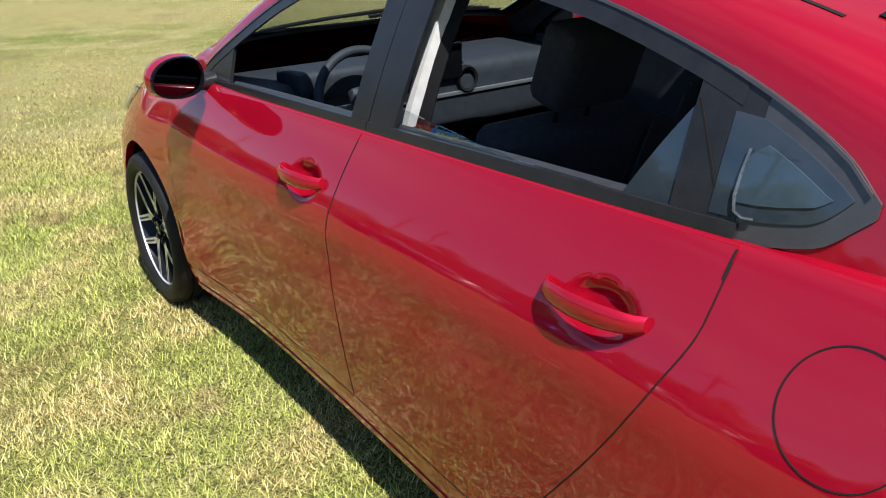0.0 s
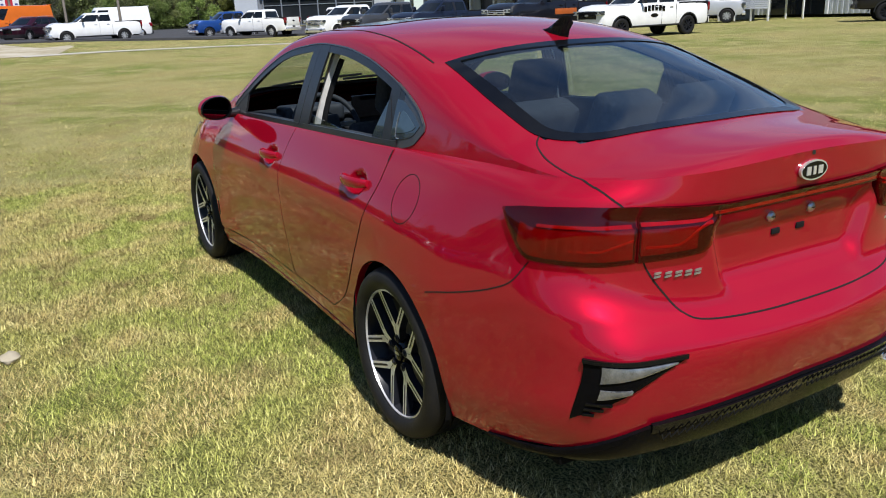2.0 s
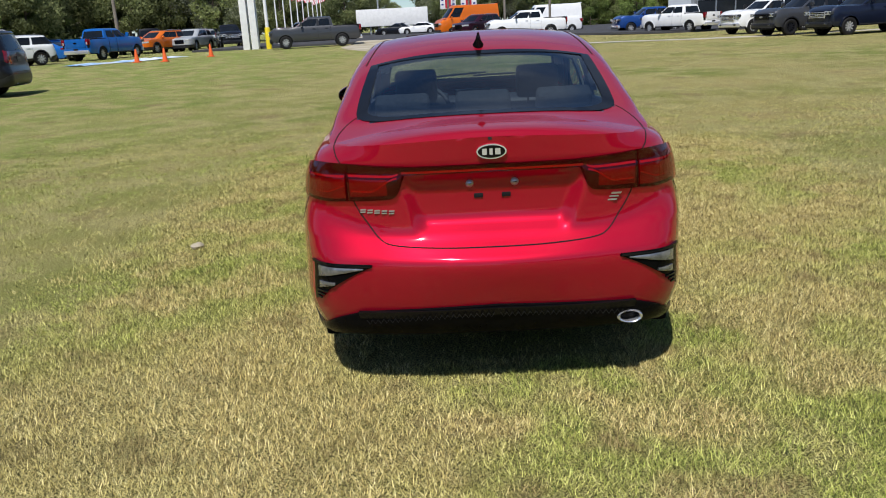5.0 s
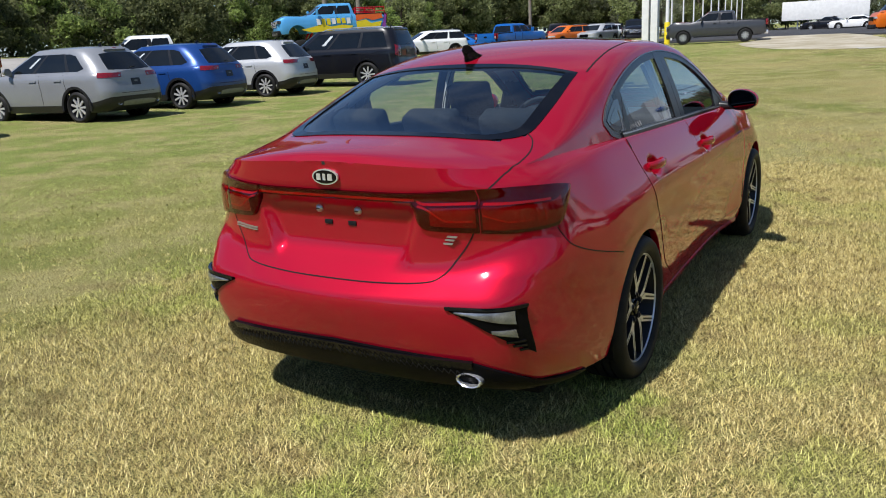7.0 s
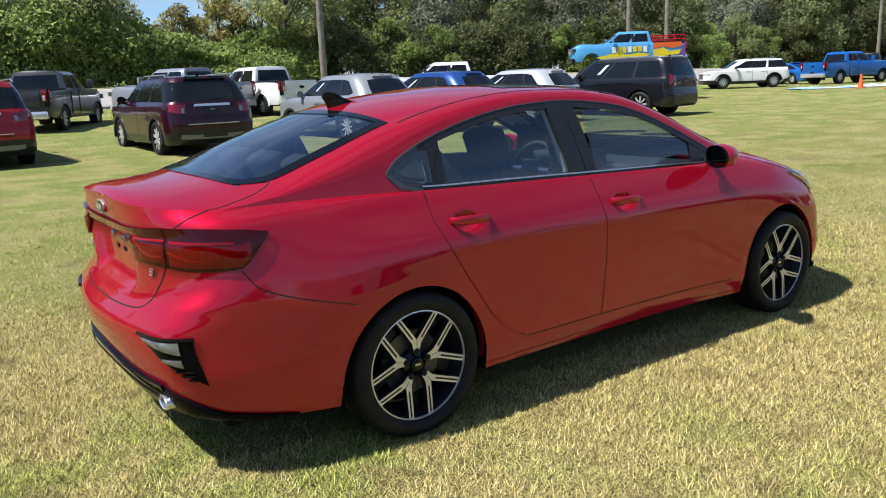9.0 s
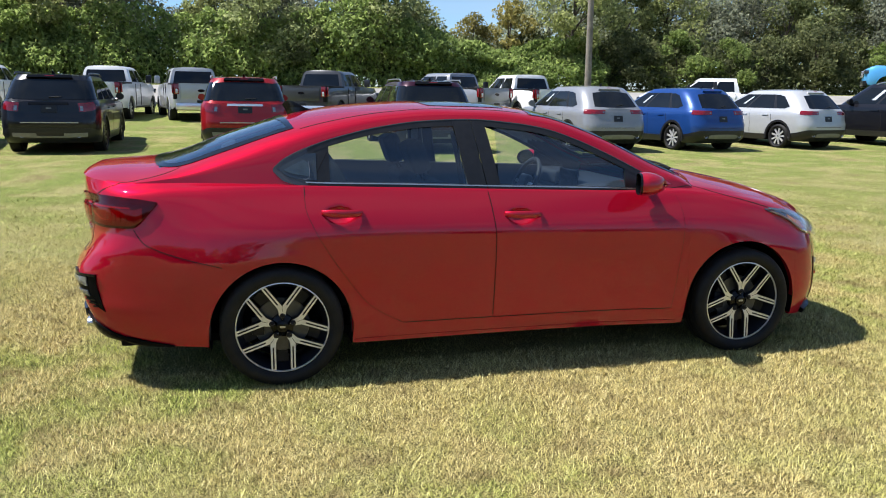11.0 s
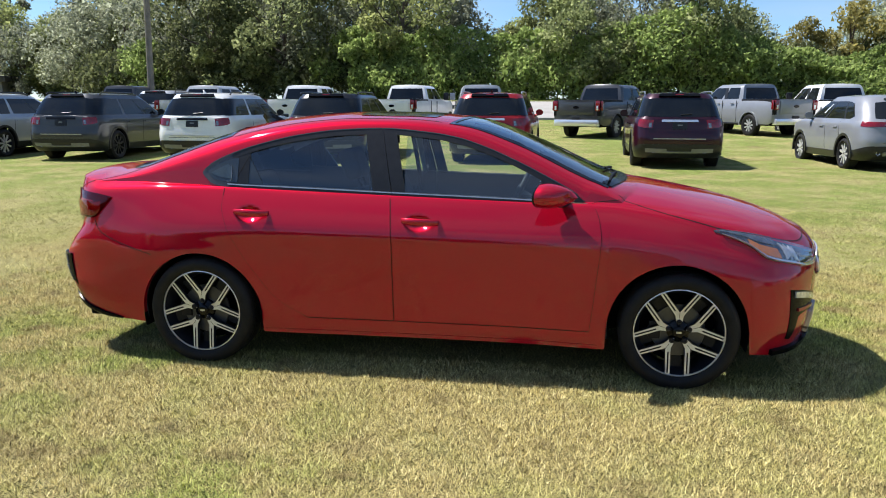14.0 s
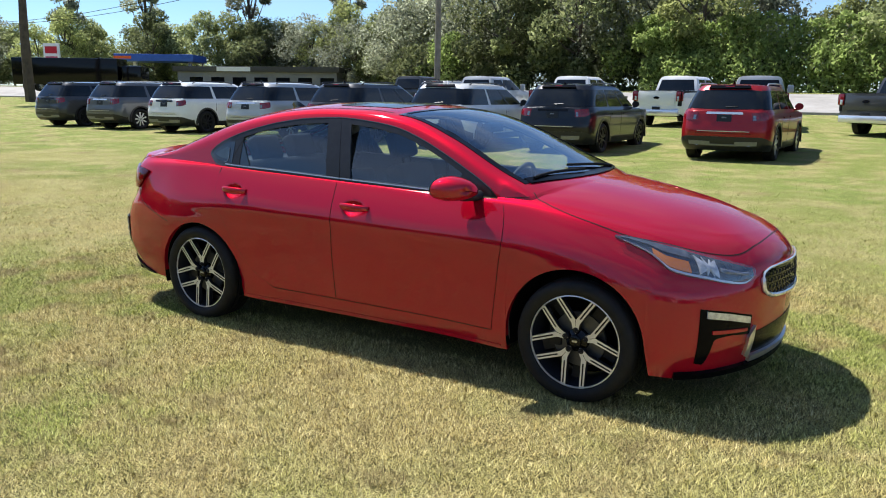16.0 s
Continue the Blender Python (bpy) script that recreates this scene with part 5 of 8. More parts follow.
M_LAWN = ground_material()
def blade_material():
    """Cut blades: each its own tone from brown thatch, deepened for shade, to pale straw, in patches of green, yellow
    and straw.
    """
    m = mat("grass_blades", (0.2, 0.2, 0.05), rough=0.7, spec=0.3)
    nt = m.node_tree
    b = nt.nodes["Principled BSDF"]
    tc = next(n for n in nt.nodes if n.type == "TEX_COORD")
    isl = nt.nodes.new("ShaderNodeNewGeometry")

    def tex(scale, detail, lo, hi):
        n = nt.nodes.new("ShaderNodeTexNoise")
        n.inputs["Scale"].default_value, n.inputs["Detail"].default_value = scale, detail
        nt.links.new(tc.outputs["Object"], n.inputs["Vector"])
        r = nt.nodes.new("ShaderNodeMapRange")
        r.inputs["From Min"].default_value, r.inputs["From Max"].default_value = lo, hi
        nt.links.new(n.outputs["Fac"], r.inputs["Value"])
        return r.outputs[0]

    def ramp(cols):
        r = nt.nodes.new("ShaderNodeValToRGB")
        e = r.color_ramp.elements
        while len(e) < len(cols):
            e.new(.5)
        for k, c in enumerate(cols):
            e[k].position, e[k].color = k / (len(cols) - 1), (*c, 1)
        nt.links.new(isl.outputs["Random Per Island"], r.inputs[0])
        return r.outputs[0]

    def mixc(f, a, c):
        x = nt.nodes.new("ShaderNodeMix")
        x.data_type = "RGBA"
        nt.links.new(f, x.inputs[0])
        nt.links.new(a, x.inputs[6])
        nt.links.new(c, x.inputs[7])
        return x.outputs[2]
    # lowest stops are kept very dark to add shade between blades
    straw = ramp(((.050, .036, .012), (.22, .165, .056), (.46, .370, .130), (.66, .545, .205), (.86, .750, .370)))
    green = ramp(((.028, .037, .008), (.116, .145, .025), (.285, .325, .060), (.465, .490, .106), (.690, .680, .235)))
    rich = ramp(((.050, .085, .014), (.120, .190, .030), (.210, .310, .050), (.310, .400, .075), (.470, .520, .150)))
    thatch = ramp(((.050, .036, .014), (.15, .108, .040), (.26, .20, .075), (.38, .30, .115), (.56, .46, .20)))
    c = mixc(tex(1.8, 7, .455, .575), green, straw)
    c = mixc(tex(.35, 4, .45, .62), c, straw)
    c = mixc(tex(3.1, 6, .56, .68), c, thatch)
    nt.links.new(mixc(lush(nt, tc), c, rich), b.inputs["Base Color"])
    return m


M_BLADE = blade_material()
M_ASPHALT = mat("asphalt", (0.055, 0.055, 0.058), rough=0.9, var=0.35, scale=0.8, bump=0.3, bscale=80)
M_CONCRETE = mat("pale_concrete", (0.48, 0.45, 0.39), rough=0.9, var=0.3, scale=0.7, bump=0.2, bscale=60)
M_SAND = mat("pale_sand", (0.46, 0.41, 0.32), rough=0.95, var=0.35, scale=0.6, color2=(0.28, 0.24, 0.15), bump=0.3, bscale=40)
KERB_LINE = [(33.6, 0.4), (34.3, -2.6), (35, -5), (35.8, -7.6), (36.8, -10.6), (37.6, -14.5), (38, -20), (38, -26)]
gbm = bmesh.new()
RR = [0.7 * k for k in range(1, 24)] + [18, 20, 22, 24, 26, 28, 30, 33, 36, 39, 42, 46, 50, 56, 64, 75, 90, 120, 170, 260, 420, 900]
rings = []
for r in RR:
    rings.append([gbm.verts.new((r * math.cos(a), r * math.sin(a), ground_z(r * math.cos(a), r * math.sin(a)))) for a in [2 * math.pi * k / 120 for k in range(120)]])
c = gbm.verts.new((0, 0, 0))
for k in range(120):
    gbm.faces.new((c, rings[0][k], rings[0][(k + 1) % 120]))
for a, b in zip(rings, rings[1:]):
    for k in range(120):
        gbm.faces.new((a[k], b[k], b[(k + 1) % 120], a[(k + 1) % 120]))
tagged(link_mesh("ground", gbm, M_LAWN), "mown lawn in olive green with straw-coloured patches", "lawn", kind="structure")


def sheet(name, xs, ylo, yhi, material, label, lift=0.03, ny=6, category="road", bank=0.0):
    """A paved strip that follows the ground; ylo and yhi are functions of x."""
    bm = bmesh.new()
    rows = []
    for x in xs:
        rows.append([(x, ylo(x) + (yhi(x) - ylo(x)) * j / ny, ground_z(x, ylo(x) + (yhi(x) - ylo(x)) * j / ny) + lift + bank * (yhi(x) - ylo(x)) * j / ny) for j in range(ny + 1)])
    grid_mesh(bm, rows)
    e = bmesh.ops.extrude_edge_only(bm, edges=[e for e in bm.edges if e.is_boundary])
    for v in [g for g in e["geom"] if isinstance(g, bmesh.types.BMVert)]:
        v.co.z -= 0.15
    return tagged(link_mesh(name, bm, material, smooth=False), label, category, kind="structure")


sheet("road", list(np.linspace(-160, 150, 80)), lambda x: 38.0, lambda x: 47.0, mat("old_road", (0.36, 0.34, 0.31), rough=0.9, var=0.3, scale=0.5, bump=0.2, bscale=50), "pale sun-bleached road beyond the parked trucks", 0.12, bank=.065)
sheet("verge", list(np.linspace(-160, 150, 80)), lambda x: 47.02, lambda x: 60.0, M_LAWN, "dry grass verge between the road and the brush", 0.72, bank=.01)
sheet("lot", list(np.linspace(53, 150, 40)), lambda x: -34 + max(0, x - 90) * 0.05, lambda x: 19.0, M_ASPHALT, "dark asphalt sales lot", 0.14)
near_, far_ = curve((-2.5, 41.5), (-.5, 33.4), (1.4, 33.8), (3.5, 35.5), (5.8, 39.5), (7, 44)), curve((-2.5, 43.5), (-1, 42), (.7, 50), (3.4, 53.5), (7, 53.6))
bm = bmesh.new()
rows = []
for y in np.linspace(-2.5, 7, 24):
    fr_ = [0, .12, .3, .5, .75, 1]
    rows.append([(x, y, ground_z(x, y) + .012 + .16 * smoothstep(48, 53, x)) for x in [near_(y) + .5 * noise.noise((y * .9, 1.7, 3.0)) + (far_(y) - near_(y)) * f for f in fr_]])
grid_mesh(bm, rows)
tagged(link_mesh("apron", bm, M_SAND, smooth=False), "pale sandy apron worn into the lawn at the lot entrance", "pavement", kind="structure")
bm = bmesh.new()
q = [Vector((x, y, ground_z(x, y) + .004)) for x, y in [(p.x, p.y) for p in catmull([Vector((*p, 0)) for p in KERB_LINE], 8)]]
strip(bm, q, [Vector((0, 0, 1))] * len(q), 1.3, .02)
tagged(link_mesh("kerb_strip", bm, M_CONCRETE, smooth=False), "narrow pale concrete edging along the lawn", "pavement", kind="structure")


def blades(n, box_, size, seed, keep=None):
    """Short cut blades strewn over a patch of lawn, as loose triangles."""
    rg = np.random.default_rng(seed)
    tuft = rg.integers(0, n // 9, n)
    x = rg.uniform(box_[0], box_[1], n // 9)[tuft] + rg.normal(0, size * .55, n)
    y = rg.uniform(box_[2], box_[3], n // 9)[tuft] + rg.normal(0, size * .55, n)
    if keep is not None:
        k = keep(x, y, rg)
        x, y = x[k], y[k]
    n = len(x)
    z = np.array([ground_z(a, b) for a, b in zip(x, y)]) if max(abs(v) for v in box_) > 5 else np.array([0.010 * noise.noise((a * 0.4, b * 0.4, 0)) * smoothstep(2.5, 8, math.hypot(a, b)) for a, b in zip(x, y)])
    a = rg.uniform(0, 2 * np.pi, n)
    lean = 1.05 - 0.45 * rg.random(n) ** 2
    ln = size * rg.uniform(0.4, 1.4, n)
    w = ln * rg.uniform(0.04, 0.085, n)
    dx, dy = np.cos(a), np.sin(a)
    hx, hz = ln * np.sin(lean * 1.45), ln * np.cos(lean * 1.45)
    co = np.empty((n, 3, 3))
    co[:, 0] = np.stack([x - dy * w, y + dx * w, z - 0.004], 1)
    co[:, 1] = np.stack([x + dy * w, y - dx * w, z - 0.004], 1)
    co[:, 2] = np.stack([x + dx * hx, y + dy * hx, z + hz + 0.004 + 0.010 * rg.random(n)], 1)
    me = bpy.data.meshes.new("grass")
    me.vertices.add(n * 3)
    me.vertices.foreach_set("co", co.ravel())
    me.loops.add(n * 3)
    me.loops.foreach_set("vertex_index", np.arange(n * 3, dtype=np.int32))
    me.polygons.add(n)
    me.polygons.foreach_set("loop_start", np.arange(0, n * 3, 3, dtype=np.int32))
    me.update(calc_edges=True)
    me.materials.append(M_BLADE)
    return tagged(new("grass", me), "short mown grass, olive blades among dry straw", "grass", kind="stuff")


inner = lambda x, y, e: (x > -4.4 + e) & (x < 4.9 - e) & (y > -3.5 + e) & (y < 2.9 - e)
fade = lambda x, y, rg: rg.random(len(x)) < np.clip(np.minimum(np.minimum(x + 4.4, 4.9 - x), np.minimum(y + 3.5, 2.9 - y)) / 1.0, 0.05, 1)
under_car = lambda x, y, rg: (~((np.abs(x) < 2.0) & (np.abs(y) < 0.6)) | (rg.random(len(x)) < 0.12)) & fade(x, y, rg)
blades(1500000, (-4.4, 4.9, -3.5, 2.9), 0.028, 3, under_car)
middle = lambda x, y, rg: ~inner(x, y, .7) & (rg.random(len(x)) < np.clip(np.minimum(np.minimum(x + 8.5, 8.5 - x), np.minimum(y + 7.5, 7.5 - y)) / 3.0, 0, 1))
blades(520000, (-8.5, 8.5, -7.5, 7.5), 0.034, 8, middle)
outside = lambda x, y, rg: ~inner(x, y, -1.2) & (rg.random(len(x)) < 1.20 - np.hypot(x, y) / 13.0)
blades(460000, (-14, 15, -13, 15), 0.045, 4, outside)


# ---- parked vehicles ----
M_VGLASS = mat("dark_privacy_glass", (0.008, 0.010, 0.012), rough=0.04, spec=0.5, var=0.3, scale=3)
M_PAPER = mat("window_paper", (0.62, 0.66, 0.68), rough=0.4, var=0.3, scale=30)
M_PLATE = mat("dealer_plate", (0.012, 0.012, 0.014), rough=0.35, var=0.4, scale=40)
PAINTS = {}


def car_paint(key):
    table = {"white": (.78, .78, .77), "black": (.006, .006, .009), "red": (.30, .010, .014), "maroon": (.030, .003, .012), "silver": (.46, .47, .48), "steel": (.26, .27, .29), "grey": (.12, .125, .135),
             "dark grey": (.055, .057, .062), "blue": (.012, .055, .22), "bright blue": (.01, .12, .42), "navy": (.010, .014, .03), "orange": (.75, .16, .01), "sky blue": (.10, .38, .70)}
    if key not in PAINTS:
        PAINTS[key] = mat(key.replace(" ", "_") + "_paint", table[key], rough=.3, metal=.25 if key not in ("white", "black") else 0, coat=.7, spec=.3, var=.08, scale=3)
        PAINTS[key].node_tree.nodes["Principled BSDF"].inputs["Coat IOR"].default_value = 1.42
    return PAINTS[key]


def bg_wheel(x, sgn, W, R, parent, rim, rim_r=.62):
    y0 = sgn * (W / 2 - .02)
    s = sgn
    bm = bmesh.new()
    rr = R * rim_r
    lathe(bm, [(rr, y0 - s * .01), (R * .80, y0 + s * .012), (R * .93, y0), (R, y0 - s * .03), (R, y0 - s * .22), (R * .9, y0 - s * .25), (rr, y0 - s * .24)], 28, at=(x, 0, R))
    w = part("wheel", bm, M_RUBBER, parent)
    bm = bmesh.new()
    lathe(bm, [(rr, y0 - s * .008), (rr * .93, y0 - s * .012), (rr * .90, y0 - s * .06), (rr * .85, y0 - s * .16), (.001, y0 - s * .16)], 28, at=(x, 0, R))
    part("rim", bm, M_ALLOYDARK, w)
    n = 9
    for k in range(n):
        a = 2 * math.pi * k / n + .3
        ca, sa = math.cos(a), math.sin(a)
        bm = bmesh.new()
        pl = [(.03, -.016), (rr * .95, -.026), (rr * .95, .026), (.03, .016)]
        top = [bm.verts.new((x + r * ca - t * sa, y0 - s * .018, R + r * sa + t * ca)) for r, t in pl]
        low = [bm.verts.new((x + r * ca - t * sa, y0 - s * .05, R + r * sa + t * ca)) for r, t in pl]
        bm.faces.new(top)
        for q in range(4):
            bm.faces.new((top[q], top[(q + 1) % 4], low[(q + 1) % 4], low[q]))
        part("spoke", bm, rim, w)
    return w


STYLE = {
    "pickup": dict(L=5.90, W=2.03, H=1.95, belt=1.36, low=.46, wheels=(1.25, 4.93), R=.415, nose=1.22, cab=(1.80, 1.95, 3.38, 4.22), pillars=[(2.02, 2.72), (2.84, 3.72)], rails=False, clad=.50, lamp=(.98, 1.34, .17), plate=.70, bed=1.76),
    "lifted": dict(L=6.20, W=2.07, H=2.18, belt=1.58, low=.66, wheels=(1.35, 5.20), R=.47, nose=1.45, cab=(1.90, 2.02, 3.55, 4.45), pillars=[(2.12, 2.85), (2.97, 3.92)], rails=False, clad=.70, lamp=(1.15, 1.52, .17), plate=.90, bed=1.86),
    "coupe": dict(L=4.79, W=1.92, H=1.38, belt=.96, low=.22, wheels=(1.02, 3.74), R=.35, nose=.78, cab=(.45, 1.55, 2.45, 3.30), pillars=[(1.10, 1.55), (1.68, 2.75)], rails=False, clad=.28, lamp=(.74, .88, .40), plate=.60),
    "van": dict(L=6.00, W=2.06, H=2.70, belt=1.55, low=.34, wheels=(1.05, 4.80), R=.36, nose=1.25, cab=(.03, .10, 4.35, 5.25), pillars=[(3.75, 4.65)], rails=False, clad=.42, lamp=(.95, 1.30, .10), plate=1.0),
}


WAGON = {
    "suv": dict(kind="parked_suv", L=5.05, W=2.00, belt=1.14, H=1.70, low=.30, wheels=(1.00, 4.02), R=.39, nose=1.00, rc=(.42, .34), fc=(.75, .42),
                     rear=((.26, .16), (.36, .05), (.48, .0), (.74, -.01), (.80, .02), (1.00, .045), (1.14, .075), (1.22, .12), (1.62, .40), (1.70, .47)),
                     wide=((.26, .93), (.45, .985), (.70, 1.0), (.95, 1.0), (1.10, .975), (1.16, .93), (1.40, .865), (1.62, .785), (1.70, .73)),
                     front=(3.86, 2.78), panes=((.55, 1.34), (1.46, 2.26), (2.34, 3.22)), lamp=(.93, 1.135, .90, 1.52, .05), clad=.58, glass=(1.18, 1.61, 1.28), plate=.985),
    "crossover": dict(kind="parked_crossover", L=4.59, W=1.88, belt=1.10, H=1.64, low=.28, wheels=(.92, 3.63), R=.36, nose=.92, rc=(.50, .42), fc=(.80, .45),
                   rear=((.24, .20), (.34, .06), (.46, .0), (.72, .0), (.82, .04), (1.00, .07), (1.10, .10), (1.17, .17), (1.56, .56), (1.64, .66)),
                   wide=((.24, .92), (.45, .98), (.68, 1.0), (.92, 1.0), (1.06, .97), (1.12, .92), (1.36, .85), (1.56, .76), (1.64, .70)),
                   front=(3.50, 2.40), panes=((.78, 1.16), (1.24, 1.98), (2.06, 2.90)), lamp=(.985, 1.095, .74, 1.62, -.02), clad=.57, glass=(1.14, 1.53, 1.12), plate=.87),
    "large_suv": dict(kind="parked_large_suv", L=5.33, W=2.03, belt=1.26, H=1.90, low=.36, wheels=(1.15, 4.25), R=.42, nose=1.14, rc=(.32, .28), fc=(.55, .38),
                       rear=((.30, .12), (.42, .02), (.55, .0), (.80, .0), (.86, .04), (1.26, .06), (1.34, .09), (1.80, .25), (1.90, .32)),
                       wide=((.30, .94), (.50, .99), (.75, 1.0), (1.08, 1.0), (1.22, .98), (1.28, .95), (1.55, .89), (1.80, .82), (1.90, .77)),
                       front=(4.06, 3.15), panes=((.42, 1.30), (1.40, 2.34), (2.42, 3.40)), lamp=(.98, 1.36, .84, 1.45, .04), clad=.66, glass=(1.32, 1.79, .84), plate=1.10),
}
M_LENSRED = mat("parked_lamp_red", (0.22, 0.004, 0.010), rough=.08, coat=1.0, var=.35, scale=14)
M_SKID = mat("silver_skid", (0.22, 0.22, 0.215), rough=.45, metal=.3, var=.2, scale=12)


def wagon(style, colour, label, m, rim, category, roof_black=False):
    """A parked estate-bodied car: rounded plan, raked tailgate, flush panes and lamps; x forward from the rear bumper."""
    S = WAGON[style]
    L, W, H, belt, R = S["L"], S["W"], S["H"], S["belt"], S["R"]
    pnt = car_paint(colour)
    t = thing(S["kind"], label, category, m, "parked vehicles")
    xr, wd = curve(*S["rear"]), curve(*S["wide"])
    (rx, ry), (fx_, fy) = S["rc"], S["fc"]
    ar = R + .06
    low = S["low"]
    ztop = curve((0, belt), (S["front"][0] - .15, belt), (S["front"][0] + .30, belt - .06), (L - .6, S["nose"] + .08), (L - .2, S["nose"]), (L, S["nose"] - .06))

    def plan(s, z, xf, cx=None, nose_r=None):
        """A point of the outline at height z; s runs 0 rear middle, 1-2 rear corner, 2-3 side, 3-4 front corner, 5 front middle."""
        sg = -1 if s < 0 else 1
        s = abs(s)
        w = wd(z) * W / 2
        x0 = xr(z)
        f1, f2 = nose_r or (fx_, fy)
        if s <= 1:
            y = (w - ry) * s
            x = x0 - .045 * (1 - (y / w) ** 2) + .012
        elif s <= 2:
            a = (s - 1) * math.pi / 2
            e = math.sin(a) ** .9
            x = x0 - .045 * (1 - ((w - ry) / w) ** 2) + .012 + rx * (1 - math.cos(a) ** .9)
            y = w - ry + ry * e
        elif s <= 3:
            xa, xb = x0 + rx, xf - f1
            x = xa + (xb - xa) * (s - 2)
            y = w
        elif s <= 4:
            a = (s - 3) * math.pi / 2
            x = xf - f1 + f1 * math.sin(a) ** .9
            y = w - f2 + f2 * math.cos(a) ** .9
        else:
            y = (w - f2) * (5 - s)
            x = xf + .07 * (1 - (y / w) ** 2) - .02
        return Vector((x, sg * y, z))

    def xs_s(x, z, xf, f1):
        xa, xb = xr(z) + rx, xf - f1
        return 2 + (x - xa) / (xb - xa)
    # lower body
    sx = []
    xa, xb = xr(.6) + rx, L - fx_
    xl = list(np.linspace(xa, xb, 26))
    for wx in S["wheels"]:
        xl = [x for x in xl if abs(x - wx) > ar + .02] + [wx + ar * math.cos(math.pi * k / 16) for k in range(17)] + [wx + ar + .006, wx - ar - .006]
    cols = [0, .35, .7, .85] + [1 + k / 8 for k in range(8)] + sorted(2 + (x - xa) / (xb - xa) for x in xl if xa - 1e-6 <= x <= xb + 1e-6) + [3 + k / 8 for k in range(1, 9)] + [4.4, 5.0]
    wheelx = lambda s: plan(min(max(s, 0), 5), .6, L).x
    fr = [0, .08, .18, .30, .42, .54, .66, .78, .88, .95, 1.0]

    def body_pt(s, f, off=0.0):
        x = wheelx(s)
        z0 = low + (.05 if x > L - .3 else 0)
        for wx in S["wheels"]:
            d = ar * ar - (x - wx) ** 2
            if d > -1e-9 and 1.4 < abs(s) < 3.9:
                z0 = max(z0, R + math.sqrt(max(d, 0)))
        zt = ztop(x)
        z = z0 + (zt - z0) * f
        zz = belt + (z - belt) if zt > belt - .02 else z
        return plan(s, min(zz, belt), L) if abs(s) < 3 else Vector((plan(s, min(z, belt), L).x - .10 * max(0, f - .8) * max(0, abs(s) - 3), plan(s, min(z, belt), L).y, z))
    bm = bmesh.new()
    for sgn in (1, -1):
        rows = []
        for s in cols:
            rows.append([Vector((p.x, p.y * sgn, p.z)) for p in [body_pt(s, f) for f in fr]])
        grid_mesh(bm, rows)
    top = [body_pt(s, 1.0) for s in cols]
    grid_mesh(bm, [[Vector((p.x, p.y * k, p.z + .035 * (1 - k * k))) for k in (1, .8, .5, 0, -.5, -.8, -1)] for p in top])
    part("body", weld(bm, 1e-4), pnt, t)
    # cabin above the belt
    xf0, xf1 = S["front"]
    xf = lambda z: xf0 + (xf1 - xf0) * ((z - belt) / (H - belt)) ** .95 if z > belt else xf0
    nr = (.42, .30)
    zc = [belt - .02, belt + .04, belt + (H - belt) * .30, belt + (H - belt) * .58, H - .095, H - .05, H - .015, H]
    cp = lambda s, z: plan(s, z, xf(z), nose_r=nr)
    ccol = [0, .4, .8, 1, 1.25, 1.5, 1.75] + list(np.linspace(2, 3, 16)) + [3.25, 3.5, 3.75, 4, 4.5, 5]
    bm = bmesh.new()
    for sgn in (1, -1):
        grid_mesh(bm, [[Vector((p.x, p.y * sgn, p.z)) for p in [cp(s, z) for z in zc]] for s in ccol])
    part("cabin", weld(bm, 1e-4), pnt, t)
    ring = [cp(s, H) for s in ccol] + [Vector((p.x, -p.y, p.z)) for p in [cp(s, H) for s in ccol][::-1][1:-1]]
    cx = Vector(((xr(H) + xf1) / 2, 0, H))
    bm = bmesh.new()
    grid_mesh(bm, [[Vector((cx.x + (p.x - cx.x) * k, p.y * k, H + .05 * (1 - k ** 2.4))) for k in (1, .92, .75, .5, .25, .02)] for p in ring + [ring[0]]])
    part("roof", weld(bm, 1e-4), M_BLACKGLOSS if roof_black else pnt, t)

    def shell(f, s0, s1, zlo, zhi, off, ns=10, nz=4, lip=.008):
        """A skin over the outline f between two s and two heights, standing proud by off."""
        b = bmesh.new()
        rows = []
        for i in range(ns + 1):
            s = s0 + (s1 - s0) * i / ns
            row = []
            for j in range(nz + 1):
                z = zlo(i / ns) + (zhi(i / ns) - zlo(i / ns)) * j / nz
                p, q, r_ = f(s, z), f(s + .02, z), f(s, z + .01)
                n = (q - p).cross(r_ - p)
                n = n.normalized() if n.length > 1e-9 else Vector((-1, 0, 0))
                c = p - Vector((L * .45, 0, z - .15))
                if n.dot(c) < 0:
                    n = -n
                row.append((p + n * off, n))
            row = [(row[0][0] - row[0][1] * lip, row[0][1])] + row + [(row[-1][0] - row[-1][1] * lip, row[-1][1])]
            rows.append(row)
        rows = [[(p - n * lip, n) for p, n in rows[0]]] + rows + [[(p - n * lip, n) for p, n in rows[-1]]]
        grid_mesh(b, [[p for p, _ in r] for r in rows])
        return weld(b, 1e-5)
    lowf = lambda s, z: plan(s, z, L)
    g0, g1, gs = S["glass"]
    part("rear_window", shell(cp, -gs - .12, gs + .12, lambda a: g0 - .0 + .02 * (2 * a - 1) ** 2, lambda a: g1 - .03 * (2 * a - 1) ** 4, .004, 14, 5), M_VGLASS, t)
    part("windscreen", shell(cp, 4.0, 5.0, lambda a: belt + .05, lambda a: H - .10, .004, 8, 5), M_VGLASS, t)
    part("windscreen", shell(cp, -4.0, -5.0, lambda a: belt + .05, lambda a: H - .10, .004, 8, 5), M_VGLASS, t)
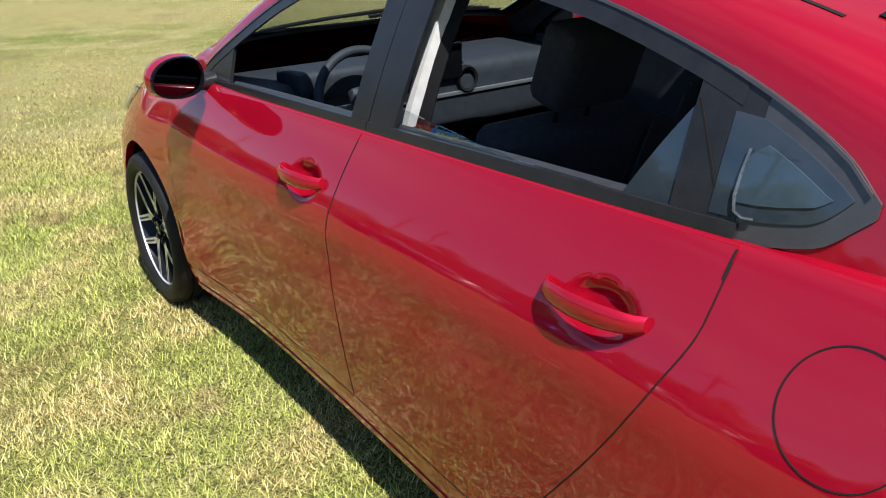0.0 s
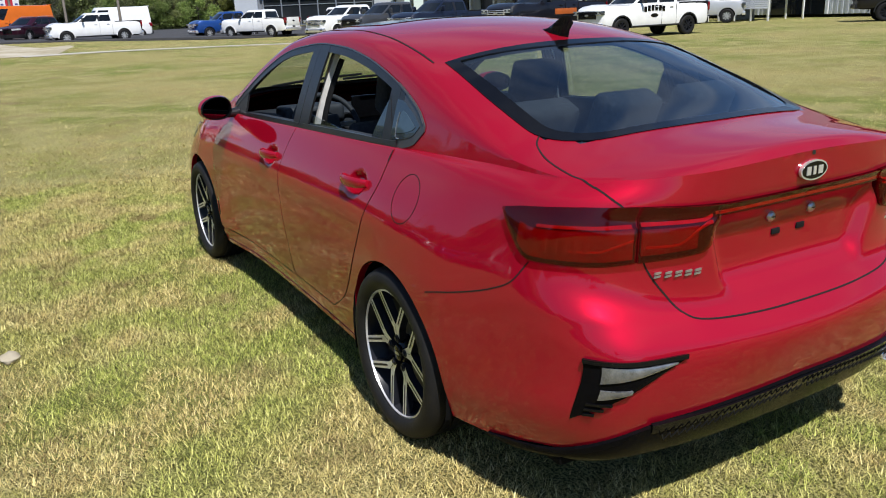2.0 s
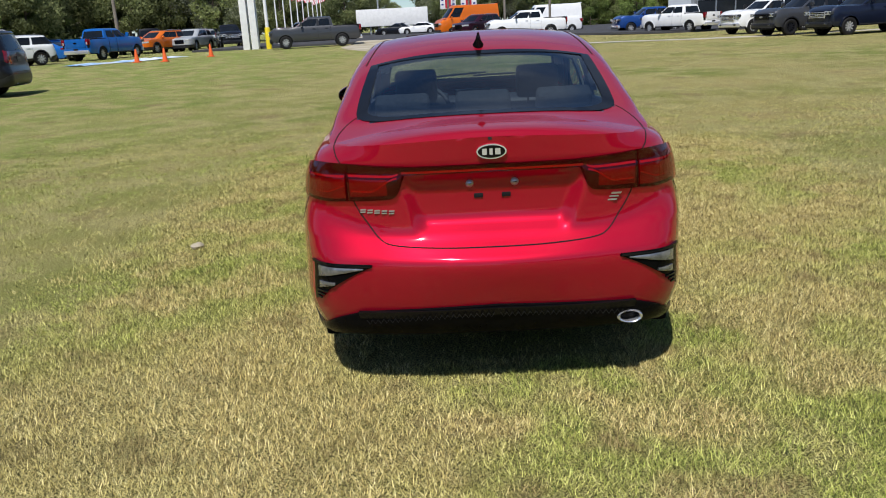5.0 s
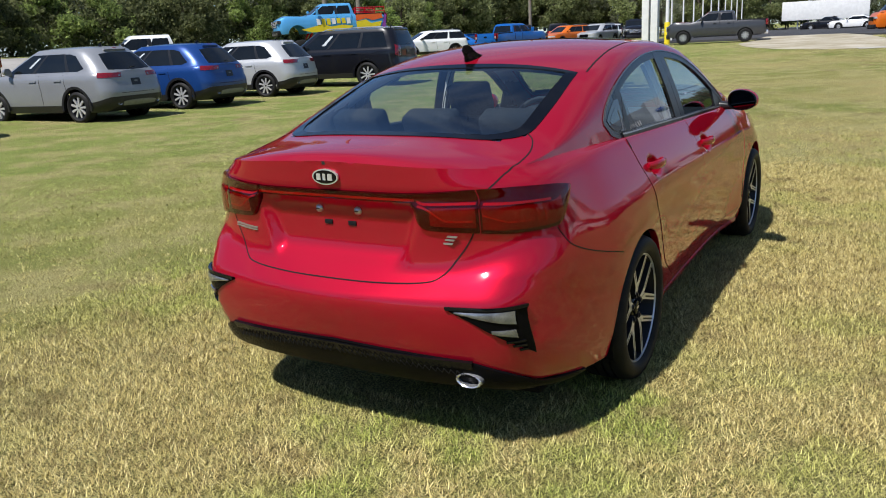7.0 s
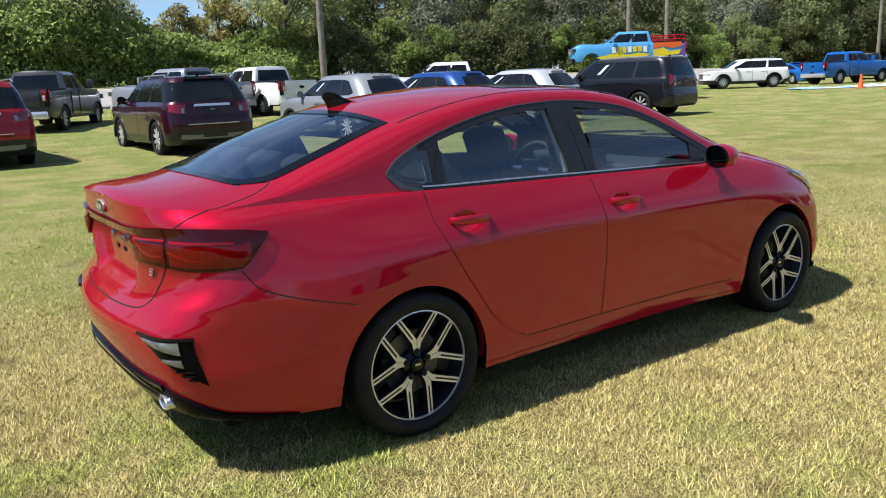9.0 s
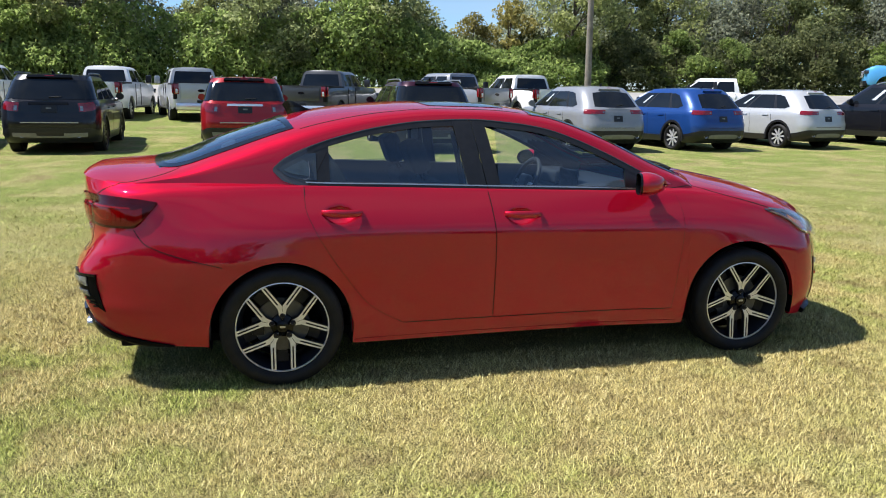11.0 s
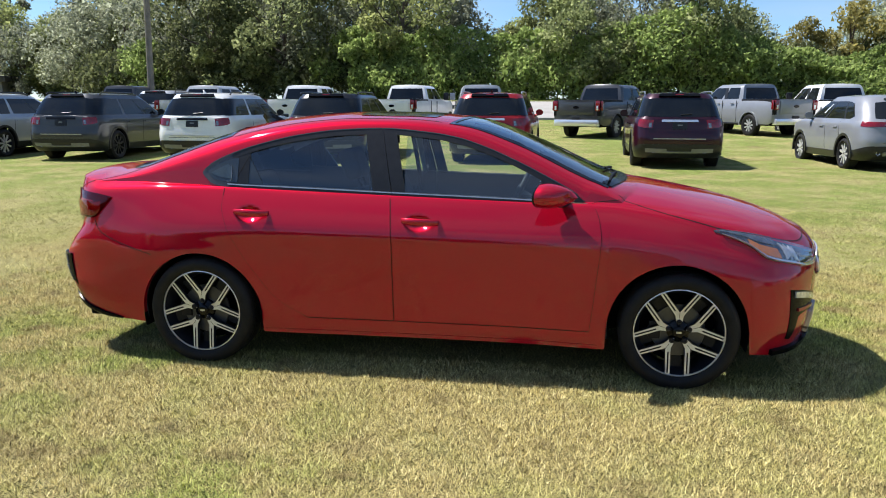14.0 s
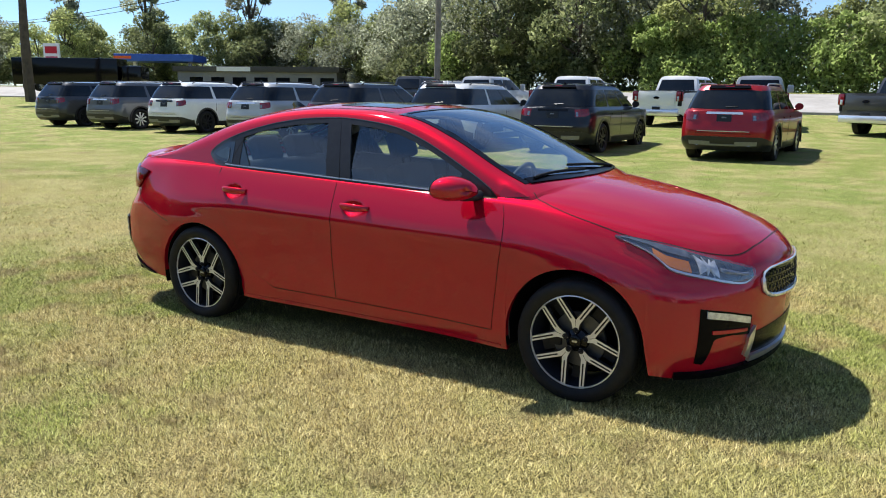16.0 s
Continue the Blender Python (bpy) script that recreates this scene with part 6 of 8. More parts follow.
    zm = belt + (H - belt) * .45
    for sgn in (1, -1):
        n = len(S["panes"])
        for k, (a, b) in enumerate(S["panes"]):
            s0, s1 = xs_s(a, zm, xf(zm), nr[0]), xs_s(b, zm, xf(zm), nr[0])
            if k == 0 and style == "suv":
                s0 = 1.40
            hi = (lambda q: H - .115 - .10 * max(0, .45 - q)) if style == "crossover" and k == 0 else (lambda q: H - .105)
            lo_ = (lambda q: belt + .045 + .12 * max(0, .5 - q)) if style == "crossover" and k == 0 else (lambda q: belt + .045)
            part("window", shell(cp, sgn * s0, sgn * s1, lo_, hi, .004, 10, 4), M_VGLASS, t)
        if style != "suv":
            s0 = xs_s(S["panes"][-1][0] + .14, zm, xf(zm), nr[0])
            part("window_paper", shell(cp, sgn * s0, sgn * (s0 + .045), lambda q: belt + .16, lambda q: H - .17, .0055, 2, 2, lip=.002), M_PAPER, t, "white price sheet in the window")
        for (a, b), (c, d) in zip(S["panes"], S["panes"][1:]):
            if style == "suv" and a < .6:
                continue
            s0, s1 = xs_s(b, zm, xf(zm), nr[0]), xs_s(c, zm, xf(zm), nr[0])
            part("pillar", shell(cp, sgn * s0, sgn * s1, lambda q: belt + .045, lambda q: H - .105, .005, 3, 4), M_TRIM, t)
        # tail lamp wrapped round the corner
        z0, z1, sa, sb, tilt_ = S["lamp"]
        lens = part("tail_lamp", shell(lowf, sgn * sa, sgn * sb, lambda q: z0 + max(tilt_, 0) * q * q + (z1 - z0) * .25 * max(0, q - .8), lambda q: z1 - (z1 - z0) * .12 * (1 - q), .006, 16, 4), M_LENSRED, t)
        part("reverse_lamp", shell(lowf, sgn * (sa + .04), sgn * (sa + .13), lambda q: z0 + .02, lambda q: z0 + (z1 - z0) * .60, .009, 5, 3, lip=.004), M_LAMPSILVER, lens)
        part("headlamp", shell(lowf, sgn * 3.45, sgn * 4.35, lambda q: S["nose"] - .20 + .03 * (1 - q), lambda q: S["nose"] - .06, .008, 12, 3), M_CLEAR, t)
        # lower cladding
        part("rear_bumper", shell(lowf, 0, sgn * 2.0, lambda q: low - .03, lambda q: S["clad"] - .06 * (1 - q) * (q > .98) - .10 * smoothstep(.62, 1, q), .010, 22, 5, lip=.03), M_TRIM, t)
        for wx in S["wheels"]:
            b = bmesh.new()
            grid_mesh(b, [[(wx + q * math.cos(a), sgn * (W / 2 * wd(R + .3) + o), R + q * math.sin(a)) for q, o in ((ar - .01, -.06), (ar - .008, .008), (ar + .05, .010), (ar + .056, -.02))] for a in [math.pi * (k / 18 * 1.1 - .05) for k in range(19)]])
            part("arch_trim", b, pnt if style == "large_suv" else M_TRIM, t)
            bg_wheel(wx, sgn, W, R, t, rim, .70)
        s0, s1 = xs_s(S["wheels"][0] + ar, .4, L, fx_), xs_s(S["wheels"][1] - ar, .4, L, fx_)
        part("sill", shell(lowf, sgn * s0, sgn * s1, lambda q: low - .03, lambda q: low + .13, .012, 8, 2, lip=.04), M_TRIM, t)
        for a, b_ in S["panes"][-2:]:
            s0 = xs_s(a - .05, .8, L, fx_)
            part("door_gap", shell(lowf, sgn * s0, sgn * (s0 + .0035), lambda q: low + .14, lambda q: belt - .02, .0025, 1, 6, lip=.002), M_GAP, t)
            s0 = xs_s(a + .06, .9, L, fx_)
            part("door_handle", shell(lowf, sgn * s0, sgn * (s0 + .07), lambda q: belt - .155, lambda q: belt - .125, .022, 5, 2, lip=.022), pnt, t)
        mxx = S["panes"][-1][1] + .02
        b = bmesh.new()
        yy = W / 2 * wd(belt) + .12
        rows = []
        for k in range(7):
            q = k / 6
            r_ = math.sqrt(max(.0, 1 - q ** 2.2)) if k < 6 else .03
            rows.append([(mxx + .15 * q, sgn * (yy + .10 * r_ * math.cos(a)), belt + .10 + .085 * r_ * math.sin(a)) for a in [2 * math.pi * p / 14 for p in range(15)]])
        grid_mesh(b, rows)
        b.faces.new([b.verts.new(p) for p in rows[0][:-1]])
        tube(b, [(mxx + .09, sgn * (yy - .16), belt + .01), (mxx + .07, sgn * yy, belt + .05)], .03, 6)
        part("door_mirror", weld(b), M_TRIM if colour in ("white", "silver", "black", "grey", "dark grey") else pnt, t)
        if style != "crossover":
            b = bmesh.new()
            yy = W / 2 * wd(H) + .015
            tube(b, [(xr(H) + .16, sgn * yy, H - .005), (xr(H) + .26, sgn * yy, H + .05), (xr(H) + .9, sgn * yy, H + .06), (xf1 - .55, sgn * yy, H + .055), (xf1 - .34, sgn * yy, H - .005)], .017, 6)
            part("roof_rail", b, M_TRIM if rim is M_ALLOYDARK or colour in ("silver", "white") else M_SATIN, t)
    # tailgate details
    if style == "suv":
        part("tailgate_bar", shell(lowf, -.62, .62, lambda q: 1.070, lambda q: 1.120, .020, 12, 2, lip=.018), M_CHROME if rim is M_ALLOY else M_BLACKGLOSS, t, "bar across the tailgate")
        part("bright_strip", shell(lowf, -.86, .86, lambda q: .690, lambda q: .708, .016, 12, 1, lip=.012), M_SATIN, t)
        for sgn in (1, -1):
            part("skid_panel", shell(lowf, sgn * .42, sgn * 1.15, lambda q: .385 + .02 * q, lambda q: .475 + .01 * q, .020, 8, 2, lip=.02), M_SKID, t)
        part("skid_panel", shell(lowf, -.44, .44, lambda q: .385, lambda q: .42, .020, 8, 2, lip=.02), M_SKID, t)
    elif style == "crossover":
        part("skid_panel", shell(lowf, -.95, .95, lambda q: .37, lambda q: .475 - .03 * (2 * q - 1) ** 4, .022, 14, 3, lip=.02), M_SKID, t, "silver lower skid panel")
    for sgn in (1, -1):
        b = bmesh.new()
        lathe(b, [(.028, .10), (.036, -.015), (.046, -.02), (.046, .10)], 14, "x", (xr(.40) - .02, sgn * .56, .425))
        part("exhaust_tip", b, M_CHROME, t)
    zp = S["plate"]
    part("dealer_plate", shell(lowf, -.24, .24, lambda q: zp - .075, lambda q: zp + .075, .012, 4, 2, lip=.012), M_PLATE, t, "black dealer plate")
    part("plate_text", shell(lowf, -.08, .08, lambda q: zp + .0, lambda q: zp + .03, .015, 4, 2, lip=.003), M_SKID, t)
    part("tailgate_gap", shell(lowf, -.92, .92, lambda q: S["clad"] + .068, lambda q: S["clad"] + .076, .0025, 12, 1, lip=.002), M_GAP, t)
    sp = part("roof_spoiler", shell(cp, -1.02, 1.02, lambda q: H - .075, lambda q: H - .02, .045, 14, 3, lip=.05), M_BLACKGLOSS if style == "suv" else pnt, t)
    part("brake_light", shell(cp, -.22, .22, lambda q: H - .052, lambda q: H - .040, .047, 4, 1, lip=.004), M_LENSRED, sp)
    b = bmesh.new()
    zw = g0 + .05
    tube(b, [cp(-.02, zw) + Vector((-.015, 0, 0)), cp(-.25, zw + .012) + Vector((-.015, 0, 0)), cp(-.45, zw + .02) + Vector((-.012, 0, 0))], .010, 6)
    part("rear_wiper", b, M_TRIM, t)
    b = bmesh.new()
    tube(b, [(xr(H) + .32, 0, H + .04), (xr(H) + .26, 0, H + .10)], [.035, .010], 8)
    part("roof_aerial", b, M_BLACKGLOSS if colour != "white" else pnt, t)
    for sgn in (1, -1):
        part("grille", shell(lowf, sgn * 4.35, sgn * 5.0, lambda q: S["nose"] - .40, lambda q: S["nose"] - .09, .010, 8, 3), M_BLACKGLOSS, t)
        part("front_bumper", shell(lowf, sgn * 3.1, sgn * 5.0, lambda q: low - .02, lambda q: low + .22, .012, 14, 3, lip=.03), M_TRIM, t)
    bm = bmesh.new()
    box(bm, (.35, -W * .40, low - .04), (L - .4, W * .40, low + .25))
    for wx in S["wheels"]:
        box(bm, (wx - ar, -W * .34, low), (wx + ar, W * .34, R + ar + .01))
    part("chassis", bm, M_UNDER, t)
    return t


def vehicle(style, colour, label, m, rim=None, category="car", cladding=None, stripe=None, front=True):
    """A parked vehicle: x forward from its rear bumper, resting on its wheels at z 0."""
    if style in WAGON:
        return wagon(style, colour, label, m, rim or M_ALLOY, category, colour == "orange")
    S = STYLE[style]
    L, W, H, belt, low, R = S["L"], S["W"], S["H"], S["belt"], S["low"], S["R"]
    pnt = car_paint(colour)
    rim = rim or M_ALLOY
    kind = {"pickup": "pickup_truck", "lifted": "lifted_pickup_truck", "coupe": "parked_coupe", "van": "delivery_van"}[style]
    t = thing(kind, label, category, m, "parked vehicles")
    cab = S["cab"]
    bed = S.get("bed", 0)
    nose = S["nose"]
    ztop = curve((0, belt - (.04 if not bed else 0)), (.2, belt), (cab[3] - .12, belt), (cab[3] + .35, belt - .06), (L - .5, nose + .12), (L - .12, nose), (L, nose - .10))
    half = curve((0, .40 * W), (.05, .455 * W), (.22, .49 * W), (.6, .5 * W), (L - .9, .5 * W), (L - .35, .475 * W), (L - .1, .43 * W), (L, .37 * W))
    xs = [0, .025, .06, .12, .22, .4] + list(np.arange(.6, L - .5, .22)) + [L - .4, L - .22, L - .12, L - .05, L]
    ar = R + .065
    for wx in S["wheels"]:
        xs = [x for x in xs if abs(x - wx) > ar + .03] + [wx + ar * math.cos(math.pi * k / 14) for k in range(15)] + [wx + ar + .005, wx - ar - .005]
    xs = sorted(xs)
    fr = [0, .10, .30, .52, .74, .90, 1.0]
    ys = [.955, .985, 1.0, 1.0, .985, .955, .90]
    secs = []
    for x in xs:
        zb = low + (.06 if x < .15 or x > L - .15 else 0)
        z0 = zb
        for wx in S["wheels"]:
            d = ar * ar - (x - wx) ** 2
            if d >= -1e-9:
                z0 = max(zb, R + math.sqrt(max(d, 0)))
        zt = ztop(x)
        col = []
        for f in [0, .12, .3, .5, .7, .86, 1.0]:
            z = z0 + (zt - z0) * f
            g = (z - zb) / (zt - zb)
            yy = half(x) * np.interp(g, fr, ys)
            col.append((x, yy, z))
        secs.append(col)
    bm = bmesh.new()
    for sgn in (1, -1):
        rows = [[(x, sgn * y, z) for x, y, z in c] for c in secs]
        grid_mesh(bm, rows)
    for c in (secs[0], secs[-1]):
        grid_mesh(bm, [[(x, y, z), (x + (-.03 if x == 0 else .04) * 1, y * .5, z), (x + (-.04 if x == 0 else .06), 0, z), (x + (-.03 if x == 0 else .04), -y * .5, z), (x, -y, z)] for x, y, z in c])
    tops = [c[-1] for c in secs if not bed or c[0][0] > bed - .001]
    grid_mesh(bm, [[(x, y, z), (x, y * .6, z + .025), (x, 0, z + .03), (x, -y * .6, z + .025), (x, -y, z)] for x, y, z in tops])
    body_ = part("body", weld(bm, 1e-4), pnt, t)
    if bed:
        bm = bmesh.new()
        zf = low + .35
        rl = [(bed - .02, half(.6) * .88), (.07, half(.6) * .86)]
        box(bm, (.06, -rl[0][1], zf - .04), (bed, rl[0][1], zf))
        for s in (1, -1):
            box(bm, (.05, s * rl[0][1] - .05, zf), (bed, s * rl[0][1] + .05, belt + .012), .012)
        box(bm, (.0, -half(.2) * .93, zf), (.07, half(.2) * .93, belt + .012), .012)
        part("load_bed", bm, M_PLASTIC, t)
        b = bmesh.new()
        box(b, (-.045, -.70, belt - .52), (-.03, .70, belt - .06), .01)
        part("tailgate", b, pnt, t)
    # cabin
    xr0, xr1, xf1, xf0 = cab
    zr = [0, .10, .5, .84, 1.0]
    cz = [belt - .03 + (H - belt - .02) * f for f in zr]
    tumb = [.90, .885, .825, .775, .71]
    marks = sorted({xr0, xf0} | {a for p in S["pillars"] for a in p})
    ns = []
    for k in range(41):
        ns.append(k / 40)
    mid_z = belt + (H - belt) * .45
    xr_at = lambda f: xr0 + (xr1 - xr0) * f**1.3
    xf_at = lambda f: xf0 + (xf1 - xf0) * f**.92
    ss = sorted(set([0, .02, 1, .98] + [(a - xr_at(.5)) / (xf_at(.5) - xr_at(.5)) for p in S["pillars"] for a in p]))
    ss = [s for s in ss if 0 <= s <= 1]
    dense = []
    for a, b in zip(ss, ss[1:]):
        k = max(1, int((b - a) / .09))
        dense += [a + (b - a) * q / k for q in range(k)]
    dense.append(1.0)
    spans = [((a - xr_at(.5)) / (xf_at(.5) - xr_at(.5)), (b - xr_at(.5)) / (xf_at(.5) - xr_at(.5))) for a, b in S["pillars"]]
    grid = []
    for s in dense:
        col = []
        for f, z, tb in zip(zr, cz, tumb):
            x = xr_at(f) + (xf_at(f) - xr_at(f)) * s
            taper = 1 - .06 * smoothstep(.75, 1, s) - .05 * smoothstep(.1, 0, s)
            col.append((x, W / 2 * tb * taper, z))
        grid.append(col)
    bm = bmesh.new()
    glass = {}
    for i in range(len(dense) - 1):
        mid = (dense[i] + dense[i + 1]) / 2
        sp = next((k for k, (a, b) in enumerate(spans) if a < mid < b), None)
        for j in range(4):
            for sgn in (1, -1):
                q = [(p[0], sgn * p[1], p[2]) for p in (grid[i][j], grid[i + 1][j], grid[i + 1][j + 1], grid[i][j + 1])]
                if sp is not None and j in (1, 2):
                    g = glass.setdefault((sp, sgn), bmesh.new())
                    g.faces.new([g.verts.new(p) for p in q])
                else:
                    bm.faces.new([bm.verts.new(p) for p in q])
    roof = [[(x, y, z), (x, y * .88, z + .035), (x, y * .5, z + .055), (x, 0, z + .06), (x, -y * .5, z + .055), (x, -y * .88, z + .035), (x, -y, z)] for x, y, z in [g[-1] for g in grid]]
    grid_mesh(bm, roof)
    for e, nm in ((grid[0], "rear_window"), (grid[-1], "windscreen")):
        bulge = -.05 if nm == "rear_window" else .12
        row = lambda p: [(p[0] + bulge * (1 - (k / 3) ** 2), p[1] * k / 3 * 1.0, p[2]) for k in (3, 2.6, 1.5, 0, -1.5, -2.6, -3)]
        R_ = [row(p) for p in e]
        g = bmesh.new()
        blank = style == "van" and nm == "rear_window"
        for j in range(4):
            for k in range(6):
                q = [R_[j][k], R_[j][k + 1], R_[j + 1][k + 1], R_[j + 1][k]]
                tgt = g if (j in (1, 2) and 1 <= k <= 4 and not blank) else bm
                tgt.faces.new([tgt.verts.new(p) for p in q])
        grid_mesh(bm, [R_[-1], roof[0] if nm == "rear_window" else roof[-1]])
        if not blank:
            part(nm, weld(g, 1e-4), M_VGLASS, t)
        else:
            g.free()
    part("cabin", weld(bm, 1e-4), pnt, t)
    for g in glass.values():
        part("window", weld(g, 1e-4), M_VGLASS, t)
    # dark pillars between panes, lower cladding
    for a, b in zip(S["pillars"], S["pillars"][1:]):
        for sgn in (1, -1):
            bm = bmesh.new()
            rows = []
            for f, z, tb in list(zip(zr, cz, tumb))[1:4]:
                rows.append([(x + (xr_at(f) - xr_at(.5)) * .5, sgn * (W / 2 * tb + .006), z) for x in (a[1] - .02, b[0] + .02)])
            grid_mesh(bm, rows)
            part("pillar", bm, M_TRIM, t)
    clad = cladding or M_TRIM
    for sgn in (1, -1):
        bm = bmesh.new()
        x0, x1 = S["wheels"][0] + ar, S["wheels"][1] - ar
        box(bm, (x0, sgn * W * .482 - .03, low - .02), (x1, sgn * W * .482 + .03, S["clad"]), .02)
        part("sill", bm, clad, t)
    bm = bmesh.new()
    box(bm, (-.09, -W * .43, low - .02), (.16, W * .43, S["clad"] + .18), .05)
    part("rear_bumper", bm, M_CHROME if bed and rim is M_ALLOY else clad, t, "")
    bm = bmesh.new()
    box(bm, (L - .14, -W * .42, low - .04), (L + .07, W * .42, S["clad"] + .16), .05)
    shiny = bed and colour in ("white", "silver", "blue", "steel", "bright blue")
    fb = part("front_bumper", bm, M_CHROME if shiny else clad, t)
    part("lower_valance", B(((L - .10, -W * .40, low - .10), (L + .05, W * .40, low + .03), .03)), M_PLASTIC, fb)
    for sgn in (1, -1):
        part("fog_lamp", B(((L + .05, sgn * W * .31 - .09, low + .06), (L + .085, sgn * W * .31 + .09, low + .15), .012)), M_LAMPHOUSE, fb)
    for wx in S["wheels"]:
        for sgn in (1, -1):
            if bed:
                bm = bmesh.new()
                rows = []
                for k in range(15):
                    a = math.pi * k / 14
                    rows.append([(wx + q * math.cos(a), sgn * (half(wx) + o), R + q * math.sin(a)) for q, o in ((ar - .005, -.05), (ar - .005, .008), (ar + .05, .008), (ar + .055, -.02))])
                grid_mesh(bm, rows)
                part("arch_trim", bm, clad if style == "lifted" or rim is M_ALLOYDARK else pnt, t)
            bg_wheel(wx, sgn, W, R, t, rim)
    bm = bmesh.new()
    box(bm, (.3, -W * .40, low - .05), (L - .3, W * .40, low + .25))
    for wx in S["wheels"]:
        box(bm, (wx - ar, -W * .30, low), (wx + ar, W * .30, R + ar + .01))
    part("chassis", bm, M_UNDER, t)
    # lamps, plate, badges
    lz0, lz1, lw = S["lamp"]
    for sgn in (1, -1):
        bm = bmesh.new()
        hw = W * .455
        box(bm, (-.045, sgn * (hw - lw / 2) - lw / 2, lz0), (.05, sgn * (hw - lw / 2) + lw / 2, lz1), .018)
        box(bm, (.0, sgn * (W * .478) - .03, lz0 + .02), (.30 if not bed else .10, sgn * (W * .478) + .018, lz1 - .01), .015)
        part("tail_lamp", bm, M_LENSRED, t)
        bm = bmesh.new()
        box(bm, (-.05, sgn * (hw - lw * .55) - lw * .22, lz0 + .03), (-.043, sgn * (hw - lw * .55) + lw * .22, lz0 + (lz1 - lz0) * .5), .002)
        part("reverse_lamp", bm, M_CLEAR, t)
        bm = bmesh.new()
        box(bm, (L - .16, sgn * W * .37 - .22, nose - .24), (L + .045, sgn * W * .37 + .14, nose - .07), .03)
        hl_ = part("headlamp", bm, M_LAMPHOUSE if bed else M_CLEAR, t)
        if bed:
            yl = sgn * W * .37
            part("light_guide", B(((L + .03, yl - .21, nose - .115), (L + .056, yl + .13, nose - .075), .006)), M_CLEAR, hl_)
            part("light_guide", B(((L + .03, yl - .21, nose - .235), (L + .056, yl + .13, nose - .20), .006)), M_CLEAR, hl_)
            part("reflector", B(((L + .03, yl - .11, nose - .19), (L + .054, yl + .03, nose - .125), .02)), M_CLEAR, hl_)
        bm = bmesh.new()
        mx = xf0 - .42
        box(bm, (mx, sgn * (W / 2 + .10) - .11, belt + .01), (mx + .11, sgn * (W / 2 + .10) + .11, belt + (.30 if bed else .18)), .04)
        part("door_mirror", bm, pnt if colour not in ("white",) else M_TRIM, t)
        if S["rails"]:
            bm = bmesh.new()
            yy = W / 2 * .68
            tube(bm, [(xr1 + .05, sgn * yy, H + .0), (xr1 + .2, sgn * yy, H + .05), (xf1 - .3, sgn * yy, H + .055), (xf1 - .12, sgn * yy, H + .0)], .018, 6)
            part("roof_rail", bm, M_TRIM if rim is M_ALLOYDARK else M_SATIN, t)
        for a, b in S["pillars"][-2:]:
            bm = bmesh.new()
            xh = a + .12
            box(bm, (xh, sgn * (W / 2 * 1.0) - .012, belt - .15), (xh + .18, sgn * (W / 2) + .022, belt - .118), .008)
            part("door_handle", bm, pnt, t)
            bm = bmesh.new()
            box(bm, (a - .055, sgn * (W / 2) - .02, S["clad"] + .02), (a - .047, sgn * (W / 2) + .003, belt - .04))
            part("door_gap", bm, M_GAP, t)
    bm = bmesh.new()
    box(bm, (-.062, -.155, S["plate"] - .08), (-.045, .155, S["plate"] + .08), .004)
    part("dealer_plate", bm, M_PLATE, t)
    bm = bmesh.new()
    box(bm, (L - .02, -W * .27, nose - .40), (L + .065, W * .27, nose - .09), .03)
    gr = part("grille", bm, M_BLACKGLOSS if colour != "silver" else M_SATIN, t)
    if bed:
        bright = M_CHROME if rim is M_ALLOY else M_PLASTIC
        for k in range(4):
            part("grille_bar", B(((L + .06, -W * .255, nose - .375 + .075 * k), (L + .09, W * .255, nose - .345 + .075 * k), .008)), bright, gr)
        for sgn in (1, -1):
            part("grille_side", B(((L + .055, sgn * W * .262 - .025, nose - .40), (L + .085, sgn * W * .262 + .025, nose - .09), .01)), bright, gr)
        bm = bmesh.new()
        prism(bm, [(.115 * math.cos(a), .046 * math.sin(a)) for a in [2 * math.pi * k / 20 for k in range(20)]], .02, Matrix.Translation((L + .085, 0, nose - .25)) @ Matrix(((0, 0, 1, 0), (1, 0, 0, 0), (0, 1, 0, 0), (0, 0, 0, 1))))
        part("badge", bm, M_SATIN, gr)
        bm = bmesh.new()
        grid_mesh(bm, [[(x, y, ztop(x) + .025 + .035 * (1 - (abs(y) / (W * .30)) ** 4) * smoothstep(0, .25, L - .15 - x)) for y in np.linspace(-W * .30, W * .30, 9)] for x in np.linspace(cab[3] + .1, L - .15, 10)])
        part("bonnet_bulge", bm, pnt, t)
    if not bed:
        bm = bmesh.new()
        box(bm, (-.06, -.34, lz1 + .015 if style == "suv" else lz0 + .02), (-.035, .34, lz1 + .05 if style == "suv" else lz0 + .05), .006)
        part("bright_bar", bm, M_SATIN if style == "suv" else pnt, t)
        bm = bmesh.new()
        box(bm, (xr1 - .16, -W * .30, H - .02), (xr1 + .12, W * .30, H + .035), .02)
        part("roof_spoiler", bm, pnt, t)
        for s in (1, -1):
            bm = bmesh.new()
            lathe(bm, [(.03, .02), (.045, -.10), (.038, -.105), (.03, -.02)], 12, "x", (0, s * .52, low + .06))
            part("exhaust_tip", bm, M_CHROME, t)
    else:
        bm = bmesh.new()
        prism(bm, [(.12 * math.cos(a), .05 * math.sin(a)) for a in [2 * math.pi * k / 20 for k in range(20)]], .012, Matrix.Translation((-.046, 0, belt - .25)) @ Matrix(((0, 0, -1, 0), (-1, 0, 0, 0), (0, 1, 0, 0), (0, 0, 0, 1))))
        part("badge", bm, M_BLACKGLOSS, t)
    return t


